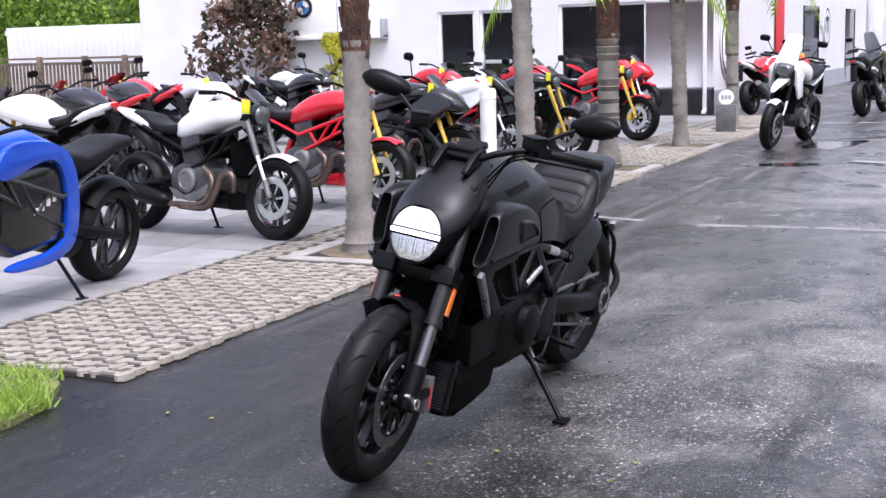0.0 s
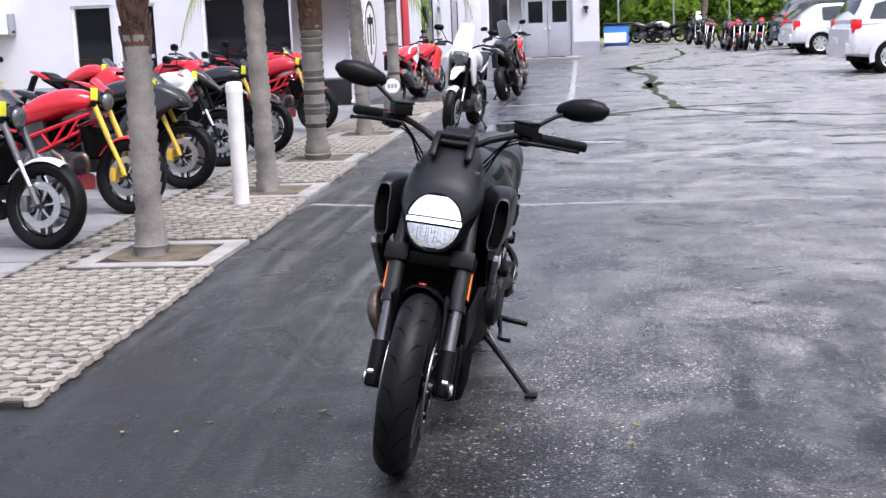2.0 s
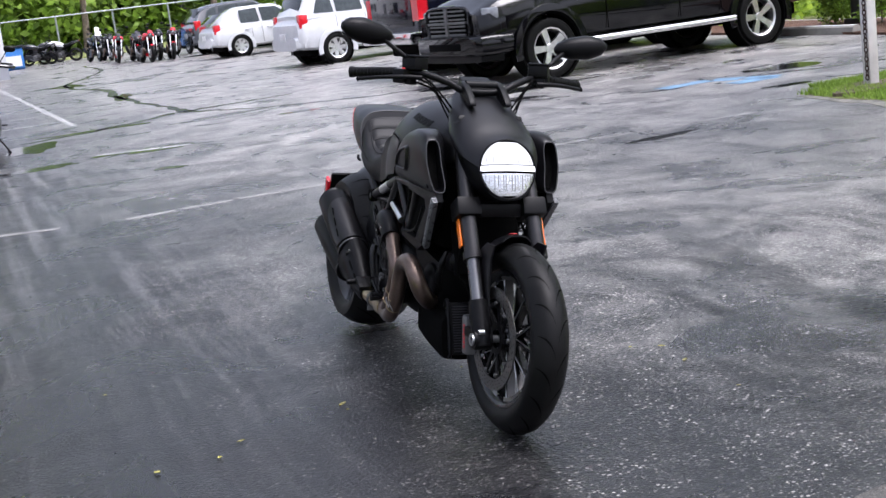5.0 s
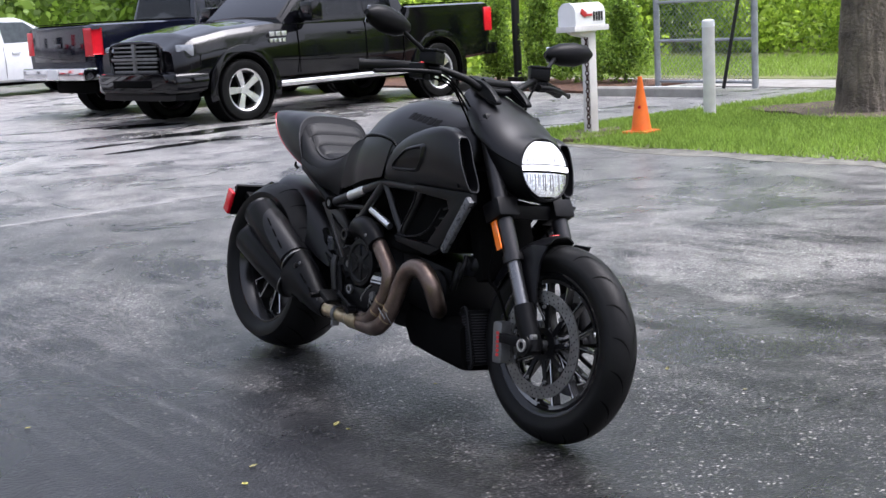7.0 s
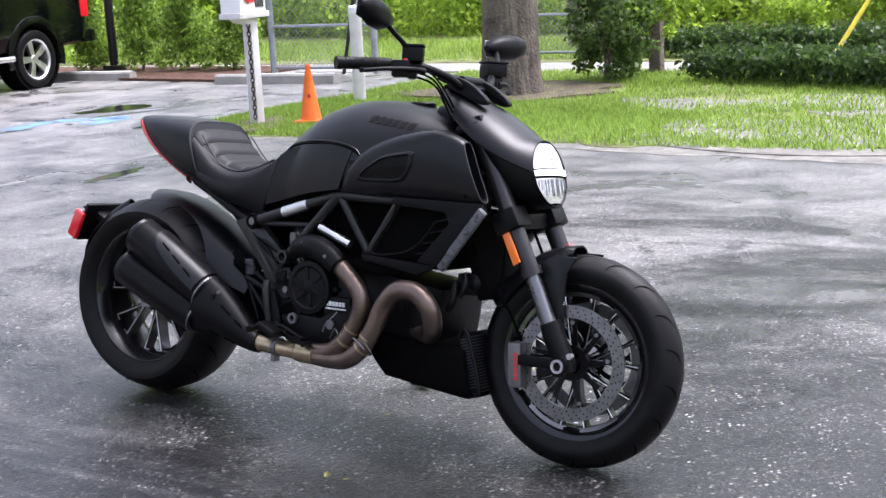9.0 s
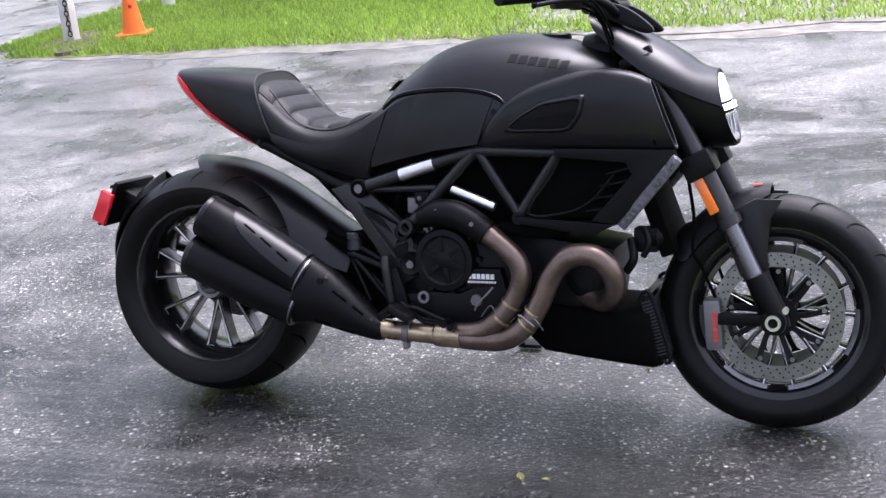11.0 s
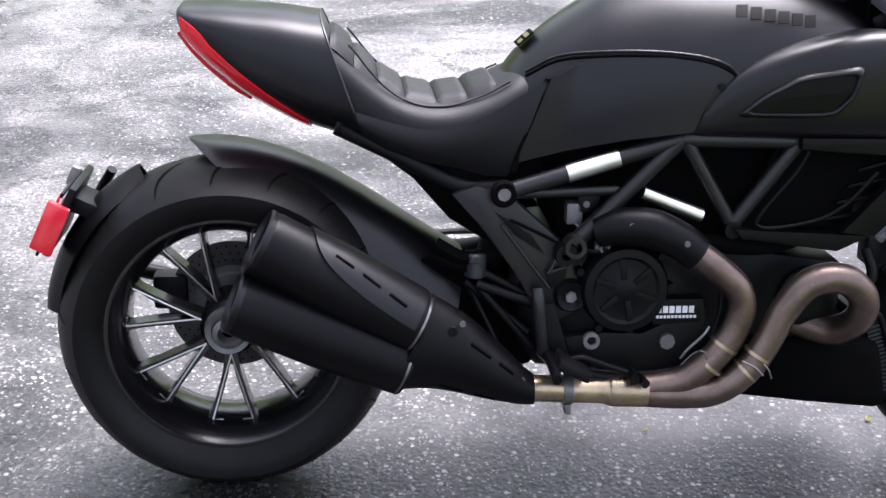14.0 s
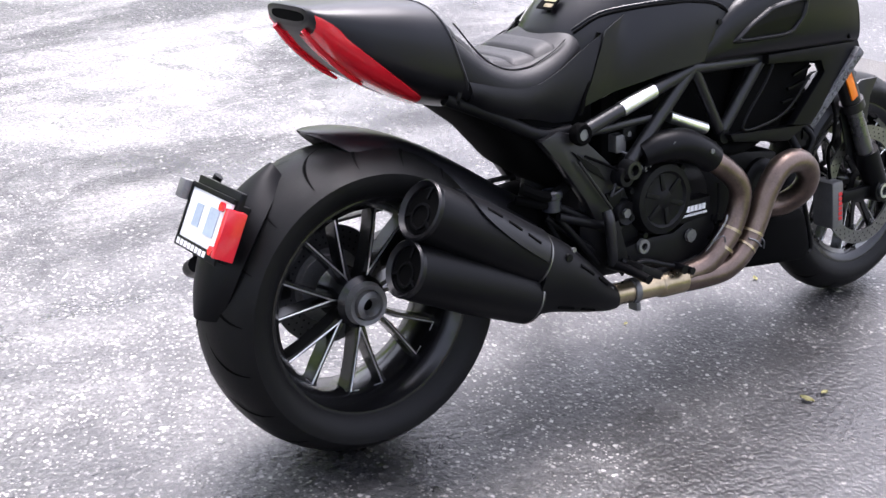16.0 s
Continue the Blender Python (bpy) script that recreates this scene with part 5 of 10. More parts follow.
# single-sided swingarm, chain side, stand
part("swingarm", tube([(0.655, 0.06, 0.405, 0.055), (0.50, 0.085, 0.395, 0.052), (0.33, 0.118, 0.372, 0.044), (0.16, 0.124, 0.345, 0.042), (0.02, 0.118, 0.328, 0.050)], 0.06, 5, 18), SATIN, bike, "black single-sided swingarm")
part("swingarm_hub", lathe([(0.0, 0.168), (0.058, 0.168), (0.078, 0.155), (0.082, 0.09), (0.0, 0.09)], 36, center=(0, 0, 0.326), closed=False), SATIN, bike)
part("hub_ring", joined(lathe([(0.035, 0.172), (0.060, 0.172), (0.060, 0.166), (0.035, 0.166)], 28, center=(0, 0, 0.326)), *[bolt((0.048 * math.cos(a), 0.174, 0.326 + 0.046 * math.sin(a)), 0.007, 0.008) for a in [k * math.pi / 3 for k in range(6)]]), GREYCAST, bike, "bolted grey hub ring")
part("chain", joined(tube([(0.655, 0.135, 0.448), (0.33, 0.130, 0.445), (0.0, 0.122, 0.436)], 0.007, 4, 6), tube([(0.655, 0.135, 0.355), (0.33, 0.128, 0.285), (0.0, 0.122, 0.220)], 0.007, 4, 6)), GREYCAST, bike)
part("rear_caliper", box(-0.155, -0.085, 0.040, 0.095, 0.32, 0.39, 0.012), DARK, bike)
part("torque_link", joined(rod((0.430, -0.120, 0.470), (0.600, -0.140, 0.385), 0.010, 10), rod((0.455, -0.13, 0.425), (0.575, -0.15, 0.330), 0.008, 10), rod((0.46, -0.13, 0.42), (0.52, -0.14, 0.30), 0.007, 8)), DARK, bike)
part("rear_shock", joined(tube([(0.52, 0.0, 0.42), (0.56, 0.0, 0.58)], 0.035, 1, 16)), DARK, bike)
part("cable_loom", joined(tube([(0.40, -0.12, 0.495), (0.45, -0.135, 0.472), (0.50, -0.13, 0.475), (0.54, -0.12, 0.49)], 0.013, 5, 8), tube([(0.39, -0.11, 0.47), (0.44, -0.13, 0.455), (0.49, -0.125, 0.445)], 0.010, 5, 8)), PITCH, bike)
stand = part("side_stand", tube([(0.700, 0.130, 0.235, 0.014), (0.712, 0.170, 0.205, 0.012), (0.760, 0.265, 0.125, 0.010), (0.800, 0.346, 0.054, 0.010)], 0.011, 5, 10), SATIN, bike, "black side stand, folded out")
part("stand_foot", moved(box(-0.022, 0.050, -0.020, 0.028, -0.006, 0.006, 0.004), Matrix.Translation((0.806, 0.357, 0.056)) @ Matrix.Rotation(radians(9.5), 4, "X")), SATIN, stand)
part("stand_spring", tube([(0.690, 0.135, 0.262), (0.700, 0.160, 0.235), (0.722, 0.205, 0.180)], 0.007, 4, 8), GREYCAST, stand)


def settle(parent):
    """Sets the lower half of the machine, but not its wheels and stand, a little deeper."""
    for child in parent.children:
        if child.name.startswith(("rear_wheel", "front_wheel", "side_stand")):
            continue
        for v in child.data.vertices:
            if v.co.z < 0.75:
                v.co.z = 0.75 + (v.co.z - 0.75) * 1.033
            if v.co.x > 1.36 and v.co.z < 0.62:
                w = min(1.0, (0.62 - v.co.z) / 0.3)
                v.co.z -= 0.020 * w
                v.co.x += 0.008 * w
        settle(child)


settle(bike)


# ---- ground ----
def calc(n, l, kind, a, b):
    m = n.new("ShaderNodeMath")
    m.operation = kind
    for value, slot in ((a, m.inputs[0]), (b, m.inputs[1])):
        if hasattr(value, "is_output"):
            l.new(value, slot)
        else:
            slot.default_value = value
    return m.outputs[0]


def asphalt():
    m, n, l, p = nodes_of("wet_asphalt")
    v = coords(n)
    sep = n.new("ShaderNodeSeparateXYZ")
    l.new(v, sep.inputs[0])
    broad = noise_node(n, l, v, 0.55, 6, 0.62, 0.8).outputs[0]
    patch = noise_node(n, l, v, 2.1, 7, 0.68, 0.5).outputs[0]
    grit_n = noise_node(n, l, v, 130, 3, 0.7)
    grit = grit_n.outputs[0]
    # streaks that run with the lane
    mp = n.new("ShaderNodeMapping")
    mp.inputs["Scale"].default_value = (11.0, 0.45, 1.0)
    l.new(v, mp.inputs[0])
    streak = noise_node(n, l, mp.outputs[0], 1.0, 7, 0.72, 0.3).outputs[0]
    # sealed dark lane against the old stony surface
    edge = calc(n, l, "ADD", sep.outputs[0], calc(n, l, "MULTIPLY", patch, 1.8))
    old = n.new("ShaderNodeMapRange")
    old.interpolation_type = "SMOOTHSTEP"
    old.inputs[1].default_value, old.inputs[2].default_value = 0.35, 1.55
    l.new(edge, old.inputs[0])
    old = old.outputs[0]
    # pale stones of two sizes showing in the surface
    wob = n.new("ShaderNodeVectorMath")
    wob.operation = "MULTIPLY_ADD"
    l.new(grit_n.outputs["Color"], wob.inputs[0])
    wob.inputs[1].default_value = (0.006, 0.006, 0.0)
    l.new(v, wob.inputs[2])
    masks, heights = [], []
    for scale, low in ((74, 0.86), (140, 0.74)):
        cells = n.new("ShaderNodeTexVoronoi")
        cells.inputs["Scale"].default_value = scale
        l.new(wob.outputs[0], cells.inputs["Vector"])
        cs = n.new("ShaderNodeSeparateColor")
        l.new(cells.outputs["Color"], cs.inputs[0])
        pick = ramp(n, l, cs.outputs[0], [(low, 0.0), (low + 0.10, 1.0)]).outputs[0]
        round_ = ramp(n, l, cells.outputs["Distance"], [(0.34, 1.0), (0.50, 0.0)]).outputs[0]
        masks.append(calc(n, l, "MULTIPLY", pick, round_))
        heights.append(cells.outputs["Distance"])
        tone = cs.outputs[1]
    thick = noise_node(n, l, v, 3.2, 6, 0.7).outputs[0]
    dense = ramp(n, l, thick, [(0.34, 0.40), (0.56, 1.0)]).outputs[0]
    stones = calc(n, l, "MAXIMUM", masks[0], calc(n, l, "MULTIPLY", masks[1], 0.7))
    share = n.new("ShaderNodeMapRange")
    share.inputs[3].default_value, share.inputs[4].default_value = 0.40, 1.0
    l.new(old, share.inputs[0])
    stones = calc(n, l, "MULTIPLY", calc(n, l, "MULTIPLY", stones, dense), share.outputs[0])
    lane = mix(n, l, ramp(n, l, streak, [(0.47, 0.0), (0.62, 1.0)]).outputs[0], (0.005, 0.0052, 0.0060), (0.056, 0.056, 0.057))
    worn = mix(n, l, ramp(n, l, patch, [(0.36, 0.0), (0.64, 1.0)]).outputs[0], (0.0080, 0.0080, 0.0090), (0.084, 0.082, 0.079))
    worn = mix(n, l, ramp(n, l, streak, [(0.45, 0.0), (0.70, 0.35)]).outputs[0], worn, (0.10, 0.098, 0.096))
    # worn surface gets paler towards the east
    pale_side = n.new("ShaderNodeMapRange")
    pale_side.interpolation_type = "SMOOTHSTEP"
    pale_side.inputs[1].default_value, pale_side.inputs[2].default_value, pale_side.inputs[3].default_value, pale_side.inputs[4].default_value = 1.6, 3.6, 0.0, 0.6
    l.new(edge, pale_side.inputs[0])
    worn = mix(n, l, pale_side.outputs[0], worn, mix(n, l, 1.0, worn, (2.9, 2.85, 2.8), "MULTIPLY"))
    col = mix(n, l, old, lane, worn)
    # every grain has its own tone
    col = mix(n, l, 0.75, col, ramp(n, l, calc(n, l, "ADD", calc(n, l, "MULTIPLY", grit, 0.9), calc(n, l, "MULTIPLY", tone, 0.45)), [(0.38, 0.05), (0.92, 0.98)]).outputs[0], "OVERLAY")
    col = mix(n, l, calc(n, l, "MULTIPLY", stones, 0.95), col, (0.56, 0.54, 0.50))
    # soft-edged damp stains
    damp = noise_node(n, l, v, 0.8, 8, 0.66, 1.1).outputs[0]
    wet = ramp(n, l, damp, [(0.47, 0.0), (0.64, 1.0)]).outputs[0]
    col = mix(n, l, calc(n, l, "MULTIPLY", wet, 0.72), col, (0.010, 0.0105, 0.012))
    # darker ground towards the south-west
    dark_sw_at = calc(n, l, "ADD", calc(n, l, "ADD", sep.outputs[1], calc(n, l, "MULTIPLY", sep.outputs[0], 1.05)), calc(n, l, "MULTIPLY", patch, 2.6))
    dark_sw = n.new("ShaderNodeMapRange")
    dark_sw.interpolation_type = "SMOOTHSTEP"
    dark_sw.inputs[1].default_value, dark_sw.inputs[2].default_value, dark_sw.inputs[3].default_value, dark_sw.inputs[4].default_value = 5.0, 6.7, 0.8, 0.0
    l.new(dark_sw_at, dark_sw.inputs[0])
    col = mix(n, l, calc(n, l, "MULTIPLY", dark_sw.outputs[0], calc(n, l, "SUBTRACT", 1.0, calc(n, l, "MULTIPLY", stones, 0.75))), col, (0.008, 0.008, 0.009))
    # dark blotches round the front wheel: damp, contact shade and dark reflections as colour
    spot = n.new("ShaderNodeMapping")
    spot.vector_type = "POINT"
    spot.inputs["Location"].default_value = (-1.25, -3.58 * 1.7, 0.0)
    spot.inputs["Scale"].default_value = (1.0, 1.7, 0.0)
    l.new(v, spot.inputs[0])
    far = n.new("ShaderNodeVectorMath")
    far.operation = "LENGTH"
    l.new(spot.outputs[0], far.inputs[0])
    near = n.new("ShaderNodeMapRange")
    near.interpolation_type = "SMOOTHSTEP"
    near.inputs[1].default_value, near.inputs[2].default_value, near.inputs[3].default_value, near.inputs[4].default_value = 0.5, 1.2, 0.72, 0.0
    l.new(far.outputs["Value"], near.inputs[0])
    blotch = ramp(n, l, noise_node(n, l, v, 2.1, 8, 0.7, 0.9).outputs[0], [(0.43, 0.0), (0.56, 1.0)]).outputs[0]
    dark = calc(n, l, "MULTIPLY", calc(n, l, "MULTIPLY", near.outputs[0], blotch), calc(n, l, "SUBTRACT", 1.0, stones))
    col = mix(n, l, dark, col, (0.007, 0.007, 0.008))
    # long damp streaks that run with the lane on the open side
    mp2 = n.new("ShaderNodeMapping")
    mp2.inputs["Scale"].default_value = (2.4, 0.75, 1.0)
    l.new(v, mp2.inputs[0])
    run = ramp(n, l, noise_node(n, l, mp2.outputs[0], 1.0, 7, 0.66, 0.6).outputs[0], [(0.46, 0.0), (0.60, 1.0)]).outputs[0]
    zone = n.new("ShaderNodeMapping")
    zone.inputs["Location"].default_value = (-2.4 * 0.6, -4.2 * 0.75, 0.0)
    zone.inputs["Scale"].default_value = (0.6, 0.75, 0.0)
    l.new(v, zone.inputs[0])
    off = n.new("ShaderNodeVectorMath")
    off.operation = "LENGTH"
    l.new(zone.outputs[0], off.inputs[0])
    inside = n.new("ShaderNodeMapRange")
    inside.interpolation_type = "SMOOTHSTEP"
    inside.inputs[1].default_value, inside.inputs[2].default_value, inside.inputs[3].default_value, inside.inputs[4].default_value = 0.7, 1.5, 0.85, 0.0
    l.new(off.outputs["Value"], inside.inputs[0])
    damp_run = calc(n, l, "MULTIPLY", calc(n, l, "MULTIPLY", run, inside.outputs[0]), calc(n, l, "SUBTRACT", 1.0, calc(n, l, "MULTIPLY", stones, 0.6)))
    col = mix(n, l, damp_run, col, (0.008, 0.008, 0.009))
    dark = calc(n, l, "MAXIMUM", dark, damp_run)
    # grazing sheen far down the yard, put into the colour as a paler tone
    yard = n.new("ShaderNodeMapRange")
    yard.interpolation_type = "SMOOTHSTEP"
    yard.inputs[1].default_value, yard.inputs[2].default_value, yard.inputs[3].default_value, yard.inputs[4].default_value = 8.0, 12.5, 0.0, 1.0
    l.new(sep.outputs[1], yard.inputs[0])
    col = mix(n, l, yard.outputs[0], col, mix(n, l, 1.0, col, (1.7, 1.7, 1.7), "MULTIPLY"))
    # fine cracks
    crk = n.new("ShaderNodeTexVoronoi")
    crk.feature = "DISTANCE_TO_EDGE"
    crk.inputs["Scale"].default_value = 1.6
    wob2 = n.new("ShaderNodeVectorMath")
    wob2.operation = "MULTIPLY_ADD"
    l.new(noise_node(n, l, v, 5, 6, 0.72).outputs["Color"], wob2.inputs[0])
    wob2.inputs[1].default_value = (0.4, 0.4, 0.0)
    l.new(v, wob2.inputs[2])
    l.new(wob2.outputs[0], crk.inputs["Vector"])
    crack = ramp(n, l, crk.outputs["Distance"], [(0.004, 1.0), (0.013, 0.0)]).outputs[0]
    crack = calc(n, l, "MULTIPLY", crack, ramp(n, l, broad, [(0.44, 0.0), (0.56, 0.9)]).outputs[0])
    col = mix(n, l, crack, col, (0.008, 0.008, 0.008))
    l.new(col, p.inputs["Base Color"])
    dry = ramp(n, l, broad, [(0.36, 0.29), (0.64, 0.44)]).outputs[0]
    rough = mix(n, l, wet, dry, (0.22, 0.22, 0.22))
    l.new(rough, p.inputs["Roughness"])
    h = calc(n, l, "ADD", calc(n, l, "MULTIPLY", grit, 0.8), calc(n, l, "MULTIPLY", calc(n, l, "SUBTRACT", 1.0, heights[0]), 0.6))
    l.new(bump(n, l, h, 0.46, 0.006, bump(n, l, patch, 0.12, 0.03)), p.inputs["Normal"])
    # less sheen on the dark blotches and streaks, in place of dark reflections
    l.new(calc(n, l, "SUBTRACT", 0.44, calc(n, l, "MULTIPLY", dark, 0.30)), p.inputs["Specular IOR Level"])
    return m


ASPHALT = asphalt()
WATER = stuff("puddle_water", (0.016, 0.017, 0.018), 0.12, vary=0.2, scale=2, relief=0.05, depth=0.002, rvary=0.02, fine=6)
LINE = stuff("worn_road_paint", (0.28, 0.28, 0.275), 0.5, vary=0.3, scale=3, fine=60, relief=0.3, depth=0.002)
BLUE_LINE = stuff("worn_blue_paint", (0.16, 0.30, 0.45), 0.45, vary=0.4, scale=5, fine=60, relief=0.3, depth=0.002)
CONCRETE = stuff("pale_concrete", (0.27, 0.26, 0.24), 0.8, vary=0.25, scale=4, fine=90, relief=0.5, depth=0.004)
PAVER = stuff("grey_paver", (0.205, 0.203, 0.205), 0.6, vary=0.25, scale=3, fine=120, relief=0.5, depth=0.003, each=0.22)
LATTICE = stuff("sandy_lattice_block", (0.26, 0.237, 0.20), 0.75, vary=0.25, scale=8, fine=140, relief=0.5, depth=0.003, each=0.14)
JOINT = stuff("dark_joint_soil", (0.022, 0.020, 0.016), 0.9, vary=0.5, scale=10, fine=80, relief=0.8, depth=0.01)
SOIL = stuff("leafy_soil", (0.12, 0.095, 0.06), 0.9, vary=0.5, scale=6, fine=90, relief=0.9, depth=0.015)
MULCH = stuff("red_brown_mulch", (0.10, 0.048, 0.028), 0.95, vary=0.6, scale=9, fine=60, relief=1.0, depth=0.03)
SAND = stuff("pale_sand", (0.175, 0.168, 0.145), 0.9, vary=0.5, scale=5, fine=150, relief=0.5, depth=0.006)
TURF = stuff("lawn_soil", (0.15, 0.17, 0.05), 0.95, vary=0.5, scale=2.2, fine=45, relief=0.9, depth=0.02)



def dip(x, y):
    """The yard sags a little where the front wheel stands."""
    return -0.026 * math.exp(-((x - 0.30) ** 2 + (y - 3.55) ** 2) / 0.75)


def ground_sheet():
    xs = [-160, -40, -10, -4] + [-2.4 + 0.15 * k for k in range(37)] + [5, 10, 40, 160]
    ys = [-160, -40, -10, -2] + [0.8 + 0.15 * k for k in range(37)] + [8, 14, 40, 160]
    bm = bmesh.new()
    vs = [[bm.verts.new((x, y, dip(x, y) if -2.4 <= x <= 3.0 and 0.8 <= y <= 6.2 else 0.0)) for x in xs] for y in ys]
    for a, b in zip(vs, vs[1:]):
        for k in range(len(xs) - 1):
            bm.faces.new((a[k], a[k + 1], b[k + 1], b[k]))
    return bm


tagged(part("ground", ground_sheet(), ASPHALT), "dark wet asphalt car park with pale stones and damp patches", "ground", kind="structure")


def blob(cx, cy, rx, ry, turn, seed, z0, z1, count=40, rough=0.35):
    rnd = random.Random(seed)
    ph = [rnd.uniform(0, 6.28) for _ in range(6)]
    out = []
    for k in range(count):
        a = 2 * math.pi * k / count
        r = 1 + rough * sum(math.sin((i + 2) * a + ph[i]) / (i + 2) for i in range(6))
        x, y = rx * r * math.cos(a), ry * r * math.sin(a)
        out.append((cx + x * math.cos(turn) - y * math.sin(turn), cy + x * math.sin(turn) + y * math.cos(turn)))
    return slab(out, z0, z1, plane="xy")


PUDDLES = [(-0.45, 14.3, 0.50, 0.16, 0.1), (-0.30, 17.0, 0.28, 0.75, -0.1), (0.45, 14.7, 0.3, 0.1, 0.1), (4.3, 13.7, 0.75, 0.16, 0.1), (5.4, 14.9, 0.9, 0.32, 0.1), (5.3, 16.7, 0.5, 0.3, 0.0), (7.8, 12.7, 0.55, 0.24, -0.2), (6.64, 11.03, 0.22, 0.12, 0.0), (4.05, 9.1, 0.28, 0.09, 0.1), (0.85, 14.5, 0.30, 0.22, 0.2), (3.8, 14.5, 0.4, 0.10, 0.2), (0.67, 12.5, 0.14, 0.12, 0.0), (3.1, 16.6, 0.3, 0.14, 0.0), (0.7, 18.5, 0.7, 0.14, 0.05), (1.75, 34.5, 0.35, 1.2, 0.1), (2.0, 26.0, 0.18, 1.1, -0.1)]
for k, (x, y, rx, ry, a) in enumerate(PUDDLES):
    tagged(part("puddle", blob(x, y, rx, ry, a, k, -0.01, 0.0025), WATER), "shallow rain puddle on the asphalt", "puddle", "rain puddles")


def worn_line(name, pts, width, mat, seed, keep=0.75):
    """A painted line whose paint has flaked away in places."""
    rnd = random.Random(seed)
    bits = []
    for (x0, y0), (x1, y1) in zip(pts, pts[1:]):
        n = max(1, int(math.dist((x0, y0), (x1, y1)) / 0.35))
        dx, dy = (x1 - x0) / n, (y1 - y0) / n
        ln = math.hypot(dx, dy)
        for k in range(n):
            if rnd.random() > keep:
                continue
            a, b = rnd.uniform(0, 0.1), rnd.uniform(0.9, 1.0)
            w0, w1 = width * rnd.uniform(0.35, 0.5), width * rnd.uniform(0.35, 0.5)
            nx, ny = -dy / ln, dx / ln
            p, q = (x0 + dx * (k + a), y0 + dy * (k + a)), (x0 + dx * (k + b), y0 + dy * (k + b))
            bits.append(slab([(p[0] + nx * w0, p[1] + ny * w0), (q[0] + nx * w1, q[1] + ny * w1), (q[0] - nx * w1, q[1] - ny * w1), (p[0] - nx * w0, p[1] - ny * w0)], -0.01, 0.003, plane="xy"))
    return part(name, joined(*bits), mat)



def ribbon(pts, width, seed, z1):
    """A narrow meandering strip with an uneven width."""
    rnd = random.Random(seed)
    line = smooth_path([(x, y, width * rnd.uniform(0.5, 1.4)) for x, y in pts], 8)
    left, right = [], []
    for k, (x, y, w) in enumerate(line):
        x1, y1, _ = line[min(k + 1, len(line) - 1)]
        x0, y0, _ = line[max(k - 1, 0)]
        ln = math.hypot(x1 - x0, y1 - y0) or 1.0
        nx, ny = -(y1 - y0) / ln, (x1 - x0) / ln
        o = rnd.uniform(-0.4, 0.4) * width
        w *= rnd.uniform(0.6, 1.2) * 0.5
        left.append((x + nx * (w + o), y + ny * (w + o)))
        right.append((x - nx * (w - o), y - ny * (w - o)))
    bm = bmesh.new()
    rows = [[bm.verts.new((p[0], p[1], z1)) for p in side] for side in (left, right)]
    low = [[bm.verts.new((p[0], p[1], -0.01)) for p in side] for side in (left, right)]
    for k in range(len(left) - 1):
        bm.faces.new((rows[0][k], rows[1][k], rows[1][k + 1], rows[0][k + 1]))
        bm.faces.new((low[0][k], rows[0][k], rows[0][k + 1], low[0][k + 1]))
        bm.faces.new((rows[1][k], low[1][k], low[1][k + 1], rows[1][k + 1]))
    bmesh.ops.recalc_face_normals(bm, faces=bm.faces[:])
    return bm


GUTTER = stuff("wet_crack_fill", (0.010, 0.011, 0.011), 0.2, vary=0.3, scale=3, fine=30, relief=0.3, depth=0.004)
for k, (pts, w) in enumerate([([(3.85, 51.5), (3.6, 43.2), (1.74, 34.9), (2.08, 29.7), (1.93, 25.5), (2.06, 21.6), (2.17, 19.5)], 0.17), ([(-0.41, 17.96), (0.79, 18.5), (1.93, 19.6), (3.2, 20.0), (3.89, 20.07)], 0.20), ([(2.1, 19.5), (3.0, 18.2), (4.2, 17.4), (5.2, 17.2)], 0.14)]):
    tagged(part("wet_crack", ribbon(pts, w, 60 + k, 0.0025), GUTTER), "dark wet meandering crack in the asphalt", "crack", "wet cracks", kind="structure")
SEAM = stuff("faint_pale_seam", (0.20, 0.195, 0.19), 0.45, vary=0.5, scale=4, fine=70, relief=0.5, depth=0.004)
tagged(worn_line("joint_line", [(-1.42, 9.98), (-0.17, 9.60), (0.69, 9.68), (2.14, 9.66), (3.65, 9.63), (6.0, 9.5)], 0.11, SEAM, 3, 0.97), "faint pale joint line across the asphalt", "road marking", kind="structure")
tagged(worn_line("bay_line", [(0.50, 20.0), (0.20, 41.5)], 0.12, LINE, 4, 0.97), "white parking bay line", "road marking", kind="structure")
for k in range(7):
    tagged(worn_line("hatch_line", [(-1.3, 21.0 + 2.2 * k), (0.40, 21.5 + 2.2 * k)], 0.10, LINE, 10 + k, 0.9), "white hatch line in front of the doors", "road marking", "hatch lines", kind="structure")
tagged(worn_line("bay_line", [(5.8, 14.45), (10.1, 13.75)], 0.10, LINE, 21, 0.9), "white parking bay line", "road marking", kind="structure")
tagged(worn_line("bay_line", [(6.3, 15.65), (8.5, 14.85)], 0.10, LINE, 22, 0.6), "worn white parking bay line", "road marking", kind="structure")
tagged(worn_line("bay_line", [(5.0, 18.4), (10.3, 18.9)], 0.10, LINE, 23, 0.9), "white parking bay line", "road marking", kind="structure")
tagged(worn_line("blue_bay_mark", [(6.0, 12.45), (6.7, 12.55), (7.15, 11.9), (6.5, 11.9)], 0.28, BLUE_LINE, 24, 0.95), "worn blue bay marking on the asphalt", "road marking", kind="structure")
tagged(worn_line("white_patch", [(0.22, 14.85), (1.25, 14.45)], 0.17, LINE, 25, 0.95), "worn white paint patch", "road marking", kind="structure")

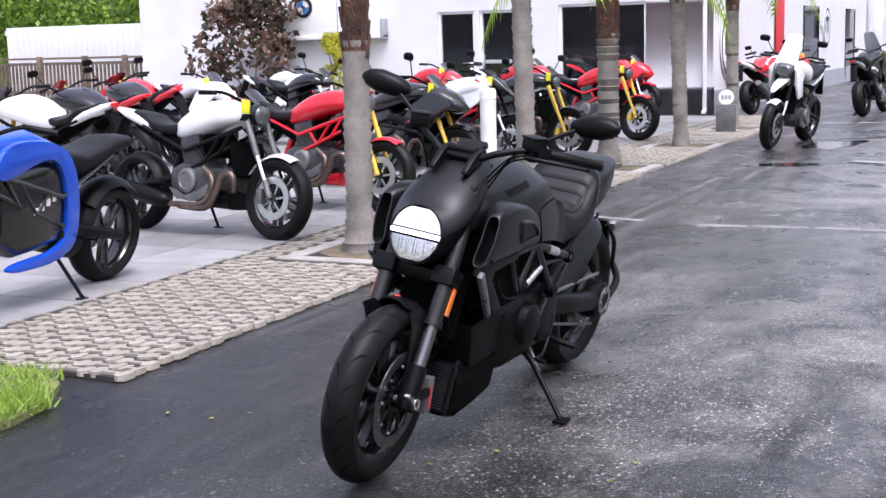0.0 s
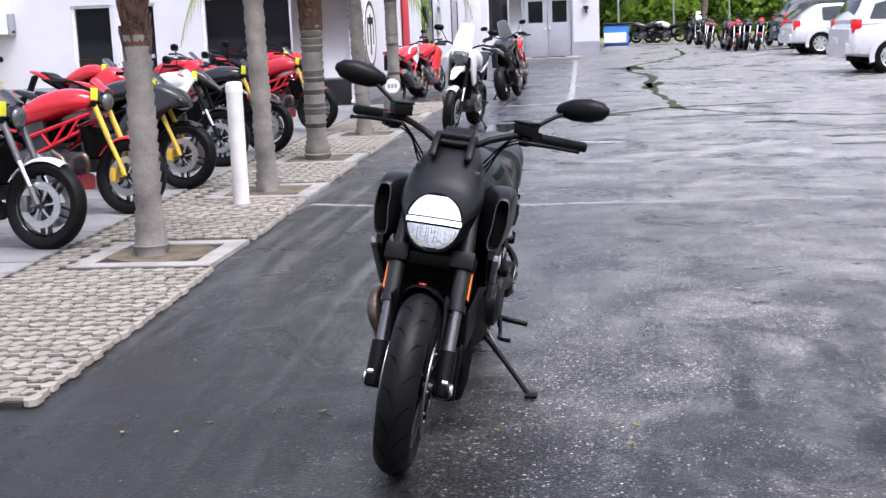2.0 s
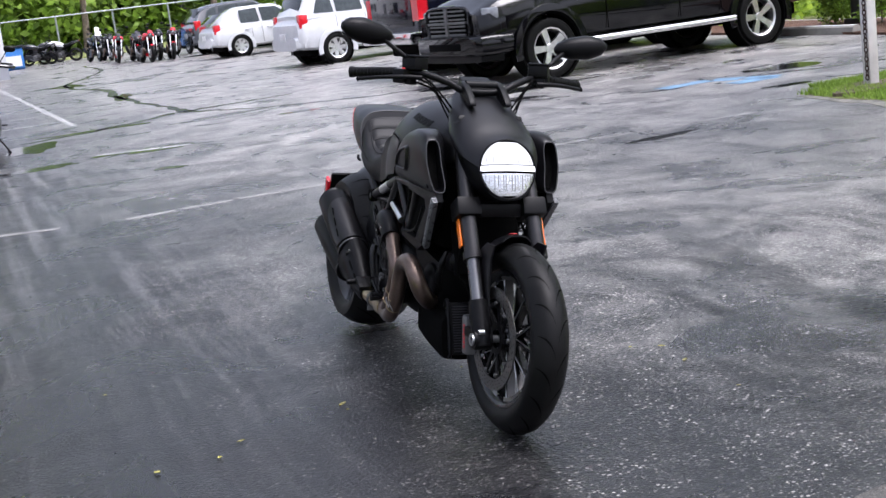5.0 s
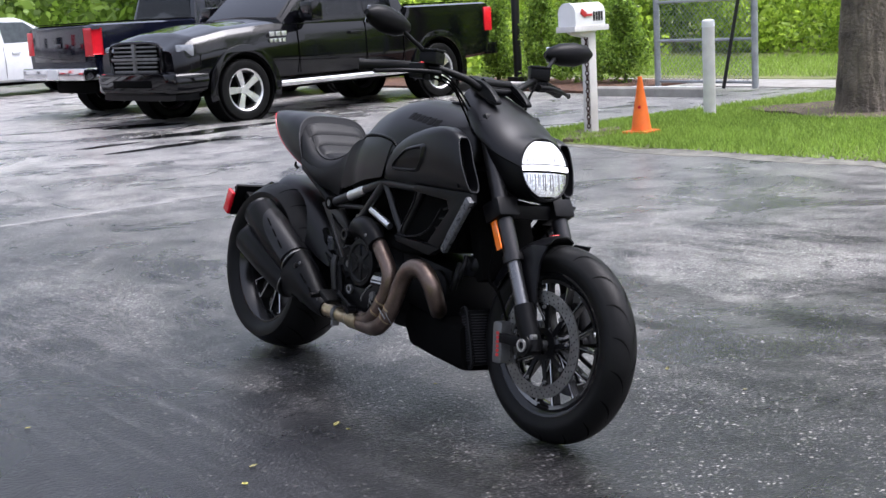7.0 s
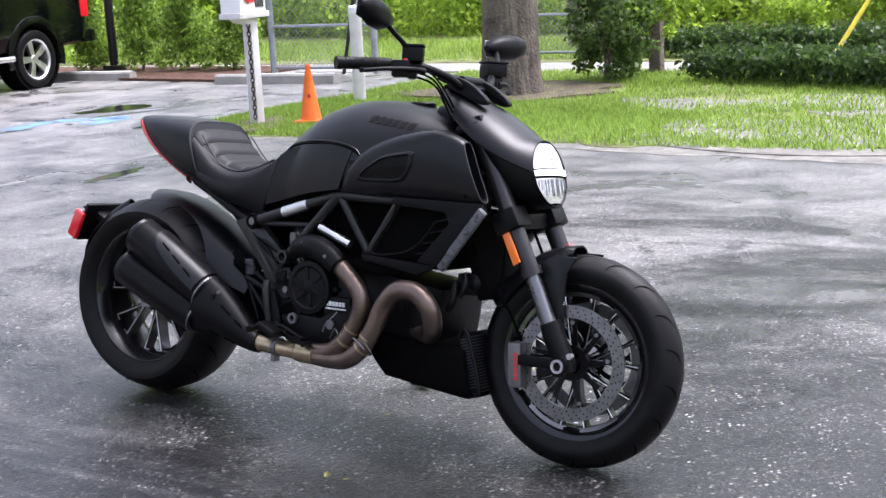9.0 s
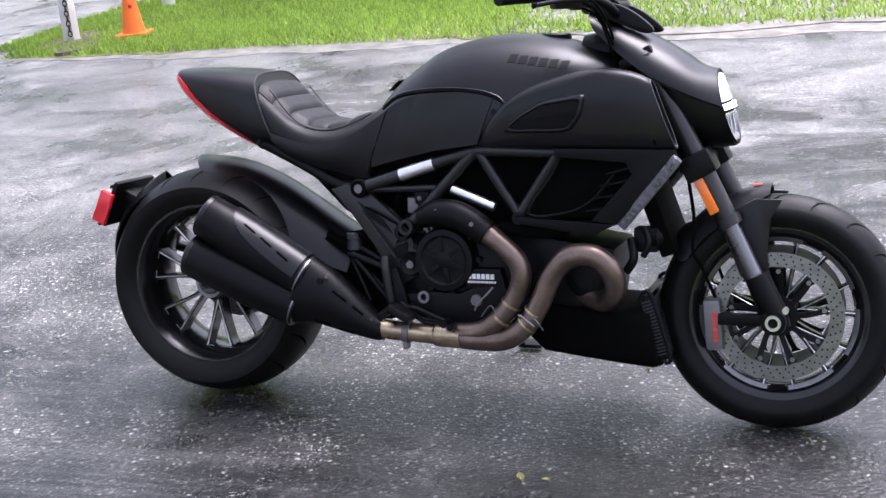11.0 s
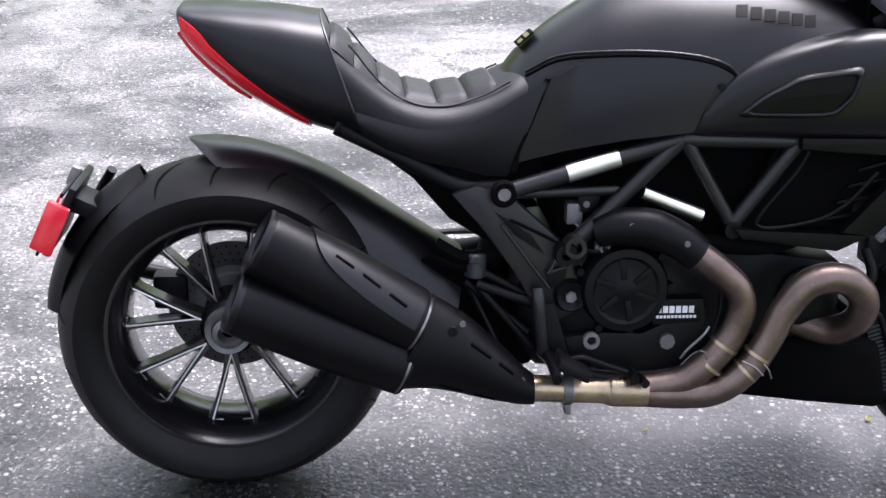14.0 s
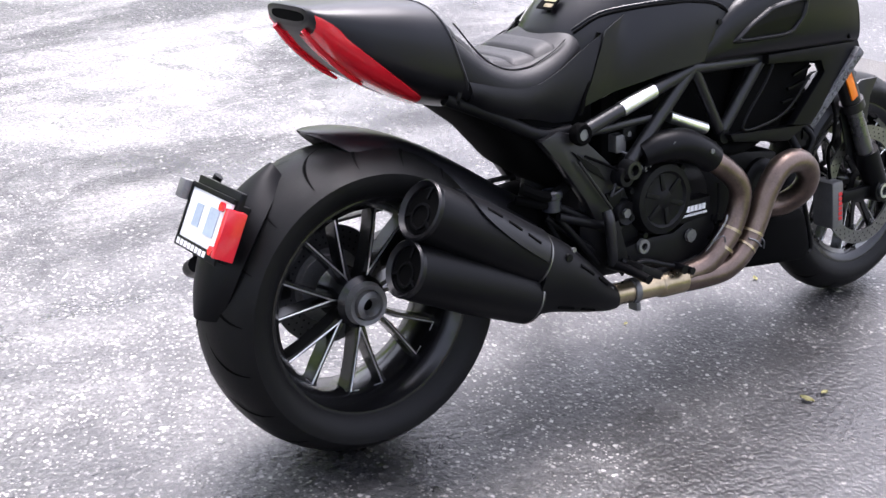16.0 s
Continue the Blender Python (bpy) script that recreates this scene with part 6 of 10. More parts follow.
tagged(part("concrete_apron", blob(1.10, 2.18, 0.80, 0.52, 0.05, 31, -0.05, 0.004, 60, 0.22), stuff("dull_concrete", (0.060, 0.057, 0.052), 0.7, vary=0.35, scale=5, fine=110, relief=0.8, depth=0.006)), "pale gritty concrete slab let into the asphalt", "concrete slab", kind="structure")

# ---- paving beside the lane ----
EDGE_X = -1.25
tagged(part("paving_bed", slab([(-9.5, 4.4), (EDGE_X - 0.06, 4.36), (-1.44, 7.8), (-1.54, 10.2), (-1.63, 14.0), (-1.68, 20.0), (-1.71, 22.8), (-9.5, 22.8)], -0.1, 0.021, plane="xy"), JOINT), "dark soil bed under the pavers", "paving", kind="structure")
tagged(part("forecourt", slab([(-24, 4.4), (-9.5, 4.4), (-9.5, 22.8), (-24, 22.8)], -0.1, 0.022, plane="xy"), PAVER), "grey paved forecourt", "paving", kind="structure")

# ---- building ----
WALL = stuff("white_render", (0.62, 0.62, 0.64), 0.7, vary=0.06, scale=1.5, fine=40, relief=0.35, depth=0.006)
SKIRT = stuff("grey_wall_base", (0.30, 0.31, 0.34), 0.7, vary=0.1, scale=2, fine=40, relief=0.3, depth=0.004)
FRAME = stuff("white_aluminium_frame", (0.72, 0.72, 0.74), 0.4, vary=0.06, relief=0)
GLASS = stuff("dark_shop_glass", (0.010, 0.011, 0.013), 0.04, vary=0.3, scale=1.2, relief=0, rvary=0.02)
DOOR_GREY = stuff("grey_door_paint", (0.34, 0.35, 0.38), 0.45, vary=0.06, relief=0.1)
SIGN_WHITE = stuff("white_sign_panel", (0.80, 0.80, 0.80), 0.4, vary=0.04, relief=0)
BLUE_INK = stuff("blue_sign_paint", (0.05, 0.22, 0.60), 0.4, vary=0.05, relief=0)
BLACK_INK = stuff("black_sign_paint", (0.01, 0.01, 0.012), 0.4, vary=0.05, relief=0)


def wall_with_holes(name, x0, x1, z0, z1, y0, y1, holes, mat, label):
    """A wall along x from y0 (front) to y1, with rectangular openings through it."""
    xs = sorted({x0, x1, *[h[0] for h in holes], *[h[1] for h in holes]})
    zs = sorted({z0, z1, *[h[2] for h in holes], *[h[3] for h in holes]})
    bits = []
    for a, b in zip(xs, xs[1:]):
        run = []
        for c, d in zip(zs, zs[1:]):
            cx, cz = (a + b) / 2, (c + d) / 2
            if not any(h[0] < cx < h[1] and h[2] < cz < h[3] for h in holes):
                bits.append(box(a, b, y0, y1, c, d))
    bm = joined(*bits)
    bmesh.ops.remove_doubles(bm, verts=bm.verts[:], dist=1e-4)
    return tagged(part(name, bm, mat, angle=20), label, "wall", kind="structure")


WY = 23.1
holes = [(-8.74, -7.96, 0.15, 1.98), (-7.86, -7.12, 0.03, 1.98), (-6.25, -4.57, 0.62, 2.04)]
wall_with_holes("wall_front", -15.9, -3.40, 0.42, 3.4, WY, WY + 0.22, [(a, b, max(c, 0.42), d) for a, b, c, d in holes], WALL, "white rendered shop front wall")
wall_with_holes("wall_base", -15.9, -3.38, 0.0, 0.42, WY - 0.02, WY + 0.22, [(a, b, -0.1, 0.5) for a, b, c, d in holes[:2]], SKIRT, "grey painted base of the shop wall")
tagged(part("wall_east", joined(box(-3.62, -3.40, WY + 0.22, 46.9, 0.42, 3.4)), WALL), "white rendered side wall of the shop", "wall", kind="structure")
tagged(part("wall_base_east", box(-3.62, -3.38, WY + 0.22, 46.9, 0.0, 0.42), SKIRT), "grey painted base of the side wall", "wall", kind="structure")
tagged(part("wall_west", box(-15.9, -15.68, WY + 0.22, 36.5, 0.0, 3.4), WALL), "white side wall of the shop", "wall", kind="structure")
tagged(part("ceiling", box(-16.0, -3.25, WY - 0.1, 46.9, 3.4, 3.6), WALL), "flat white roof slab of the shop", "roof", kind="structure")
tagged(part("shop_floor", box(-15.6, -3.64, WY + 0.23, 36.4, -0.02, 0.02), DARK), "dark floor inside the shop", "floor", kind="structure")
tagged(part("wall_back", box(-15.9, -3.64, 36.5, 36.7, 0.0, 3.4), SKIRT), "back wall of the shop", "wall", kind="structure")


def window(name, x0, x1, z0, z1, y, label, bars=1):
    w = tagged(part(name, joined(box(x0, x0 + 0.05, y, y + 0.12, z0, z1, 0.004), box(x1 - 0.05, x1, y, y + 0.12, z0, z1, 0.004), box(x0 + 0.05, x1 - 0.05, y, y + 0.12, z1 - 0.05, z1, 0.004), box(x0 + 0.05, x1 - 0.05, y, y + 0.12, z0, z0 + 0.05, 0.004)), FRAME), label, "window", kind="structure")
    n = bars
    for k in range(n):
        a, b = x0 + 0.05 + (x1 - x0 - 0.1) * k / n, x0 + 0.05 + (x1 - x0 - 0.1) * (k + 1) / n
        part("pane", box(a + 0.01, b - 0.01, y + 0.05, y + 0.06, z0 + 0.05, z1 - 0.05), GLASS, w, "dark glass pane")
        if k:
            part("mullion", box(a - 0.012, a + 0.012, y + 0.02, y + 0.09, z0 + 0.05, z1 - 0.05, 0.003), FRAME, w)
    return w


window("window_1", -8.74, -7.96, 0.15, 1.98, WY + 0.04, "narrow dark shop window in a white frame")
d = window("door_1", -7.86, -7.12, 0.03, 1.98, WY + 0.04, "white framed glass shop door, closed")
part("door_handle", joined(rod((-7.76, WY + 0.0, 0.90), (-7.76, WY + 0.0, 1.15), 0.015), rod((-7.76, WY + 0.0, 0.92), (-7.76, WY + 0.05, 0.92), 0.01), rod((-7.76, WY, 1.13), (-7.76, WY + 0.05, 1.13), 0.01)), ALU, d)
part("push_bar", box(-7.80, -7.20, WY + 0.02, WY + 0.05, 0.98, 1.05, 0.01), ALU, d)
window("window_2", -6.25, -4.57, 0.62, 2.04, WY + 0.04, "wide dark shop window", 2)
tagged(part("downpipe", joined(box(-3.52, -3.45, WY - 0.07, WY - 0.022, 0.05, 3.3, 0.01), box(-3.52, -3.45, WY - 0.16, WY - 0.06, 0.03, 0.09, 0.01)), FRAME), "white downpipe at the corner of the shop", "downpipe")
sign = thing("wall_sign", pose(-11.02, WY - 0.10, 2.0), "long white shop sign panel with a round blue emblem", "sign")
part("panel", joined(box(-1.15, 1.15, -0.09, 0.09, -0.42, 0.62, 0.02), box(-1.2, 1.2, -0.12, 0.09, -0.48, -0.40, 0.02)), SIGN_WHITE, sign)
part("panel_edge", joined(box(-1.16, -1.13, -0.10, 0.0, -0.4, 0.62), box(0.15, 0.17, -0.095, 0.0, -0.4, 0.62), box(1.13, 1.20, -0.13, 0.09, -0.50, -0.1, 0.02)), SKIRT, sign)
part("emblem_ring", lathe([(0.14, -0.115), (0.205, -0.115), (0.21, -0.09), (0.14, -0.09)], 36, center=(-0.62, 0, 0.17)), BLACK_INK, sign)
part("emblem", lathe([(0, -0.108), (0.14, -0.108), (0.14, -0.09), (0, -0.09)], 32, center=(-0.62, 0, 0.17), closed=False), SIGN_WHITE, sign)
part("emblem_quarter", joined(*[slab([(-0.62, 0.17)] + [(-0.62 + 0.135 * math.cos(g + q), 0.17 + 0.135 * math.sin(g + q)) for g in [math.pi / 2 * i / 8 for i in range(9)]], -0.113, -0.107) for q in (math.pi / 2, -math.pi / 2)]), BLUE_INK, sign)
# round emblem panels on the side wall
for y, r in ((24.4, 0.64), (35.2, 0.5)):
    s = thing("round_sign", pose(-3.38, y, 1.24 if y < 30 else 1.55), "round black and white emblem sign on the side wall", "sign")
    part("disc", lathe([(0, 0.02), (r, 0.02), (r, 0.0), (0, 0.0)], 40, "x", closed=False), SIGN_WHITE, s)
    part("ring", lathe([(r * 0.86, 0.024), (r * 0.98, 0.024), (r * 0.98, 0.02), (r * 0.86, 0.02)], 40, "x"), BLACK_INK, s)
    part("figure", joined(box(0.02, 0.025, -r * 0.1, r * 0.1, -r * 0.6, r * 0.6), box(0.02, 0.025, -r * 0.5, r * 0.5, r * 0.3, r * 0.5), box(0.02, 0.025, -r * 0.55, -r * 0.40, -r * 0.3, r * 0.3), box(0.02, 0.025, r * 0.40, r * 0.55, -r * 0.3, r * 0.3)), BLACK_INK, s)
for y0, y1, z0, z1 in ((32.0, 34.1, 0.1, 2.05), (38.5, 40.2, 0.1, 2.05)):
    tagged(part("window_3", joined(box(-3.41, -3.37, y0, y0 + 0.06, z0, z1), box(-3.41, -3.37, y1 - 0.06, y1, z0, z1), box(-3.41, -3.37, y0, y1, z1 - 0.06, z1), box(-3.405, -3.385, y0 + 0.06, y1 - 0.06, z0, z1 - 0.06)), GLASS), "dark glazed door in the side wall", "window", kind="structure")
tagged(part("banner", joined(box(-3.36, -3.33, 28.6, 29.4, 0.75, 2.3, 0.004)), stuff("red_banner", (0.55, 0.03, 0.04), 0.5, vary=0.1)), "red vertical banner on the side wall", "banner")
tagged(part("porch_post", joined(box(-3.2, -2.9, 42.6, 42.9, 0.0, 3.0, 0.02), box(-3.25, -2.85, 42.55, 42.95, 0.0, 0.35, 0.02)), WALL), "square white porch post", "post")

# far block with grey double doors
FY = 47.0
wall_with_holes("wall_far", -3.62, 0.96, 0.42, 3.6, FY, FY + 0.22, [(-3.04, -2.25, 0.75, 2.25), (-1.74, -0.02, 0.42, 2.16)], WALL, "white rendered wall with grey double doors")
wall_with_holes("wall_far_base", -3.62, 0.98, 0.0, 0.42, FY - 0.02, FY + 0.22, [(-1.74, -0.02, -0.1, 0.5)], SKIRT, "grey painted wall base")
tagged(part("wall_far_side", box(0.74, 0.96, FY + 0.22, FY + 8, 0, 3.6), WALL), "white side wall of the far block", "wall", kind="structure")
tagged(part("ceiling_far", box(-3.8, 1.1, FY - 0.1, FY + 8, 3.6, 3.75), WALL), "flat roof of the far block", "roof", kind="structure")
window("window_4", -3.04, -2.25, 0.75, 2.25, FY + 0.04, "dark window in the far wall")
for k in range(2):
    x0 = -1.74 + 0.86 * k
    leaf = tagged(part("door_2", joined(box(x0 + 0.01, x0 + 0.85, FY + 0.06, FY + 0.11, 0.01, 1.22, 0.006), box(x0 + 0.01, x0 + 0.17, FY + 0.06, FY + 0.11, 1.22, 2.14), box(x0 + 0.69, x0 + 0.85, FY + 0.06, FY + 0.11, 1.22, 2.14), box(x0 + 0.17, x0 + 0.69, FY + 0.06, FY + 0.11, 1.98, 2.14)), DOOR_GREY), "grey steel door leaf with a dark window, closed", "door", kind="structure")
    part("pane", box(x0 + 0.17, x0 + 0.69, FY + 0.075, FY + 0.09, 1.22, 1.98), GLASS, leaf)
    part("door_handle", box(x0 + (0.74 if k == 0 else 0.06), x0 + (0.80 if k == 0 else 0.12), FY + 0.01, FY + 0.06, 0.98, 1.04, 0.008), ALU, leaf)
tagged(part("door_frame", joined(box(-1.80, -1.74, FY - 0.01, FY + 0.14, 0, 2.22), box(-0.02, 0.04, FY - 0.01, FY + 0.14, 0, 2.22), box(-1.74, -0.02, FY - 0.01, FY + 0.14, 2.16, 2.22)), DOOR_GREY), "grey steel door frame", "door frame", kind="structure")
tagged(part("doormat", box(-1.45, -0.25, FY - 0.95, FY - 0.15, 0.0, 0.02, 0.005), PITCH), "black doormat before the double doors", "doormat")
tagged(part("door_step", box(-2.0, 0.2, FY - 1.6, FY - 0.02, -0.02, 0.012, 0.004), CONCRETE), "pale concrete threshold slab before the double doors", "slab", kind="structure")
tagged(part("alarm_box", joined(box(0.44, 0.56, FY - 0.10, FY, 2.02, 2.16, 0.01)), RED_INK), "small red alarm box on the wall", "alarm")
tagged(part("wall_lamp", joined(box(0.40, 0.58, FY - 0.14, FY, 1.64, 1.76, 0.01), box(0.46, 0.54, FY - 0.10, FY - 0.02, 1.5, 1.64, 0.01)), BLACK_INK), "small black wall lamp", "lamp")
skip = thing("skip", pose(1.15, 60.0, 0.0), "blue steel rubbish skip with a white panel", "skip")
part("body", loft([oval((0.0, 0, 0.55), 0.7, 0.4, 0.552, 8), oval((1.1, 0, 0.55), 0.7, 0.4, 0.552, 8)]), BLUE_INK, skip)
part("panel", box(0.0, 1.0, -0.73, -0.70, 0.15, 0.6), SIGN_WHITE, skip)
part("lid", box(-0.05, 1.15, -0.75, 0.75, 0.95, 1.02, 0.02), BLACK_INK, skip)

# fence and deck at the far end of the forecourt
FENCE = stuff("white_vinyl", (0.64, 0.64, 0.65), 0.5, vary=0.06, relief=0)
DECKWOOD = stuff("weathered_brown_timber", (0.14, 0.105, 0.075), 0.75, vary=0.4, scale=5, fine=60, relief=0.6, depth=0.005)
vf = thing("vinyl_fence", pose(-2.45, 27.6, 0), "white vinyl board fence behind the deck", "fence")
for k in range(26):
    x = -21.6 + 0.2 * k + 0.0
    part("board", box(x, x + 0.192, -0.02, 0.02, 0.0, 2.10, 0.004), FENCE, vf)
part("rail", joined(box(-21.7, -16.4, 0.02, 0.06, 0.3, 0.42), box(-21.7, -16.4, 0.02, 0.06, 1.9, 2.02)), FENCE, vf)
deck = thing("deck", pose(-2.05, 26.8, 0) @ Matrix.Scale(0.90, 4, (0, 0, 1)), "weathered brown timber deck with railing", "deck")
part("platform", box(-21.5, -15.9, -0.2, 0.6, 0.0, 0.25, 0.01), DECKWOOD, deck)
part("handrail", joined(box(-21.5, -15.8, -0.32, -0.18, 1.36, 1.42, 0.01), box(-21.5, -15.8, -0.28, -0.22, 0.38, 0.46, 0.005), box(-21.5, -15.8, -0.28, -0.22, 1.20, 1.28, 0.005)), DECKWOOD, deck)
for k in range(44):
    x = -21.4 + 0.128 * k
    part("baluster", box(x, x + 0.045, -0.29, -0.24, 0.30, 1.26), DECKWOOD, deck)
for x in (-21.4, -19.9, -18.4, -17.1, -15.9):
    part("post", box(x - 0.06, x + 0.06, -0.36, -0.24, 0.0, 1.45, 0.01), DECKWOOD, deck)


# ---- the other motorcycles ----
PAINT = {}


def paint(name, color, rough=0.22, coat=0.6, spec=0.5):
    if name not in PAINT:
        PAINT[name] = stuff(name, color, rough, vary=0.06, relief=0, coat=coat, rvary=0.05, spec=spec)
    return PAINT[name]


RED_P = paint("gloss_red_paint", (0.62, 0.010, 0.022))
WHITE_P = paint("gloss_white_paint", (0.86, 0.86, 0.87))
BLACK_P = paint("gloss_black_paint", (0.005, 0.005, 0.006))
BLUE_P = paint("gloss_blue_paint", (0.008, 0.065, 0.48))
GREY_P = paint("grey_paint", (0.22, 0.23, 0.25))
GOLD_P = paint("gold_fork_metal", (0.65, 0.42, 0.04), 0.3, 0.2)
TAG_Y = paint("yellow_tag", (0.85, 0.80, 0.03), 0.5, 0.0)
SMOKE = paint("smoked_screen", (0.03, 0.03, 0.035), 0.08, 0.3)
CLEAR = paint("clear_screen", (0.55, 0.57, 0.6), 0.1, 0.3)
LAMP_OFF = stuff("unlit_lamp_glass", (0.17, 0.175, 0.185), 0.12, metal=0.6, vary=0.15, fine=60, relief=0.4, depth=0.004)
SHARED = {}


def shared(key, make):
    """Meshes of alike parts, made once."""
    if key not in SHARED:
        SHARED[key] = make()
    return SHARED[key]


def put(name, key, build, mat, parent, label="", at=None):
    me = shared((key, mat.name), lambda: finish(build(), mat, name))
    ob = new(name, me)
    ob.parent = parent
    if at is not None:
        ob.matrix_basis = at
    return tagged(ob, label)


def rounded(pts, times=2):
    """Cuts the corners of a closed outline."""
    for _ in range(times):
        pts = [q for a, b in zip(pts, pts[1:] + pts[:1]) for q in ((a[0] * 0.75 + b[0] * 0.25, a[1] * 0.75 + b[1] * 0.25), (a[0] * 0.25 + b[0] * 0.75, a[1] * 0.25 + b[1] * 0.75))]
    return pts


DISC_BRIGHT = stuff("bright_disc_steel", (0.55, 0.55, 0.54), 0.35, metal=0.9, vary=0.15, scale=30, fine=300, relief=0.1, depth=0.0004)
ENGINE_GREY = stuff("dull_grey_engine_casting", (0.055, 0.055, 0.057), 0.45, metal=0.4, vary=0.3, scale=14, fine=150, relief=0.4, depth=0.002)


def moto_wheel(parent, name, at, width, rim_mat, disc=True):
    tall = 0.305
    w = put(name, "rim%d" % int(width * 1000), lambda: lathe([(0.222, -width * 0.36), (0.226, -width * 0.34), (0.205, -width * 0.2), (0.205, width * 0.2), (0.226, width * 0.34), (0.222, width * 0.36), (0.200, width * 0.2), (0.200, -width * 0.2)], 40), rim_mat, parent, at=at)
    put("hub", "hub", lambda: lathe([(0, -0.05), (0.035, -0.05), (0.035, 0.05), (0, 0.05)], 20, closed=False), rim_mat, w)
    for k in range(10):
        put("spoke", "spoke%d" % (k % 2), lambda: spoke_mesh(0, 0.18 if k % 2 else -0.18, 0.03, 0.203, -0.018, -0.018, 0.010, 0.007, 0.036), rim_mat, w, at=Matrix.Rotation(-2 * math.pi * k / 10, 4, "Y"))
    put("tyre", "tyre%d" % int(width * 1000), lambda: tyre_mesh(tall, width, 0.220, width * 0.30, 44), RUBBER, w)
    if disc:
        for y in (-0.068, 0.068):
            put("brake_disc", "disc%d" % int(y * 1000), lambda: joined(lathe([(0.105, y - 0.003), (0.155, y - 0.003), (0.155, y + 0.003), (0.105, y + 0.003)], 36), *[spoke_mesh(k * 1.047, k * 1.047 + 0.15, 0.03, 0.11, y, y, 0.008, 0.006, 0.004) for k in range(6)]), DISC_BRIGHT, w)
    return w


def moto(m, label, body=RED_P, tailc=None, fork=ALU, frame=DARK, style="naked", rim=None, tag=True, seat_y=0.0, extra="", stand=True):
    """A parked motorcycle: wheels, fork, tank, seat, tail, engine, frame, bars, lamp."""
    tailc = tailc or body
    rim = rim or BLACK_P
    b = thing("motorcycle", m @ Matrix.Rotation(radians(-8), 4, "X"), label, "motorcycle", "parked motorcycles")
    T = Matrix.Translation
    moto_wheel(b, "rear_wheel", T((0, 0, 0.305)), 0.18, rim, False)
    moto_wheel(b, "front_wheel", T((1.44, 0, 0.305)), 0.12, rim)
    adv = style == "adv"
    up = 0.10 if adv else 0.0
    for s in (-1, 1):
        put("fork_foot", "ff%d" % s, lambda: rod((1.44, s * 0.10, 0.305), (1.385, s * 0.10, 0.43), 0.021, 12), fork, b)
        put("fork_leg", "fl%d%d" % (s, adv), lambda: rod((1.30, s * 0.10, 0.60), (1.17, s * 0.10, 0.88 + up), 0.023, 12), fork, b)
        put("stanchion", "st%d" % s, lambda: rod((1.39, s * 0.10, 0.42), (1.29, s * 0.10, 0.62), 0.019, 12), CHROME if fork is not GOLD_P else GOLD_P, b)
        put("caliper", "cal%d" % s, lambda: box(1.31, 1.36, s * 0.075 - 0.03, s * 0.075 + 0.03, 0.26, 0.37, 0.01), GOLD_P if fork is GOLD_P else GREYCAST, b)
        put("frame_tube", "fr1%d" % s, lambda: joined(rod((1.15, s * 0.12, 0.80), (0.62, s * 0.16, 0.62), 0.017, 8), rod((1.10, s * 0.12, 0.68), (0.60, s * 0.16, 0.45), 0.015, 8), rod((0.95, s * 0.14, 0.73), (0.82, s * 0.15, 0.54), 0.012, 8), rod((0.82, s * 0.15, 0.54), (0.72, s * 0.15, 0.66), 0.012, 8), rod((1.06, s * 0.13, 0.77), (0.95, s * 0.14, 0.60), 0.012, 8), rod((0.62, s * 0.16, 0.62), (0.10, s * 0.11, 0.80), 0.013, 8)), frame, b)
        put("grip", "gr%d%d" % (s, adv), lambda: rod((1.02, s * 0.26, 1.04 + up), (0.97, s * 0.38, 1.03 + up), 0.017, 10), RUBBER, b)
        if style in ("adv", "motard") or body is BLACK_P:
            put("mirror", "mi%d%d" % (s, adv), lambda: joined(rod((1.05, s * 0.24, 1.05 + up), (1.08, s * 0.33, 1.20 + up), 0.006, 8), moved(loft([oval((-0.012, 0, 0), 0.062, 0.034, 0.034, 3), oval((0.012, 0, 0), 0.066, 0.038, 0.038, 3), oval((0.03, 0, 0), 0.04, 0.02, 0.02, 3)]), T((1.08, s * 0.36, 1.22 + up)))), SATIN, b)
    put("handlebar", "hb%d" % adv, lambda: tube([(0.97, -0.38, 1.03 + up), (1.04, -0.22, 1.045 + up), (1.12, -0.08, 0.99 + up), (1.12, 0.08, 0.99 + up), (1.04, 0.22, 1.045 + up), (0.97, 0.38, 1.03 + up)], 0.012, 4, 8), SATIN, b)
    put("yoke", "yoke", lambda: box(1.10, 1.20, -0.13, 0.13, 0.85, 0.90, 0.01), SATIN, b)
    put("front_mudguard", "mg" + style, lambda: shell([[Vector((1.44 + (0.325 - 0.03 * abs(j / 5) ** 2) * math.cos(radians(a)), 0.065 * j / 5, 0.305 + (0.325 - 0.03 * abs(j / 5) ** 2) * math.sin(radians(a)))) for j in range(-5, 6)] for a in range(60, 156, 8)], 0.004), tailc if style in ("naked", "sport") else (WHITE_P if adv else BLACK_P), b)
    if style == "electric":
        put("battery_case", "ebat", lambda: joined(loft([oval((0.52, 0, 0.58), 0.13, 0.20, 0.22, 5), oval((0.62, 0, 0.58), 0.15, 0.27, 0.25, 5), oval((0.95, 0, 0.56), 0.15, 0.25, 0.25, 5), oval((1.06, 0, 0.60), 0.12, 0.2, 0.2, 5)])), BLACK_P, b)
        put("motor", "emot", lambda: joined(lathe([(0, -0.16), (0.09, -0.16), (0.11, -0.13), (0.11, 0.13), (0.09, 0.16), (0, 0.16)], 28, center=(0.50, 0, 0.36), closed=False)), DARK, b)
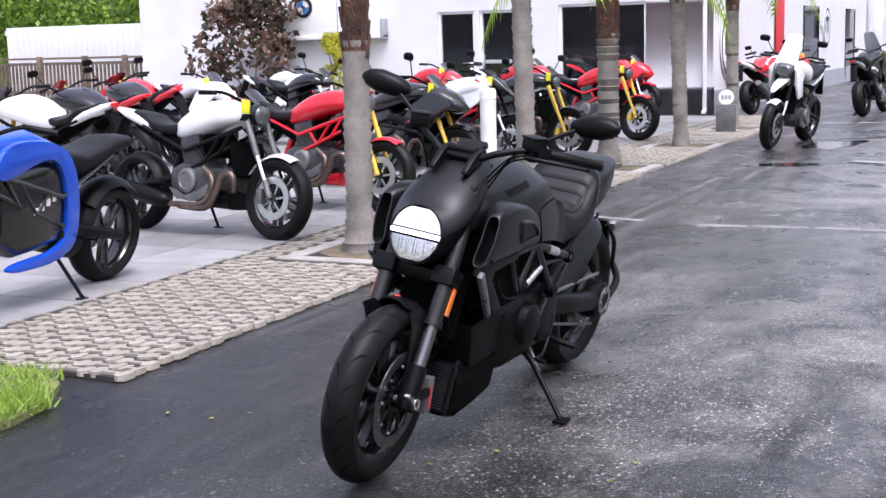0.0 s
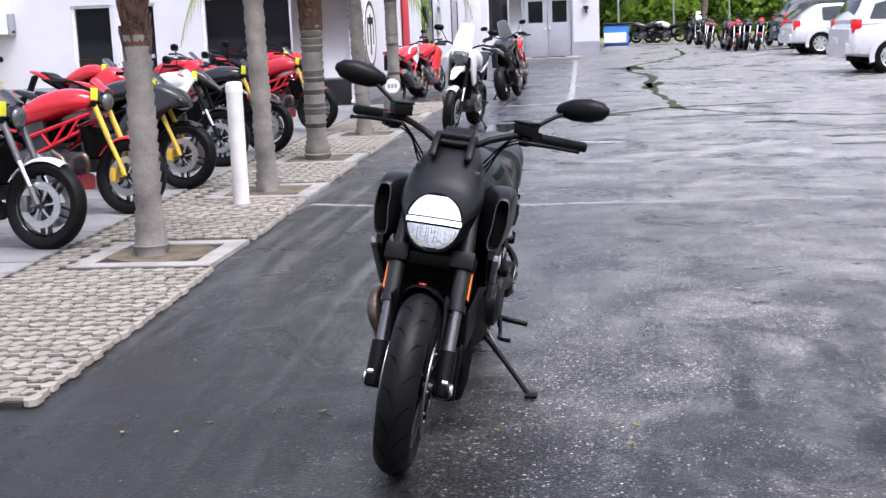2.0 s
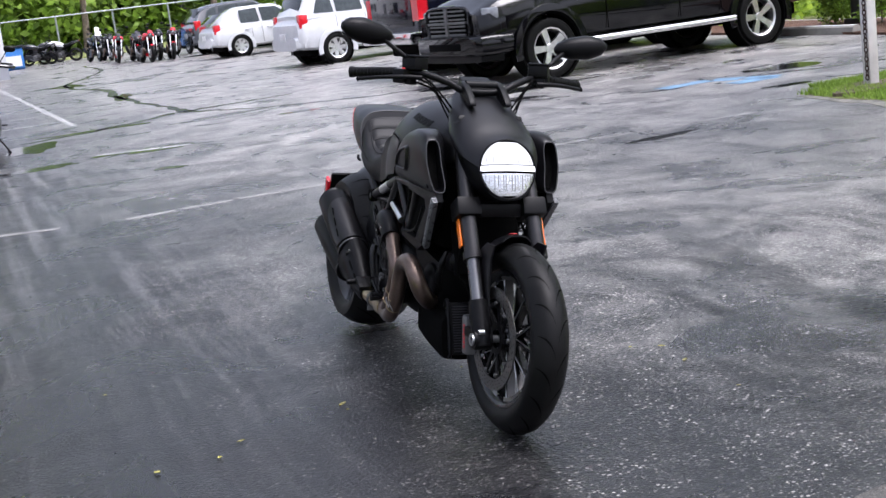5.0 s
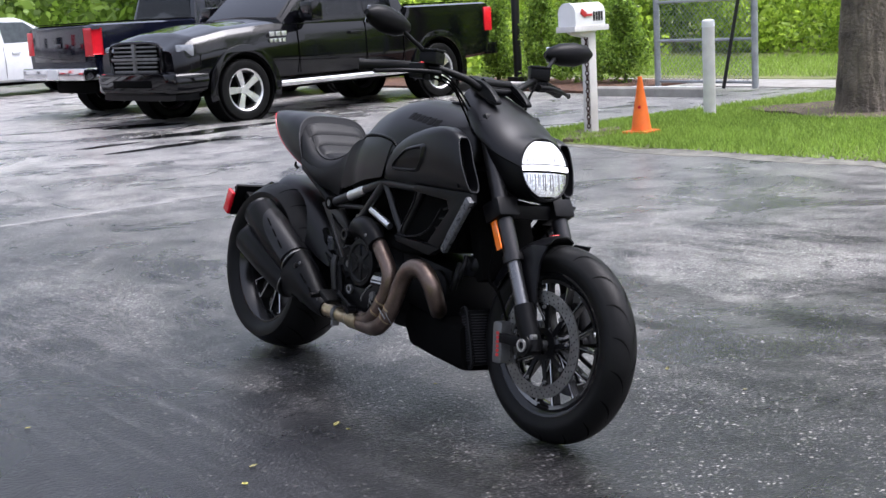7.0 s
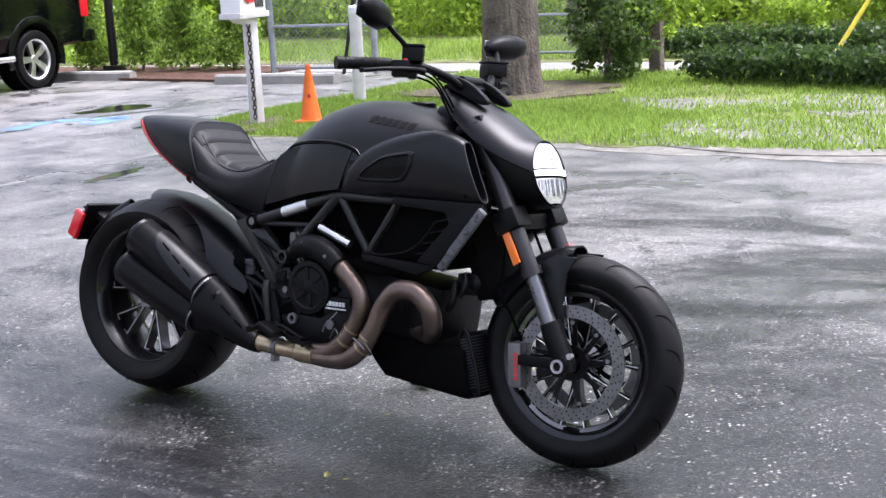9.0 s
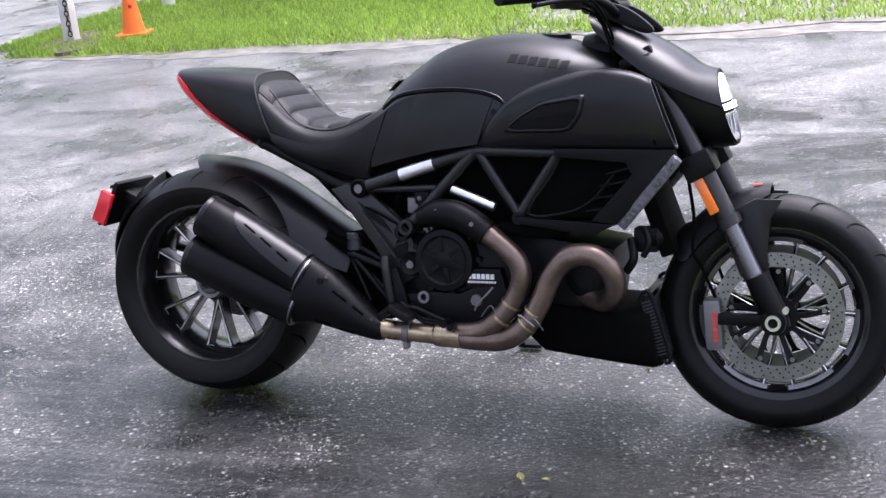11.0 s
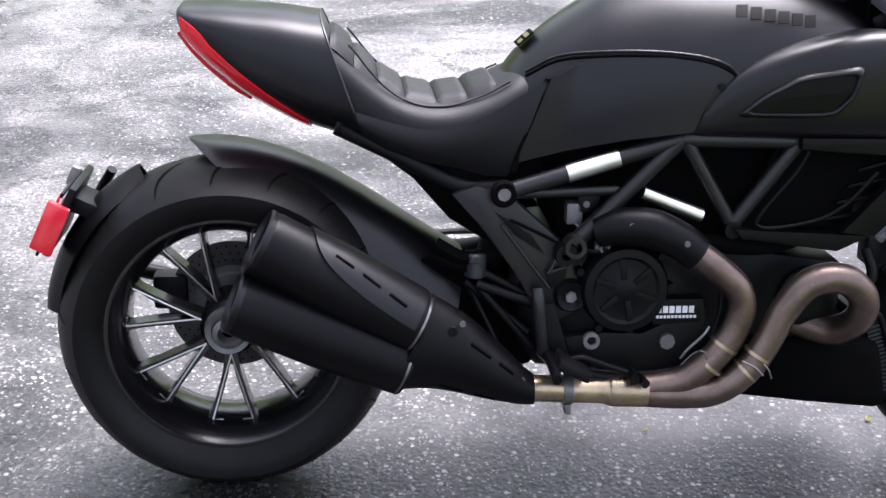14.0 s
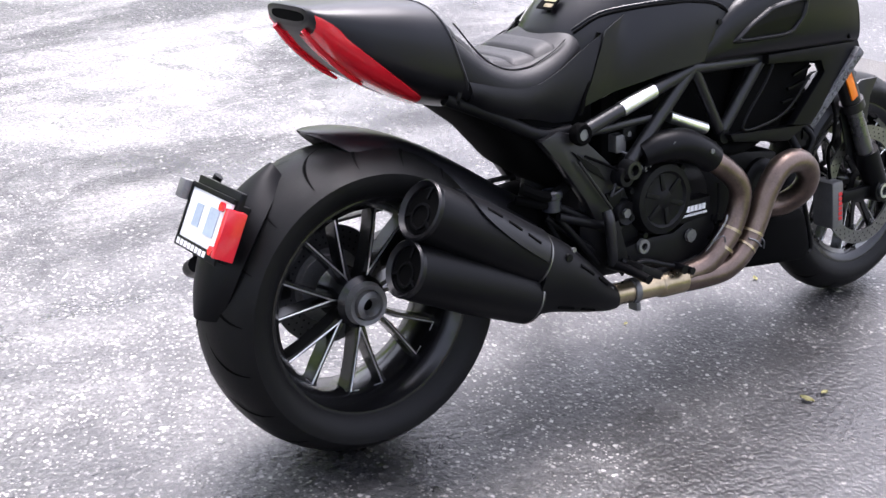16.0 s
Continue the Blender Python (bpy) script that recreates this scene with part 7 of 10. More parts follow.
        put("frame_shell", "eshell", lambda: joined(*[slab(rounded([(0.45, 0.50), (0.52, 0.82), (0.72, 0.95), (1.10, 0.96), (1.18, 0.80), (1.10, 0.74), (0.76, 0.86), (0.62, 0.78), (0.56, 0.50), (0.60, 0.32), (1.05, 0.30), (1.05, 0.24), (0.52, 0.26)]), s * 0.130, s * 0.172, 0.012) for s in (-1, 1)], loft([oval((0.62, 0, 0.84), 0.12, 0.08, 0.06, 3), oval((0.85, 0, 0.90), 0.15, 0.10, 0.08, 3), oval((1.12, 0, 0.90), 0.12, 0.07, 0.08, 3)])), body, b, "bright blue frame shell")
        put("print", "eprint", lambda: joined(*[box(0.66 + 0.05 * k, 0.69 + 0.05 * k, s * 0.1505 - 0.002, s * 0.1505 + 0.002, 0.60 - 0.02 * k, 0.64 - 0.02 * k) for k in range(4) for s in (-1, 1)]), WHITE_INK, b)
        put("seat", "eseat", lambda: loft([oval((-0.12, 0, 0.86), 0.09, 0.03, 0.04, 3), oval((0.08, 0, 0.85), 0.12, 0.05, 0.06, 3), oval((0.16, 0, 0.83), 0.13, 0.04, 0.08, 3), oval((0.36, 0, 0.79), 0.14, 0.04, 0.10, 3), oval((0.58, 0, 0.82), 0.10, 0.05, 0.08, 3)]), LEATHER, b)
        put("rear_hugger", "ehug", lambda: shell([[Vector(((0.345 - 0.05 * abs(j / 5) ** 2) * math.cos(radians(a)), 0.10 * j / 5, 0.305 + (0.345 - 0.05 * abs(j / 5) ** 2) * math.sin(radians(a)))) for j in range(-5, 6)] for a in range(40, 130, 8)], 0.005), SATIN, b)
    else:
        # tank
        tz = 0.84 + up * 0.8
        put("fuel_tank", "tank" + style, lambda: loft([oval((x, 0, z), w, u, dn, 2.7, 32, 0.0, 3.4) for x, w, z, u, dn in smooth_path([(0.40, 0.055, tz - 0.05, 0.015, 0.06), (0.47, 0.105, tz - 0.035, 0.045, 0.10), (0.58, 0.150, tz - 0.015, 0.090, 0.115), (0.72, 0.185, tz + 0.015, 0.118, 0.115), (0.88, 0.195, tz + 0.040, 0.127, 0.092), (1.02, 0.188, tz + 0.055, 0.108, 0.078), (1.13, 0.150, tz + 0.060, 0.068, 0.062), (1.19, 0.095, tz + 0.055, 0.025, 0.04)], 3)]), body, b)
        put("seat", "seat" + style, lambda: loft([oval((x, 0, z), w, u, dn, 3, 24) for x, w, z, u, dn in smooth_path([(-0.05, 0.08, 0.90, 0.03, 0.03), (0.12, 0.11, 0.865, 0.04, 0.05), (0.20, 0.13, 0.82, 0.035, 0.06), (0.36, 0.13, 0.79, 0.03, 0.06), (0.52, 0.10, 0.80, 0.04, 0.06), (0.57, 0.07, 0.82, 0.03, 0.05)], 3)]) if not adv else loft([oval((x, 0, z), w, 0.05, 0.06, 3, 24) for x, w, z in ((-0.10, 0.10, 0.95), (0.15, 0.14, 0.93), (0.30, 0.14, 0.88), (0.52, 0.12, 0.88))]), LEATHER, b)
        put("tail", "tail" + style, lambda: loft([oval((x, 0, z), w, u, dn, 2.6, 24) for x, w, z, u, dn in ((-0.28, 0.045, 0.93, 0.02, 0.02), (-0.16, 0.085, 0.90, 0.035, 0.045), (0.02, 0.11, 0.855, 0.035, 0.06), (0.20, 0.11, 0.79, 0.02, 0.06), (0.30, 0.08, 0.74, 0.01, 0.03))]), tailc, b)
        put("tail_lamp", "tlamp", lambda: box(-0.305, -0.275, -0.04, 0.04, 0.915, 0.945, 0.006), RED_LENS, b)
        put("plate_hanger", "hang", lambda: joined(slab([(-0.20, 0.88), (-0.26, 0.86), (-0.36, 0.62), (-0.33, 0.60)], -0.05, 0.05, 0.005)), SATIN, b)
        put("engine", "eng", lambda: joined(loft([oval((0.46, 0, 0.40), 0.13, 0.10, 0.12, 4), oval((0.56, 0, 0.40), 0.17, 0.14, 0.15, 4), oval((0.80, 0, 0.39), 0.17, 0.14, 0.15, 4), oval((0.92, 0, 0.38), 0.12, 0.10, 0.10, 4)]), moved(box(-0.10, 0.10, -0.13, 0.13, -0.14, 0.14, 0.02), T((0.66, 0, 0.60)) @ Matrix.Rotation(radians(-15), 4, "Y")), moved(box(-0.13, 0.13, -0.12, 0.12, -0.08, 0.08, 0.02), T((1.0, 0, 0.42)))), ENGINE_GREY, b)
        for s in (-1, 1):
            put("clutch_cover", "clutch" + str(s), lambda: lathe([(0, s * 0.196), (0.058, s * 0.196), (0.062, s * 0.202), (0.078, s * 0.200), (0.092, s * 0.188), (0.096, s * 0.16), (0, s * 0.16)], 28, center=(0.68, 0, 0.40), closed=False), GREYCAST, b)
            put("sump_cover", "sump" + str(s), lambda: joined(slab([(0.50, 0.34), (0.56, 0.27), (0.78, 0.25), (0.90, 0.30), (0.92, 0.40), (0.80, 0.33), (0.66, 0.29), (0.56, 0.33)], s * 0.165, s * 0.188, 0.008), *[bolt((x, s * 0.188, z), 0.009, 0.012) for x, z in ((0.54, 0.315), (0.60, 0.265), (0.72, 0.255), (0.84, 0.275), (0.90, 0.345))]), GREYCAST, b)
        put("exhaust", "exh", lambda: tube([(0.84, -0.17, 0.50), (0.95, -0.19, 0.42), (0.93, -0.19, 0.30), (0.80, -0.18, 0.225), (0.50, -0.17, 0.22)], 0.024, 5, 10), PIPE, b)
        put("exhaust_loop", "exl", lambda: tube([(1.08, -0.12, 0.34), (1.16, -0.17, 0.36), (1.14, -0.19, 0.46), (1.05, -0.19, 0.44), (0.99, -0.19, 0.32), (0.88, -0.18, 0.21), (0.6, -0.17, 0.21)], 0.025, 5, 10), PIPE, b)
        put("muffler", "muf" + ("up" if style != "naked" else ""), (lambda: tube([(0.50, -0.16, 0.24, 0.03), (0.36, -0.19, 0.32, 0.055), (0.02, -0.22, 0.48, 0.06), (-0.10, -0.23, 0.54, 0.05)], 0.05, 4, 16)) if style != "naked" else (lambda: tube([(0.50, -0.16, 0.24, 0.03), (0.42, -0.19, 0.25, 0.06), (0.14, -0.20, 0.30, 0.065), (0.04, -0.20, 0.33, 0.05)], 0.05, 4, 16)), SATIN if body is not RED_P else GREYCAST, b)
        put("radiator", "rad", lambda: moved(box(-0.02, 0.02, -0.16, 0.16, -0.14, 0.12, 0.008), T((1.12, 0, 0.58)) @ Matrix.Rotation(radians(-15), 4, "Y")), PITCH, b)
        if style in ("sport",):
            for s in (-1, 1):
                put("fairing", "fair" + str(s), lambda: slab([(1.22, 0.92), (1.38, 0.86), (1.45, 0.78), (1.30, 0.66), (1.20, 0.52), (1.08, 0.30), (0.80, 0.20), (0.62, 0.28), (0.74, 0.40), (0.88, 0.60), (1.02, 0.80)], s * 0.15, s * 0.185, 0.014), body, b)
            put("nose", "nose", lambda: loft([oval((1.10, 0, 0.90), 0.17, 0.06, 0.10, 2.4), oval((1.28, 0, 0.88), 0.17, 0.09, 0.13, 2.4), oval((1.42, 0, 0.82), 0.13, 0.08, 0.10, 2.4), oval((1.50, 0, 0.78), 0.05, 0.03, 0.04, 2.4)]), body, b)
            put("screen", "scr", lambda: shell([[Vector((1.12 + 0.06 * k, 0.10 * math.sin(j * 0.26), 1.10 - 0.05 * k - 0.06 * (1 - math.cos(j * 0.26)))) for j in range(-5, 6)] for k in range(5)], 0.003), SMOKE, b)
            put("belly", "bel", lambda: loft([oval((0.60, 0, 0.24), 0.13, 0.06, 0.06, 4), oval((0.90, 0, 0.23), 0.15, 0.08, 0.07, 4), oval((1.08, 0, 0.30), 0.14, 0.1, 0.08, 4)]), body, b)
            for s in (-1, 1):
                put("headlamp", "hls" + str(s), lambda: moved(loft([oval((0, 0, 0), 0.04, 0.02, 0.02, 2.5), oval((0.03, 0, -0.01), 0.03, 0.012, 0.012, 2.5)]), T((1.43, s * 0.07, 0.81))), LAMP_OFF, b)
        elif adv:
            put("beak", "beak", lambda: loft([oval((1.22, 0, 0.86), 0.07, 0.03, 0.03, 3), oval((1.45, 0, 0.80), 0.06, 0.02, 0.02, 3), oval((1.62, 0, 0.72), 0.025, 0.01, 0.01, 3)]), body, b)
            for s in (-1, 1):
                put("fairing", "fairadv" + str(s), lambda: slab([(0.92, 1.0), (1.20, 1.04), (1.34, 0.98), (1.26, 0.80), (1.10, 0.62), (0.95, 0.66), (1.02, 0.84)], s * 0.15, s * 0.18, 0.012), body, b)
            put("headlamp", "hla", lambda: joined(loft([oval((1.20, 0, 1.0), 0.10, 0.08, 0.10, 3), oval((1.30, 0, 0.98), 0.10, 0.07, 0.09, 3), oval((1.34, 0, 0.97), 0.07, 0.05, 0.06, 3)])), LAMP_OFF, b)
            put("screen", "scra", lambda: shell([[Vector((1.28 - 0.05 * k, 0.15 * math.sin(j * 0.25) * (1 - 0.07 * k), 1.06 + 0.07 * k - 0.04 * (1 - math.cos(j * 0.25)))) for j in range(-5, 6)] for k in range(6)], 0.003), CLEAR, b)
            for s in (-1, 1):
                put("hand_guard", "hga" + str(s), lambda: tube([(1.02, s * 0.40, 1.10), (1.12, s * 0.36, 1.11), (1.14, s * 0.24, 1.12)], 0.022, 4, 8), BLACK_P, b)
            put("luggage_rack", "rack", lambda: joined(*[rod((-0.30, s * 0.10, 0.98), (0.02, s * 0.13, 0.98), 0.012, 8) for s in (-1, 1)], rod((-0.30, -0.10, 0.98), (-0.30, 0.10, 0.98), 0.012, 8)), SATIN, b)
        elif style == "motard":
            put("nose", "nosem", lambda: loft([oval((1.16, 0, 0.98), 0.08, 0.05, 0.10, 3), oval((1.26, 0, 0.93), 0.075, 0.05, 0.09, 3), oval((1.33, 0, 0.88), 0.05, 0.03, 0.05, 3), oval((1.44, 0, 0.80), 0.03, 0.012, 0.012, 3)]), BLACK_P, b)
            for s in (-1, 1):
                put("side_panel", "sidem" + str(s), lambda: slab([(0.56, 0.86), (0.70, 0.95), (1.12, 1.02), (1.22, 0.92), (1.08, 0.72), (0.94, 0.64), (0.86, 0.70)], s * 0.13, s * 0.165, 0.012), WHITE_P, b)
            for s in (-1, 1):
                put("stripe", "strm" + str(s), lambda: slab([(0.60, 0.88), (1.05, 0.97), (1.10, 0.94), (0.70, 0.85)], s * 0.165, s * 0.169, 0.001), RED_P, b)
            for s in (-1, 1):
                put("hand_guard", "hga" + str(s), lambda: tube([(1.02, s * 0.40, 1.10), (1.12, s * 0.36, 1.11), (1.14, s * 0.24, 1.12)], 0.022, 4, 8), BLACK_P, b)
        else:
            put("headlamp", "hln", lambda: joined(lathe([(0, 0.068), (0.05, 0.063), (0.068, 0.05), (0.074, 0.03), (0.072, 0.028), (0, 0.028)], 28, "x", (1.20, 0, 0.90), closed=False)), LAMP_OFF, b)
            put("lamp_shell", "hlsn", lambda: lathe([(0.074, 0.034), (0.082, 0.03), (0.086, 0.0), (0.074, -0.06), (0.03, -0.10), (0, -0.10)], 28, "x", (1.20, 0, 0.90), closed=False), BLACK_P, b)
            put("flyscreen", "fly", lambda: shell([[Vector((1.25 - 0.04 * k, 0.09 * math.sin(j * 0.3), 1.0 + 0.03 * k - 0.05 * (1 - math.cos(j * 0.3)))) for j in range(-4, 5)] for k in range(4)], 0.003), tailc if tailc is not WHITE_P else SMOKE, b)
            put("belly", "belly_n", lambda: loft([oval((0.78, 0, 0.24), 0.10, 0.04, 0.03, 4), oval((1.05, 0, 0.26), 0.12, 0.07, 0.06, 4)]), body if body is RED_P else DARK, b)
    for s in (-1, 1):
        put("swingarm", "swing" + str(s), lambda: tube([(0.48, s * 0.08, 0.42, 0.035), (0.24, s * 0.125, 0.36, 0.032), (0.0, s * 0.125, 0.305, 0.03)], 0.03, 3, 10), SATIN if fork is not GOLD_P else DARK, b)
    put("shock", "shock", lambda: rod((0.36, 0, 0.42), (0.46, 0, 0.72), 0.035, 12), RED_P if body is RED_P else DARK, b)
    if stand:
        put("side_stand", "stand", lambda: joined(rod((0.60, 0.13, 0.26), (0.56, 0.285, 0.052), 0.011, 8), box(0.53, 0.60, 0.262, 0.305, 0.040, 0.056, 0.004)), SATIN, b)
    if tag:
        put("price_tag", "tag", lambda: moved(box(-0.004, 0.004, -0.036, 0.036, -0.048, 0.048, 0.003), T((1.20, -0.14, 0.95)) @ Matrix.Rotation(radians(-15), 4, "Z")), TAG_Y, b, "yellow paper tag")
    for s in (-1, 1):
        put("footrest", "pegs" + str(s), lambda: rod((0.44, s * 0.12, 0.36), (0.44, s * 0.26, 0.37), 0.010, 8), SATIN, b)
    put("under_tray", "tray", lambda: loft([oval((-0.05, 0, 0.82), 0.06, 0.02, 0.03, 3), oval((0.2, 0, 0.74), 0.09, 0.03, 0.06, 3), oval((0.5, 0, 0.66), 0.10, 0.08, 0.10, 3), oval((0.9, 0, 0.68), 0.10, 0.08, 0.10, 3)]), PITCH, b)
    return b


def parked(fx, fy, turn):
    """A pose from where the front wheel stands and the heading in degrees."""
    return pose(fx - 1.44 * math.cos(radians(turn)), fy - 1.44 * math.sin(radians(turn)), 0.022, 0, 0, turn)


moto(pose(-2.94, 6.22, 0.022, 0, 0, -86), "bright blue and black electric motorcycle on its side stand", BLUE_P, BLUE_P, SATIN, BLACK_P, "electric", tag=False)
moto(parked(-2.75, 7.90, -10), "white naked motorcycle with a black trellis frame and yellow tag", WHITE_P, WHITE_P, GREYCAST, DARK, "naked")
moto(parked(-2.74, 9.50, -9), "red naked motorcycle with a red trellis frame and gold fork", RED_P, RED_P, GOLD_P, RED_P, "naked")
moto(parked(-2.79, 11.03, -8), "black sport motorcycle with a gold fork beside a palm", BLACK_P, BLACK_P, GOLD_P, DARK, "sport")
moto(parked(-2.96, 12.80, -8), "white and red supermotard on the paved forecourt", WHITE_P, RED_P, SATIN, RED_P, "motard")
moto(parked(-2.81, 14.14, -8), "black naked motorcycle with a gold fork and yellow tag", BLACK_P, BLACK_P, GOLD_P, DARK, "naked")
moto(parked(-2.87, 17.04, -14), "red sport motorcycle with a red frame near the shop corner", RED_P, RED_P, GOLD_P, RED_P, "naked")
moto(parked(-4.15, 21.6, -18), "red sport motorcycle parked by the shop wall", RED_P, RED_P, ALU, RED_P, "sport")
moto(parked(-5.32, 19.98, -18), "red and white sport motorcycle in the second row", RED_P, WHITE_P, ALU, RED_P, "sport", tag=False)
moto(parked(-5.76, 17.4, -20), "red sport motorcycle in the second row", RED_P, RED_P, ALU, DARK, "sport")
moto(parked(-6.70, 15.45, -20), "black naked motorcycle in the second row", BLACK_P, BLACK_P, ALU, DARK, "naked", tag=False)
moto(parked(-7.27, 13.65, -22), "white sport motorcycle with a smoked screen in the second row", WHITE_P, WHITE_P, ALU, DARK, "sport")
moto(parked(-8.02, 16.9, -22), "white sport motorcycle near the shop", WHITE_P, WHITE_P, ALU, DARK, "sport", tag=False)
moto(parked(-8.6, 13.25, 160), "black naked motorcycle with a round lamp", BLACK_P, RED_P, ALU, DARK, "naked")
moto(parked(-9.7, 14.65, 165), "red sport motorcycle with a yellow tag near the deck", RED_P, RED_P, ALU, DARK, "sport")
moto(parked(-6.86, 9.5, 172), "white naked motorcycle with a gold fork", WHITE_P, WHITE_P, GOLD_P, DARK, "naked", tag=False)
moto(parked(-7.87, 11.4, 168), "black cruiser with a chrome headlamp", BLACK_P, RED_P, CHROME, DARK, "naked")
moto(parked(-7.2, 7.6, 150), "white naked motorcycle with black seat", WHITE_P, WHITE_P, ALU, DARK, "naked", tag=False)
moto(pose(-0.78, 17.63, 0, 0, 0, -97), "white adventure motorcycle with a clear screen on wet asphalt", WHITE_P, WHITE_P, SATIN, DARK, "adv", tag=False)
moto(pose(-0.71, 22.65, 0, 0, 0, 84), "black and grey roadster with a rear rack seen from behind", BLACK_P, GREY_P, SATIN, DARK, "adv", tag=False)
moto(pose(-2.68, 23.2, 0, 0, 0, 80), "white and red supermotard parked by the side wall", RED_P, WHITE_P, SATIN, RED_P, "motard", tag=False)
moto(pose(-2.62, 25.1, 0, 0, 0, 78), "red sport motorcycle parked by the side wall", RED_P, RED_P, SATIN, RED_P, "sport")
moto(pose(-0.78, 26.6, 0, 0, 0, 86), "red and black motorcycle parked before the doors", RED_P, BLACK_P, SATIN, RED_P, "naked", tag=False)
for k, (x, y, t, c, d, st) in enumerate([(2.7, 63.5, 10, BLACK_P, WHITE_P, "naked"), (3.6, 62.0, 170, BLACK_P, BLACK_P, "naked"), (4.7, 62.0, 165, WHITE_P, BLACK_P, "naked"), (4.7, 56.5, -80, BLACK_P, WHITE_P, "adv"), (5.15, 55.5, -85, BLACK_P, BLACK_P, "naked"), (5.05, 50.5, -95, RED_P, BLACK_P, "naked"), (5.5, 49.5, -90, BLACK_P, RED_P, "sport"), (5.4, 46.5, -85, RED_P, RED_P, "naked"), (5.95, 47.5, -90, BLACK_P, BLACK_P, "naked"), (6.4, 46.6, -95, BLACK_P, RED_P, "naked"), (7.3, 50.5, -80, BLACK_P, BLACK_P, "naked")]):
    moto(pose(x, y, 0, 0, 0, t), ["black motorcycle in the far row", "red motorcycle in the far row"][c is RED_P], c, d, ALU, DARK, st, tag=False)


# ---- parked vehicles ----
CAR_LAMP = stuff("clear_car_lamp", (0.30, 0.31, 0.33), 0.12, metal=0.5, vary=0.3, scale=14, fine=60, relief=0.5, depth=0.006)
CARBLACK = paint("gloss_black_car_paint", (0.002, 0.002, 0.003), 0.07, 0.25, 0.30)
NAVY = paint("dark_blue_car_paint", (0.004, 0.005, 0.012), 0.08, 0.4, 0.35)
CARWHITE = paint("silver_white_car_paint", (0.62, 0.63, 0.65), 0.2, 0.8)
CARGREY = paint("grey_car_paint", (0.07, 0.075, 0.085), 0.2, 0.8)
CARGLASS = stuff("tinted_car_glass", (0.012, 0.014, 0.016), 0.04, vary=0.2, relief=0, rvary=0.02)
PALEGLASS = stuff("pale_car_glass", (0.10, 0.12, 0.13), 0.04, vary=0.2, relief=0, rvary=0.02)


def car_wheel(parent, x, y, r, rim_r, width, spokes, side):
    T = Matrix.Translation((x, y, r))
    w = put("wheel", "cw%d%d%d" % (int(rim_r * 1000), spokes, side), lambda: joined(lathe([(rim_r, -width * 0.45), (rim_r + 0.01, -width * 0.42), (rim_r - 0.03, 0), (rim_r + 0.01, width * 0.42), (rim_r, width * 0.45), (rim_r - 0.02, width * 0.4), (rim_r - 0.045, 0), (rim_r - 0.02, -width * 0.4)], 36), lathe([(0, side * width * 0.30), (0.05, side * width * 0.32), (0.06, side * width * 0.26), (0, side * width * 0.2)], 20, closed=False)), ALU, parent, "bright alloy wheel", at=T)
    for k in range(spokes):
        put("spoke", "cs%d%d%d" % (int(rim_r * 1000), spokes, side), lambda: spoke_mesh(0, 0, 0.03, rim_r - 0.01, side * width * 0.28, side * width * 0.34, 0.035, 0.050, -side * 0.05), ALU, w, at=Matrix.Rotation(-2 * math.pi * k / spokes, 4, "Y"))
    put("tyre", "ct%d%d" % (int(r * 1000), int(rim_r * 1000)), lambda: lathe([(r, -width * 0.36), (r, width * 0.36), (r - 0.02, width * 0.46), (r - 0.08, width * 0.5), (rim_r, width * 0.45), (rim_r - 0.01, width * 0.4), (rim_r - 0.01, -width * 0.4), (rim_r, -width * 0.45), (r - 0.08, -width * 0.5), (r - 0.02, -width * 0.46)], 44), RUBBER, w)
    put("brake_back", "cb%d%d" % (int(rim_r * 1000), side), lambda: lathe([(0, -side * 0.02), (rim_r - 0.03, -side * 0.02), (rim_r - 0.03, -side * 0.03), (0, -side * 0.03)], 28, closed=False), PITCH, w)
    return w


def body_ring(x, hw, z0, z1, tuck=0.06, crown=0.03, shoulder=0.9):
    """Half-rounded car section from sill to top, across the car."""
    pts = [(-hw * 0.86, z0), (-hw * 0.97, z0 + 0.05), (-hw, z0 + (z1 - z0) * 0.35), (-hw * 0.995, z0 + (z1 - z0) * 0.62), (-hw * (1 - tuck * 0.5), z0 + (z1 - z0) * 0.85), (-hw * (1 - tuck) + 0.0, z1 - 0.025), (-hw * shoulder * (1 - tuck), z1), (-hw * 0.4, z1 + crown), (0, z1 + crown * 1.2)]
    pts += [(-y, z) for y, z in pts[-2::-1]]
    return [Vector((x, y, z)) for y, z in pts]


def arch_cut(bm, xs, r, z, hw):
    """Opens round wheel arches in a body by pressing in the faces that lie within them."""
    for v in bm.verts:
        for x in xs:
            d = math.hypot(v.co.x - x, v.co.z - z)
            if d < r and abs(v.co.y) > hw * 0.6:
                v.co.y = math.copysign(hw * 0.70, v.co.y)
    return bm


def dense_body(stations, step=0.05):
    out = []
    for a, b in zip(stations, stations[1:]):
        n = max(1, int(round((b[0] - a[0]) / step)))
        for k in range(n):
            out.append([a[i] + (b[i] - a[i]) * k / n for i in range(len(a))])
    out.append(list(stations[-1]))
    rings = []
    for q in out:
        base = body_ring(*q)
        fine = []
        for p, r in zip(base, base[1:]):
            n = max(1, int((p - r).length / 0.06))
            n = 3
            for k in range(n):
                fine.append(p.lerp(r, k / n))
        fine.append(base[-1])
        rings.append(fine)
    return loft(rings)


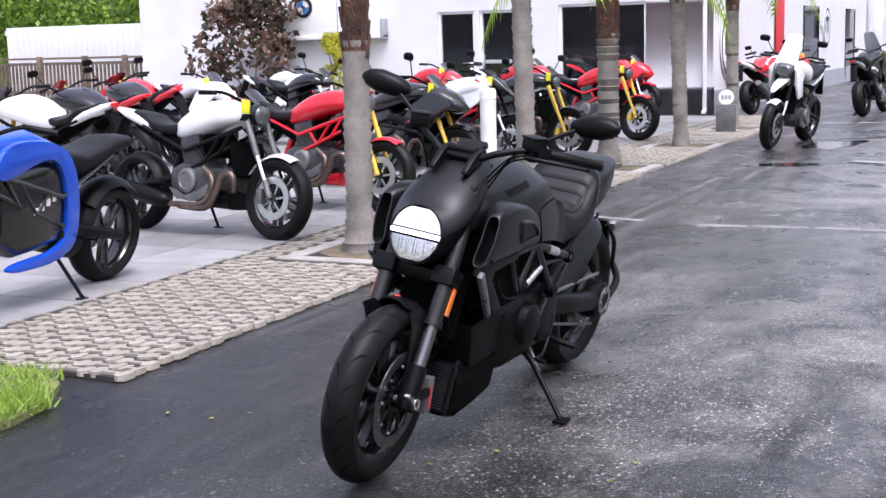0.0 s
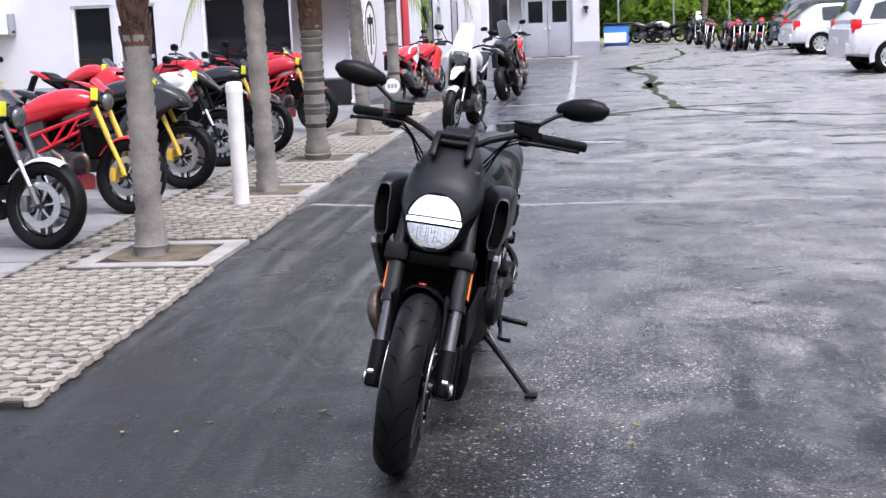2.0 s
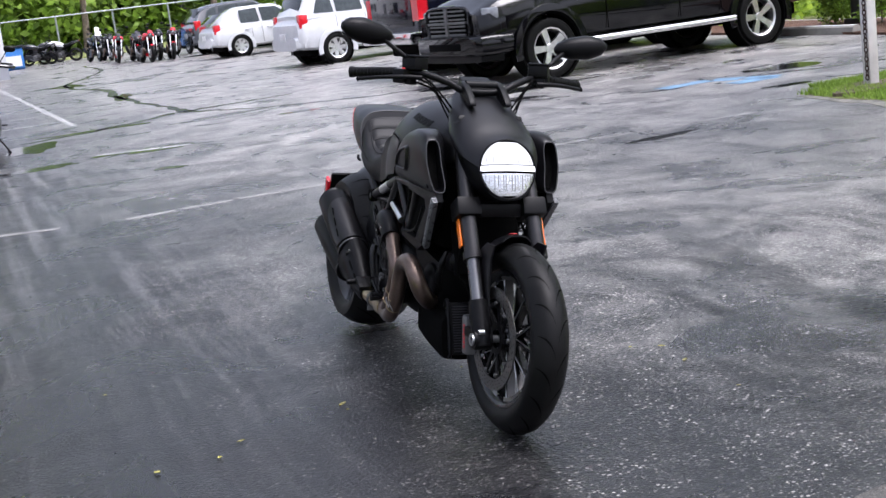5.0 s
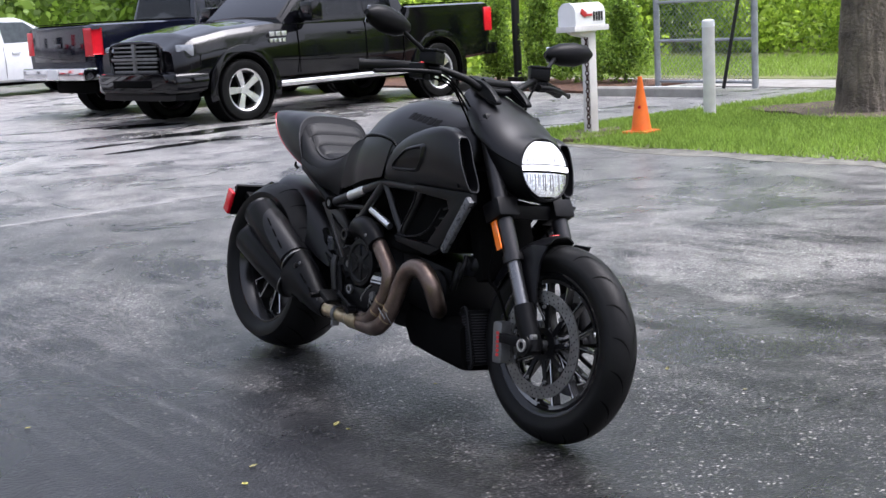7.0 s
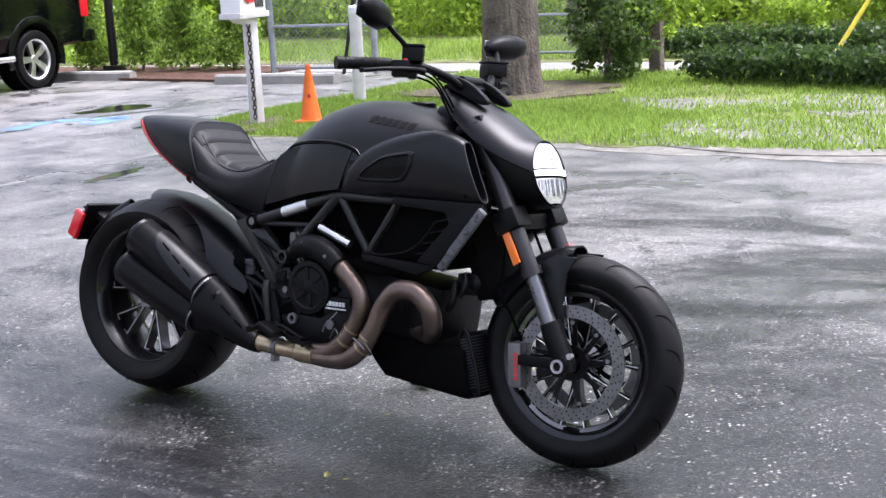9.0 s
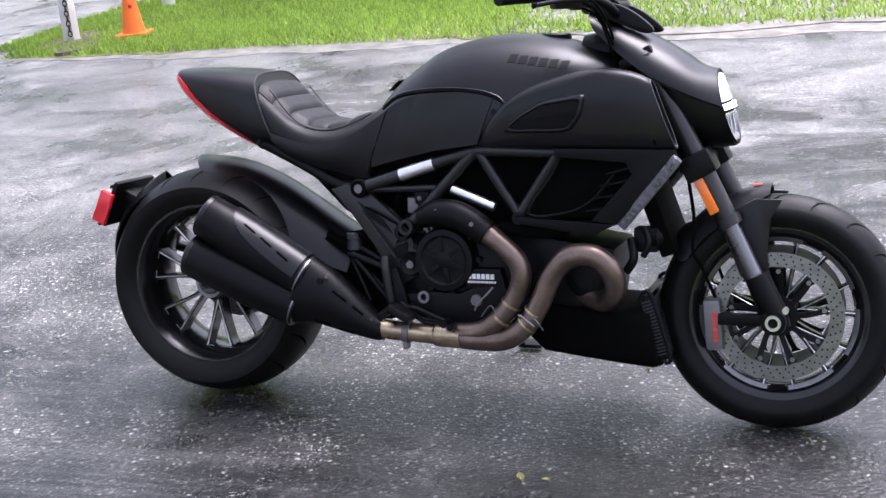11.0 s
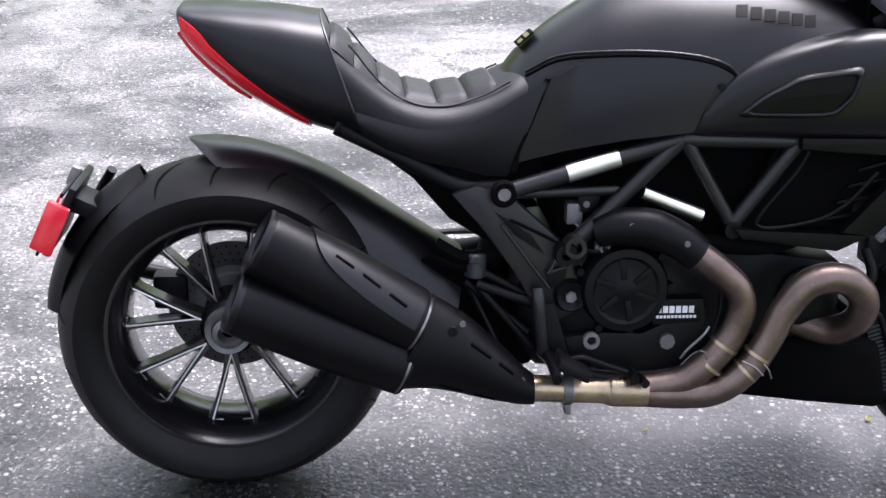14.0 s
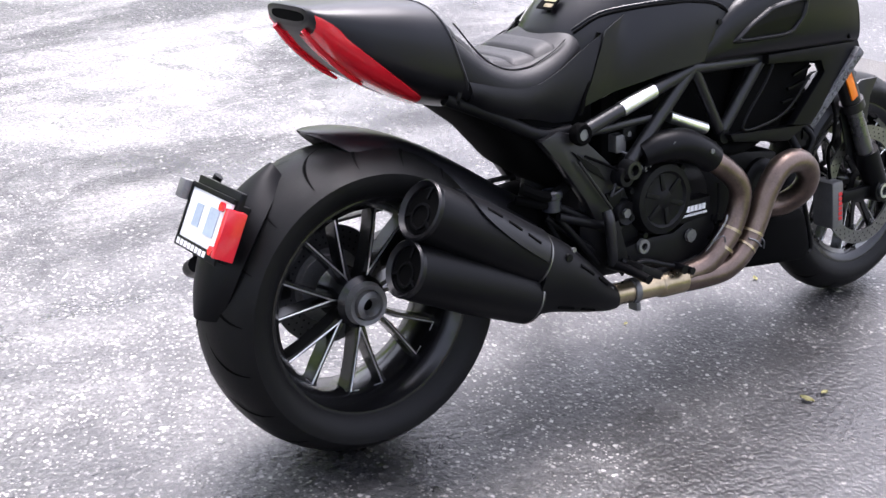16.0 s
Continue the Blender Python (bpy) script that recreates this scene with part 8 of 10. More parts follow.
def arch_flare(x, z, r0, r1, side):
    """The flat rolled edge round a wheel arch."""
    arc = [radians(a) for a in range(-14, 195, 8)]
    return slab([(x + r1 * math.cos(a), z + r1 * math.sin(a)) for a in arc] + [(x + r0 * math.cos(a), z + r0 * math.sin(a)) for a in arc[::-1]], -0.018, 0.010, 0.006)


def pickup(m, label, paintwork, front_detail=True, wheelbase=3.45, length_tail=1.18, nose=0.98):
    """A full-size crew cab pickup, nose towards +x, rear axle at the origin."""
    t = thing("pickup_truck", m, label, "pickup truck", "parked vehicles")
    hw, wb = 1.0, wheelbase
    st = [(-length_tail, 0.93, 0.62, 1.32, 0.02, 0.0), (-length_tail + 0.08, 0.97, 0.55, 1.36, 0.02, 0.0), (-0.3, 1.0, 0.50, 1.36, 0.02, 0.0), (0.60, 1.0, 0.48, 1.36, 0.02, 0.0), (0.66, 1.0, 0.48, 1.20, 0.03, 0.0), (wb - 1.0, 1.0, 0.48, 1.22, 0.05, 0.01), (wb - 0.55, 1.0, 0.48, 1.25, 0.10, 0.05), (wb + 0.2, 0.99, 0.50, 1.20, 0.12, 0.06), (wb + 0.68, 0.96, 0.46, 1.12, 0.12, 0.05), (wb + nose - 0.14, 0.92, 0.44, 1.04, 0.08, 0.02), (wb + nose, 0.84, 0.46, 0.96, 0.05, 0.0)]
    body = dense_body(st)
    arch_cut(body, (0, wb), 0.50, 0.42, hw)
    b = part("body", body, paintwork, t, "gloss black bodywork" if paintwork is CARBLACK else "dark bodywork", angle=30)
    cab = loft([[Vector((x0 + (x1 - x0) * 0, y, z)) for x0, x1, y, z in [(x, x, -w0, 1.18), (x, x, -w0, 1.24), (x, x, -w1, zt - 0.08), (x, x, -w1 * 0.88, zt), (x, x, 0, zt + 0.03), (x, x, w1 * 0.88, zt), (x, x, w1, zt - 0.08), (x, x, w0, 1.24), (x, x, w0, 1.18)]] for x, w0, w1, zt in ((0.62, 0.94, 0.93, 1.30), (0.72, 0.95, 0.80, 1.80), (0.95, 0.95, 0.80, 1.86), (1.6, 0.95, 0.81, 1.89), (2.1, 0.95, 0.80, 1.86), (2.25, 0.95, 0.80, 1.80), (2.85, 0.93, 0.90, 1.30))])
    part("cab", cab, paintwork, b, angle=30)
    for s in (-1, 1):
        win = [[(0.86, 1.28), (0.90, 1.72), (1.40, 1.78), (1.40, 1.28)], [(1.48, 1.28), (1.48, 1.78), (2.08, 1.78), (2.22, 1.70), (2.62, 1.30)]]
        for w in win:
            bm = bmesh.new()
            lo = [bm.verts.new((x, s * (0.955 - (z - 1.24) / 0.56 * 0.145), z)) for x, z in w]
            bm.faces.new(lo)
            bmesh.ops.solidify(bm, geom=bm.faces[:], thickness=0.012)
            part("side_window", bm, CARGLASS, b)
        part("sill_step", joined(rod((0.52, s * 1.03, 0.44), (wb - 0.52, s * 1.03, 0.44), 0.045, 12)), CHROME, t, "chrome running board")
        for x in (0.72, 1.44, 2.66):
            part("door_seam", tube([(x, s * 1.003, 0.56), (x, s * 1.006, 0.85), (x - 0.01, s * 0.975, 1.20)], 0.006, 3, 6), PITCH, b)
        for x in (0.82, 1.55):
            part("door_handle", box(x, x + 0.20, s * 1.0 - 0.02, s * 1.0 + 0.025, 1.02, 1.06, 0.01), paintwork, b)
        part("mirror", joined(moved(box(-0.10, 0.10, -0.12, 0.12, -0.13, 0.13, 0.03), Matrix.Translation((2.52, s * 1.14, 1.36))), rod((2.55, s * 0.95, 1.28), (2.52, s * 1.06, 1.30), 0.03)), paintwork, b)
        for x in (0, wb):
            part("arch_lip", arch_flare(x, 0.42, 0.465, 0.565, s), paintwork, b).location.y = s * 0.995
            part("arch_lining", moved(lathe([(0.44, -0.30), (0.47, -0.30), (0.47, 0.0), (0.44, 0.0)], 28), Matrix.Translation((x, s * 0.98 if s > 0 else s * 0.98 + 0.30, 0.42))), PITCH, b)
            car_wheel(t, x, s * 0.86, 0.40, 0.275, 0.27, 5, s)
        part("tail_lamp", box(-length_tail - 0.012, -length_tail + 0.16, s * 0.80, s * 0.985, 0.92, 1.28, 0.02), RED_LENS, b, "tall red tail lamp")
        part("head_lamp", moved(box(-0.17, 0.06, -0.15, 0.14, -0.085, 0.085, 0.03), Matrix.Translation((wb + nose - 0.17, s * 0.735, 0.945)) @ Matrix.Rotation(radians(-s * 28), 4, "Z")), CAR_LAMP, b, "clear headlamp")
        part("fog_lamp", box(wb + nose - 0.10, wb + nose + 0.005, s * 0.60 - 0.045, s * 0.60 + 0.045, 0.52, 0.66, 0.02), LAMP_OFF, b)
        part("badge_print", joined(*[box(2.86 + 0.10 * k, 2.94 + 0.10 * k, s * 1.0 - 0.008, s * 1.0 + 0.006, 1.06, 1.12, 0.002) for k in range(3)], *[box(2.88 + 0.07 * k, 2.93 + 0.07 * k, s * 1.0 - 0.008, s * 1.0 + 0.006, 0.98, 1.03, 0.002) for k in range(4)]), ALU, b)
    # windscreens
    for x0, z0, x1, z1, w0, w1 in ((2.80, 1.30, 2.28, 1.78, 0.84, 0.72), (0.645, 1.38, 0.71, 1.76, 0.80, 0.70)):
        bm = bmesh.new()
        bm.faces.new([bm.verts.new(p) for p in ((x0 + (0.012 if x0 > 1 else -0.012), -w0, z0), (x0 + (0.012 if x0 > 1 else -0.012), w0, z0), (x1 + (0.012 if x0 > 1 else -0.012), w1, z1), (x1 + (0.012 if x0 > 1 else -0.012), -w1, z1))])
        bmesh.ops.solidify(bm, geom=bm.faces[:], thickness=0.012)
        part("windscreen", bm, CARGLASS, b)
    part("bed_floor", box(-length_tail + 0.06, 0.60, -0.80, 0.80, 1.372, 1.385), PITCH, b)
    part("grille", joined(moved(box(-0.05, 0.02, -0.52, 0.52, -0.20, 0.20, 0.04), Matrix.Translation((wb + nose + 0.0, 0, 0.86)))), PITCH, b)
    part("grille_frame", joined(*[box(wb + nose + 0.0, wb + nose + 0.035, -0.50, 0.50, z, z + 0.022, 0.006) for z in (0.70, 0.755, 0.81, 0.90, 0.955, 1.01)], box(wb + nose, wb + nose + 0.045, -0.035, 0.035, 0.66, 1.06, 0.008), box(wb + nose, wb + nose + 0.045, -0.54, 0.54, 0.848, 0.882, 0.008)), GREYCAST, b)
    part("front_bumper", joined(loft([oval((wb + nose - 0.42, 0, 0.56), 0.975, 0.14, 0.16, 6, 32), oval((wb + nose - 0.14, 0, 0.56), 0.975, 0.15, 0.17, 6, 32), oval((wb + nose + 0.03, 0, 0.56), 0.93, 0.145, 0.16, 6, 32), oval((wb + nose + 0.10, 0, 0.56), 0.78, 0.12, 0.12, 6, 32)])), paintwork, t)
    part("bumper_intake", box(wb + nose + 0.02, wb + nose + 0.108, -0.46, 0.46, 0.50, 0.60, 0.02), PITCH, t)
    part("air_dam", loft([oval((wb + nose - 0.30, 0, 0.38), 0.90, 0.06, 0.07, 6), oval((wb + nose + 0.02, 0, 0.38), 0.84, 0.06, 0.05, 6)]), SATIN, t)
    part("grille_surround", tube([(wb + nose + 0.012, y, z) for y, z in ((-0.56, 0.68), (-0.60, 0.86), (-0.54, 1.045), (0.0, 1.075), (0.54, 1.045), (0.60, 0.86), (0.56, 0.68), (0.0, 0.665), (-0.56, 0.68))], 0.024, 3, 8), paintwork, b)
    part("rear_bumper", joined(box(-length_tail - 0.16, -length_tail + 0.10, -0.95, 0.95, 0.56, 0.74, 0.03)), CHROME if not front_detail else paintwork, t, "chrome rear bumper" if not front_detail else "")
    part("plate", box(-length_tail - 0.168, -length_tail - 0.155, -0.16, 0.16, 0.58, 0.72, 0.002), WHITE_INK, t)
    part("tailgate", joined(box(-length_tail - 0.02, -length_tail + 0.02, -0.78, 0.78, 0.82, 1.34, 0.02), box(-length_tail - 0.03, -length_tail - 0.015, -0.10, 0.10, 1.02, 1.10, 0.01)), paintwork, b)
    part("chassis", box(-length_tail + 0.2, wb + nose - 0.3, -0.62, 0.62, 0.34, 0.52, 0.04), PITCH, t)
    return t


def hatch(m, label, paintwork, kind="hatch"):
    """A compact hatchback or saloon, nose towards +x, rear axle at the origin."""
    t = thing("car", m, label, "car", "parked vehicles")
    hw, wb = 0.87, 2.63
    zt = 0.98 if kind == "hatch" else 0.90
    st = [(-0.80, 0.78, 0.42, zt - 0.12, 0.05, 0.0), (-0.70, 0.84, 0.34, zt, 0.06, 0.01), (0.0, hw, 0.28, zt + 0.02, 0.06, 0.01), (1.8, hw, 0.26, zt, 0.06, 0.01), (2.1, hw, 0.26, zt - 0.02, 0.10, 0.03), (wb + 0.3, 0.85, 0.28, zt - 0.12, 0.14, 0.05), (wb + 0.72, 0.76, 0.32, zt - 0.24, 0.12, 0.03), (wb + 0.84, 0.62, 0.38, zt - 0.36, 0.08, 0.0)]
    body = dense_body(st)
    arch_cut(body, (0, wb), 0.38, 0.31, hw)
    b = part("body", body, paintwork, t, angle=30)
    roof = 1.50 if kind == "hatch" else 1.42
    secs = ((-0.72, zt + 0.05, 0.80), (-0.45, roof - 0.12, 0.66), (0.1, roof, 0.68), (0.9, roof + 0.02, 0.69), (1.3, roof - 0.04, 0.67), (2.05, zt + 0.03, 0.78)) if kind == "hatch" else ((-0.62, zt + 0.03, 0.74), (0.05, roof - 0.04, 0.62), (0.5, roof, 0.66), (1.0, roof, 0.66), (1.35, roof - 0.05, 0.64), (2.05, zt + 0.03, 0.76))
    cab = loft([[Vector((x, y, z)) for y, z in [(-0.82, zt - 0.02), (-0.81, zt + 0.03), (-w, z - 0.06 if z > zt + 0.1 else z), (-w * 0.85, z), (0, z + 0.02), (w * 0.85, z), (w, z - 0.06 if z > zt + 0.1 else z), (0.81, zt + 0.03), (0.82, zt - 0.02)]] for x, z, w in smooth_path(secs, 4)])
    part("cabin", cab, paintwork, b, angle=30)
    for s in (-1, 1):
        wins = [[(-0.42, zt + 0.08), (-0.30, roof - 0.16), (-0.02, roof - 0.09), (0.02, zt + 0.06)], [(0.08, zt + 0.06), (0.06, roof - 0.09), (0.62, roof - 0.06), (0.66, zt + 0.05)], [(0.74, zt + 0.05), (0.70, roof - 0.06), (1.22, roof - 0.08), (1.76, zt + 0.07)]]
        for w in wins[(0 if kind == "hatch" else 1):]:
            bm = bmesh.new()
            bm.faces.new([bm.verts.new((x, s * (0.825 - (z - zt) / (roof - zt) * 0.13), z)) for x, z in w])
            bmesh.ops.solidify(bm, geom=bm.faces[:], thickness=0.012)
            part("side_window", bm, PALEGLASS, b)
        for x in (0, wb):
            part("arch_lip", arch_flare(x, 0.31, 0.335, 0.435, s), paintwork, b).location.y = s * 0.866
            part("arch_lining", moved(lathe([(0.33, -0.28), (0.36, -0.28), (0.36, 0.0), (0.33, 0.0)], 28), Matrix.Translation((x, s * 0.85 if s > 0 else s * 0.85 + 0.28, 0.31))), PITCH, b)
            car_wheel(t, x, s * 0.76, 0.315, 0.21, 0.2, 7, s)
        part("tail_lamp", moved(box(-0.06, 0.14, -0.09, 0.09, -0.14, 0.14, 0.03), Matrix.Translation((-0.70, s * 0.73, zt - 0.06))), RED_LENS, b, "red tail lamp")
        part("head_lamp", moved(box(-0.14, 0.06, -0.12, 0.12, -0.06, 0.06, 0.03), Matrix.Translation((wb + 0.66, s * 0.62, zt - 0.26))), CAR_LAMP, b)
        for x in (0.38 if kind != "hatch" else 0.05, 0.70, 1.80):
            part("door_seam", tube([(x, s * 0.872, 0.36), (x, s * 0.875, 0.65), (x, s * 0.825, zt)], 0.005, 3, 6), PITCH, b)
        for x in (0.16, 0.86):
            part("door_handle", box(x, x + 0.16, s * 0.85, s * 0.88, zt - 0.16, zt - 0.13, 0.006), paintwork, b)
        part("mirror", moved(box(-0.07, 0.07, -0.09, 0.09, -0.06, 0.06, 0.02), Matrix.Translation((1.72, s * 0.94, zt + 0.08))), paintwork, b)
    part("rear_window", moved(box(-0.006, 0.006, -0.58, 0.58, -0.20, 0.20, 0.004), Matrix.Translation((-0.60, 0, roof - 0.26)) @ Matrix.Rotation(radians(24 if kind == "hatch" else 52), 4, "Y")), CARGLASS, b)
    part("rear_bumper", loft([oval((-0.86, 0, 0.48), 0.74, 0.14, 0.14, 5), oval((-0.60, 0, 0.48), 0.86, 0.14, 0.14, 5)]), paintwork, t)
    part("front_bumper", loft([oval((wb + 0.5, 0, 0.42), 0.82, 0.12, 0.12, 5), oval((wb + 0.88, 0, 0.42), 0.60, 0.10, 0.10, 5)]), paintwork, t)
    part("plate", box(-0.875, -0.862, -0.16, 0.16, 0.56, 0.70, 0.002), WHITE_INK, t)
    part("underbody", box(-0.5, wb + 0.5, -0.55, 0.55, 0.20, 0.36, 0.03), PITCH, t)
    return t


pickup(pose(9.80, 17.12, 0, 0, 0, 186.3), "gloss black crew cab pickup truck with chrome steps", CARBLACK, True, 3.57)
pickup(pose(6.74, 19.85, 0, 0, 0, 5), "dark blue-black pickup truck with a chrome rear bumper", NAVY, False)
hatch(pose(6.86, 28.5, 0, 0, 0, 5) @ Matrix.Scale(1.06, 4), "silver-white compact hatchback parked in a bay", CARWHITE, "hatch")
hatch(pose(7.35, 40.3, 0, 0, 0, 5) @ Matrix.Scale(1.03, 4), "white saloon car parked in a bay", CARWHITE, "saloon")
hatch(pose(7.9, 46.0, 0, 0, 0, 5) @ Matrix.Scale(1.12, 4), "dark grey car parked in the far bay", CARGREY, "hatch")


# ---- plants ----
def leaf_stuff(name, dark, light, rough=0.5):
    m, n, l, p = nodes_of(name)
    g = n.new("ShaderNodeNewGeometry")
    v = coords(n)
    big = noise_node(n, l, v, 0.8, 3)
    f = n.new("ShaderNodeMath")
    f.operation = "MULTIPLY_ADD"
    f.inputs[1].default_value, f.inputs[2].default_value = 0.7, 0.0
    l.new(g.outputs["Random Per Island"], f.inputs[0])
    f2 = n.new("ShaderNodeMath")
    f2.operation = "MULTIPLY_ADD"
    f2.inputs[1].default_value = 0.5
    l.new(big.outputs[0], f2.inputs[0])
    l.new(f.outputs[0], f2.inputs[2])
    col = mix(n, l, ramp(n, l, f2.outputs[0], [(0.25, 0.0), (0.9, 1.0)]).outputs[0], dark, light)
    l.new(col, p.inputs["Base Color"])
    p.inputs["Roughness"].default_value = rough
    tr = n.new("ShaderNodeBsdfTranslucent")
    l.new(col, tr.inputs["Color"])
    ms = n.new("ShaderNodeMixShader")
    ms.inputs[0].default_value = 0.52
    l.new(p.outputs[0], ms.inputs[1])
    l.new(tr.outputs[0], ms.inputs[2])
    l.new(ms.outputs[0], n["Material Output"].inputs["Surface"])
    return m


LEAF = leaf_stuff("mid_green_leaves", (0.07, 0.13, 0.015), (0.30, 0.46, 0.06))
LEAF_LIGHT = leaf_stuff("yellow_green_leaves", (0.14, 0.24, 0.018), (0.44, 0.60, 0.07))
LEAF_DARK = leaf_stuff("dark_hedge_leaves", (0.014, 0.034, 0.008), (0.085, 0.15, 0.03))
LEAF_BUSH = leaf_stuff("mid_green_bush_leaves", (0.025, 0.055, 0.010), (0.13, 0.21, 0.04))
LEAF_BRONZE = leaf_stuff("bronze_green_leaves", (0.016, 0.026, 0.012), (0.20, 0.115, 0.085))
LEAF_YELLOW = leaf_stuff("golden_leaves", (0.28, 0.30, 0.02), (0.62, 0.58, 0.06))
GRASS = leaf_stuff("fresh_grass", (0.12, 0.20, 0.022), (0.36, 0.52, 0.09), 0.6)
BARK = stuff("grey_brown_bark", (0.16, 0.125, 0.10), 0.9, vary=0.45, scale=5, fine=28, relief=1.0, depth=0.05)
PALM_GREY = stuff("palm_trunk_grey", (0.135, 0.122, 0.108), 0.85, vary=0.5, scale=4, fine=70, relief=0.35, depth=0.006)
PALM_BOOT = stuff("palm_boot_brown", (0.085, 0.042, 0.028), 0.9, vary=0.55, scale=9, fine=50, relief=1.0, depth=0.02)


def leaves(points, size, rng, spread=1.0, flat=0.0):
    """Many small two-sided leaves as folded quads, one at each point."""
    n = len(points)
    pts = np.asarray(points, float)
    d = rng.normal(size=(n, 3))
    d[:, 2] = d[:, 2] * (1 - flat) - 0.15
    d /= np.linalg.norm(d, axis=1)[:, None]
    u = np.cross(d, rng.normal(size=(n, 3)))
    u /= np.linalg.norm(u, axis=1)[:, None] + 1e-9
    s = size * rng.uniform(0.6, 1.35, size=(n, 1))
    a, b, c, e = pts, pts + d * s * 0.5 + u * s * 0.32, pts + d * s * 1.05, pts + d * s * 0.5 - u * s * 0.32
    co = np.stack([a, b, c, e], 1).reshape(-1, 3)
    faces = np.arange(4 * n).reshape(n, 4)
    return co, faces


def leaf_object(name, points, size, mat, seed, parent=None, flat=0.0):
    rng = np.random.default_rng(seed)
    co, faces = leaves(points, size, rng, flat=flat)
    me = bpy.data.meshes.new(name)
    me.from_pydata(co.tolist(), [], faces.tolist())
    me.materials.append(mat)
    ob = new(name, me)
    if parent:
        ob.parent = parent
    return ob


def clump_points(rng, centers, radii, per):
    """Leaf places on and in many small clumps."""
    out = []
    for c, r in zip(centers, radii):
        d = rng.normal(size=(per, 3))
        d /= np.linalg.norm(d, axis=1)[:, None]
        out.append(np.asarray(c) + d * r * rng.uniform(0.45, 1.05, size=(per, 1)) ** 0.6)
    return np.concatenate(out)


def shrub(m, label, mat, size, height, width, seed, clumps=26, per=130, stems=5, category="shrub", group=""):
    rng = np.random.default_rng(seed)
    t = thing("shrub", m, label, category, group)
    cs, rs = [], []
    for k in range(clumps):
        z = height * rng.uniform(0.12, 0.95)
        w = width * math.sqrt(max(0.05, 1 - (2 * z / height - 0.95) ** 2)) * rng.uniform(0.2, 1.0)
        a = rng.uniform(0, 6.28)
        cs.append((w * math.cos(a), w * math.sin(a), z))
        rs.append(rng.uniform(0.16, 0.32) * width)
    leaf_object("crown", clump_points(rng, cs, rs, per), size, mat, seed + 1, t)
    bits = []
    for k in range(stems):
        c = cs[k]
        part("stem", tube([(0.04 * math.cos(k), 0.04 * math.sin(k), 0.0, 0.02), (c[0] * 0.3, c[1] * 0.3, c[2] * 0.5, 0.014), (c[0], c[1], c[2], 0.006)], 0.015, 3, 6), BARK, t)
    return t


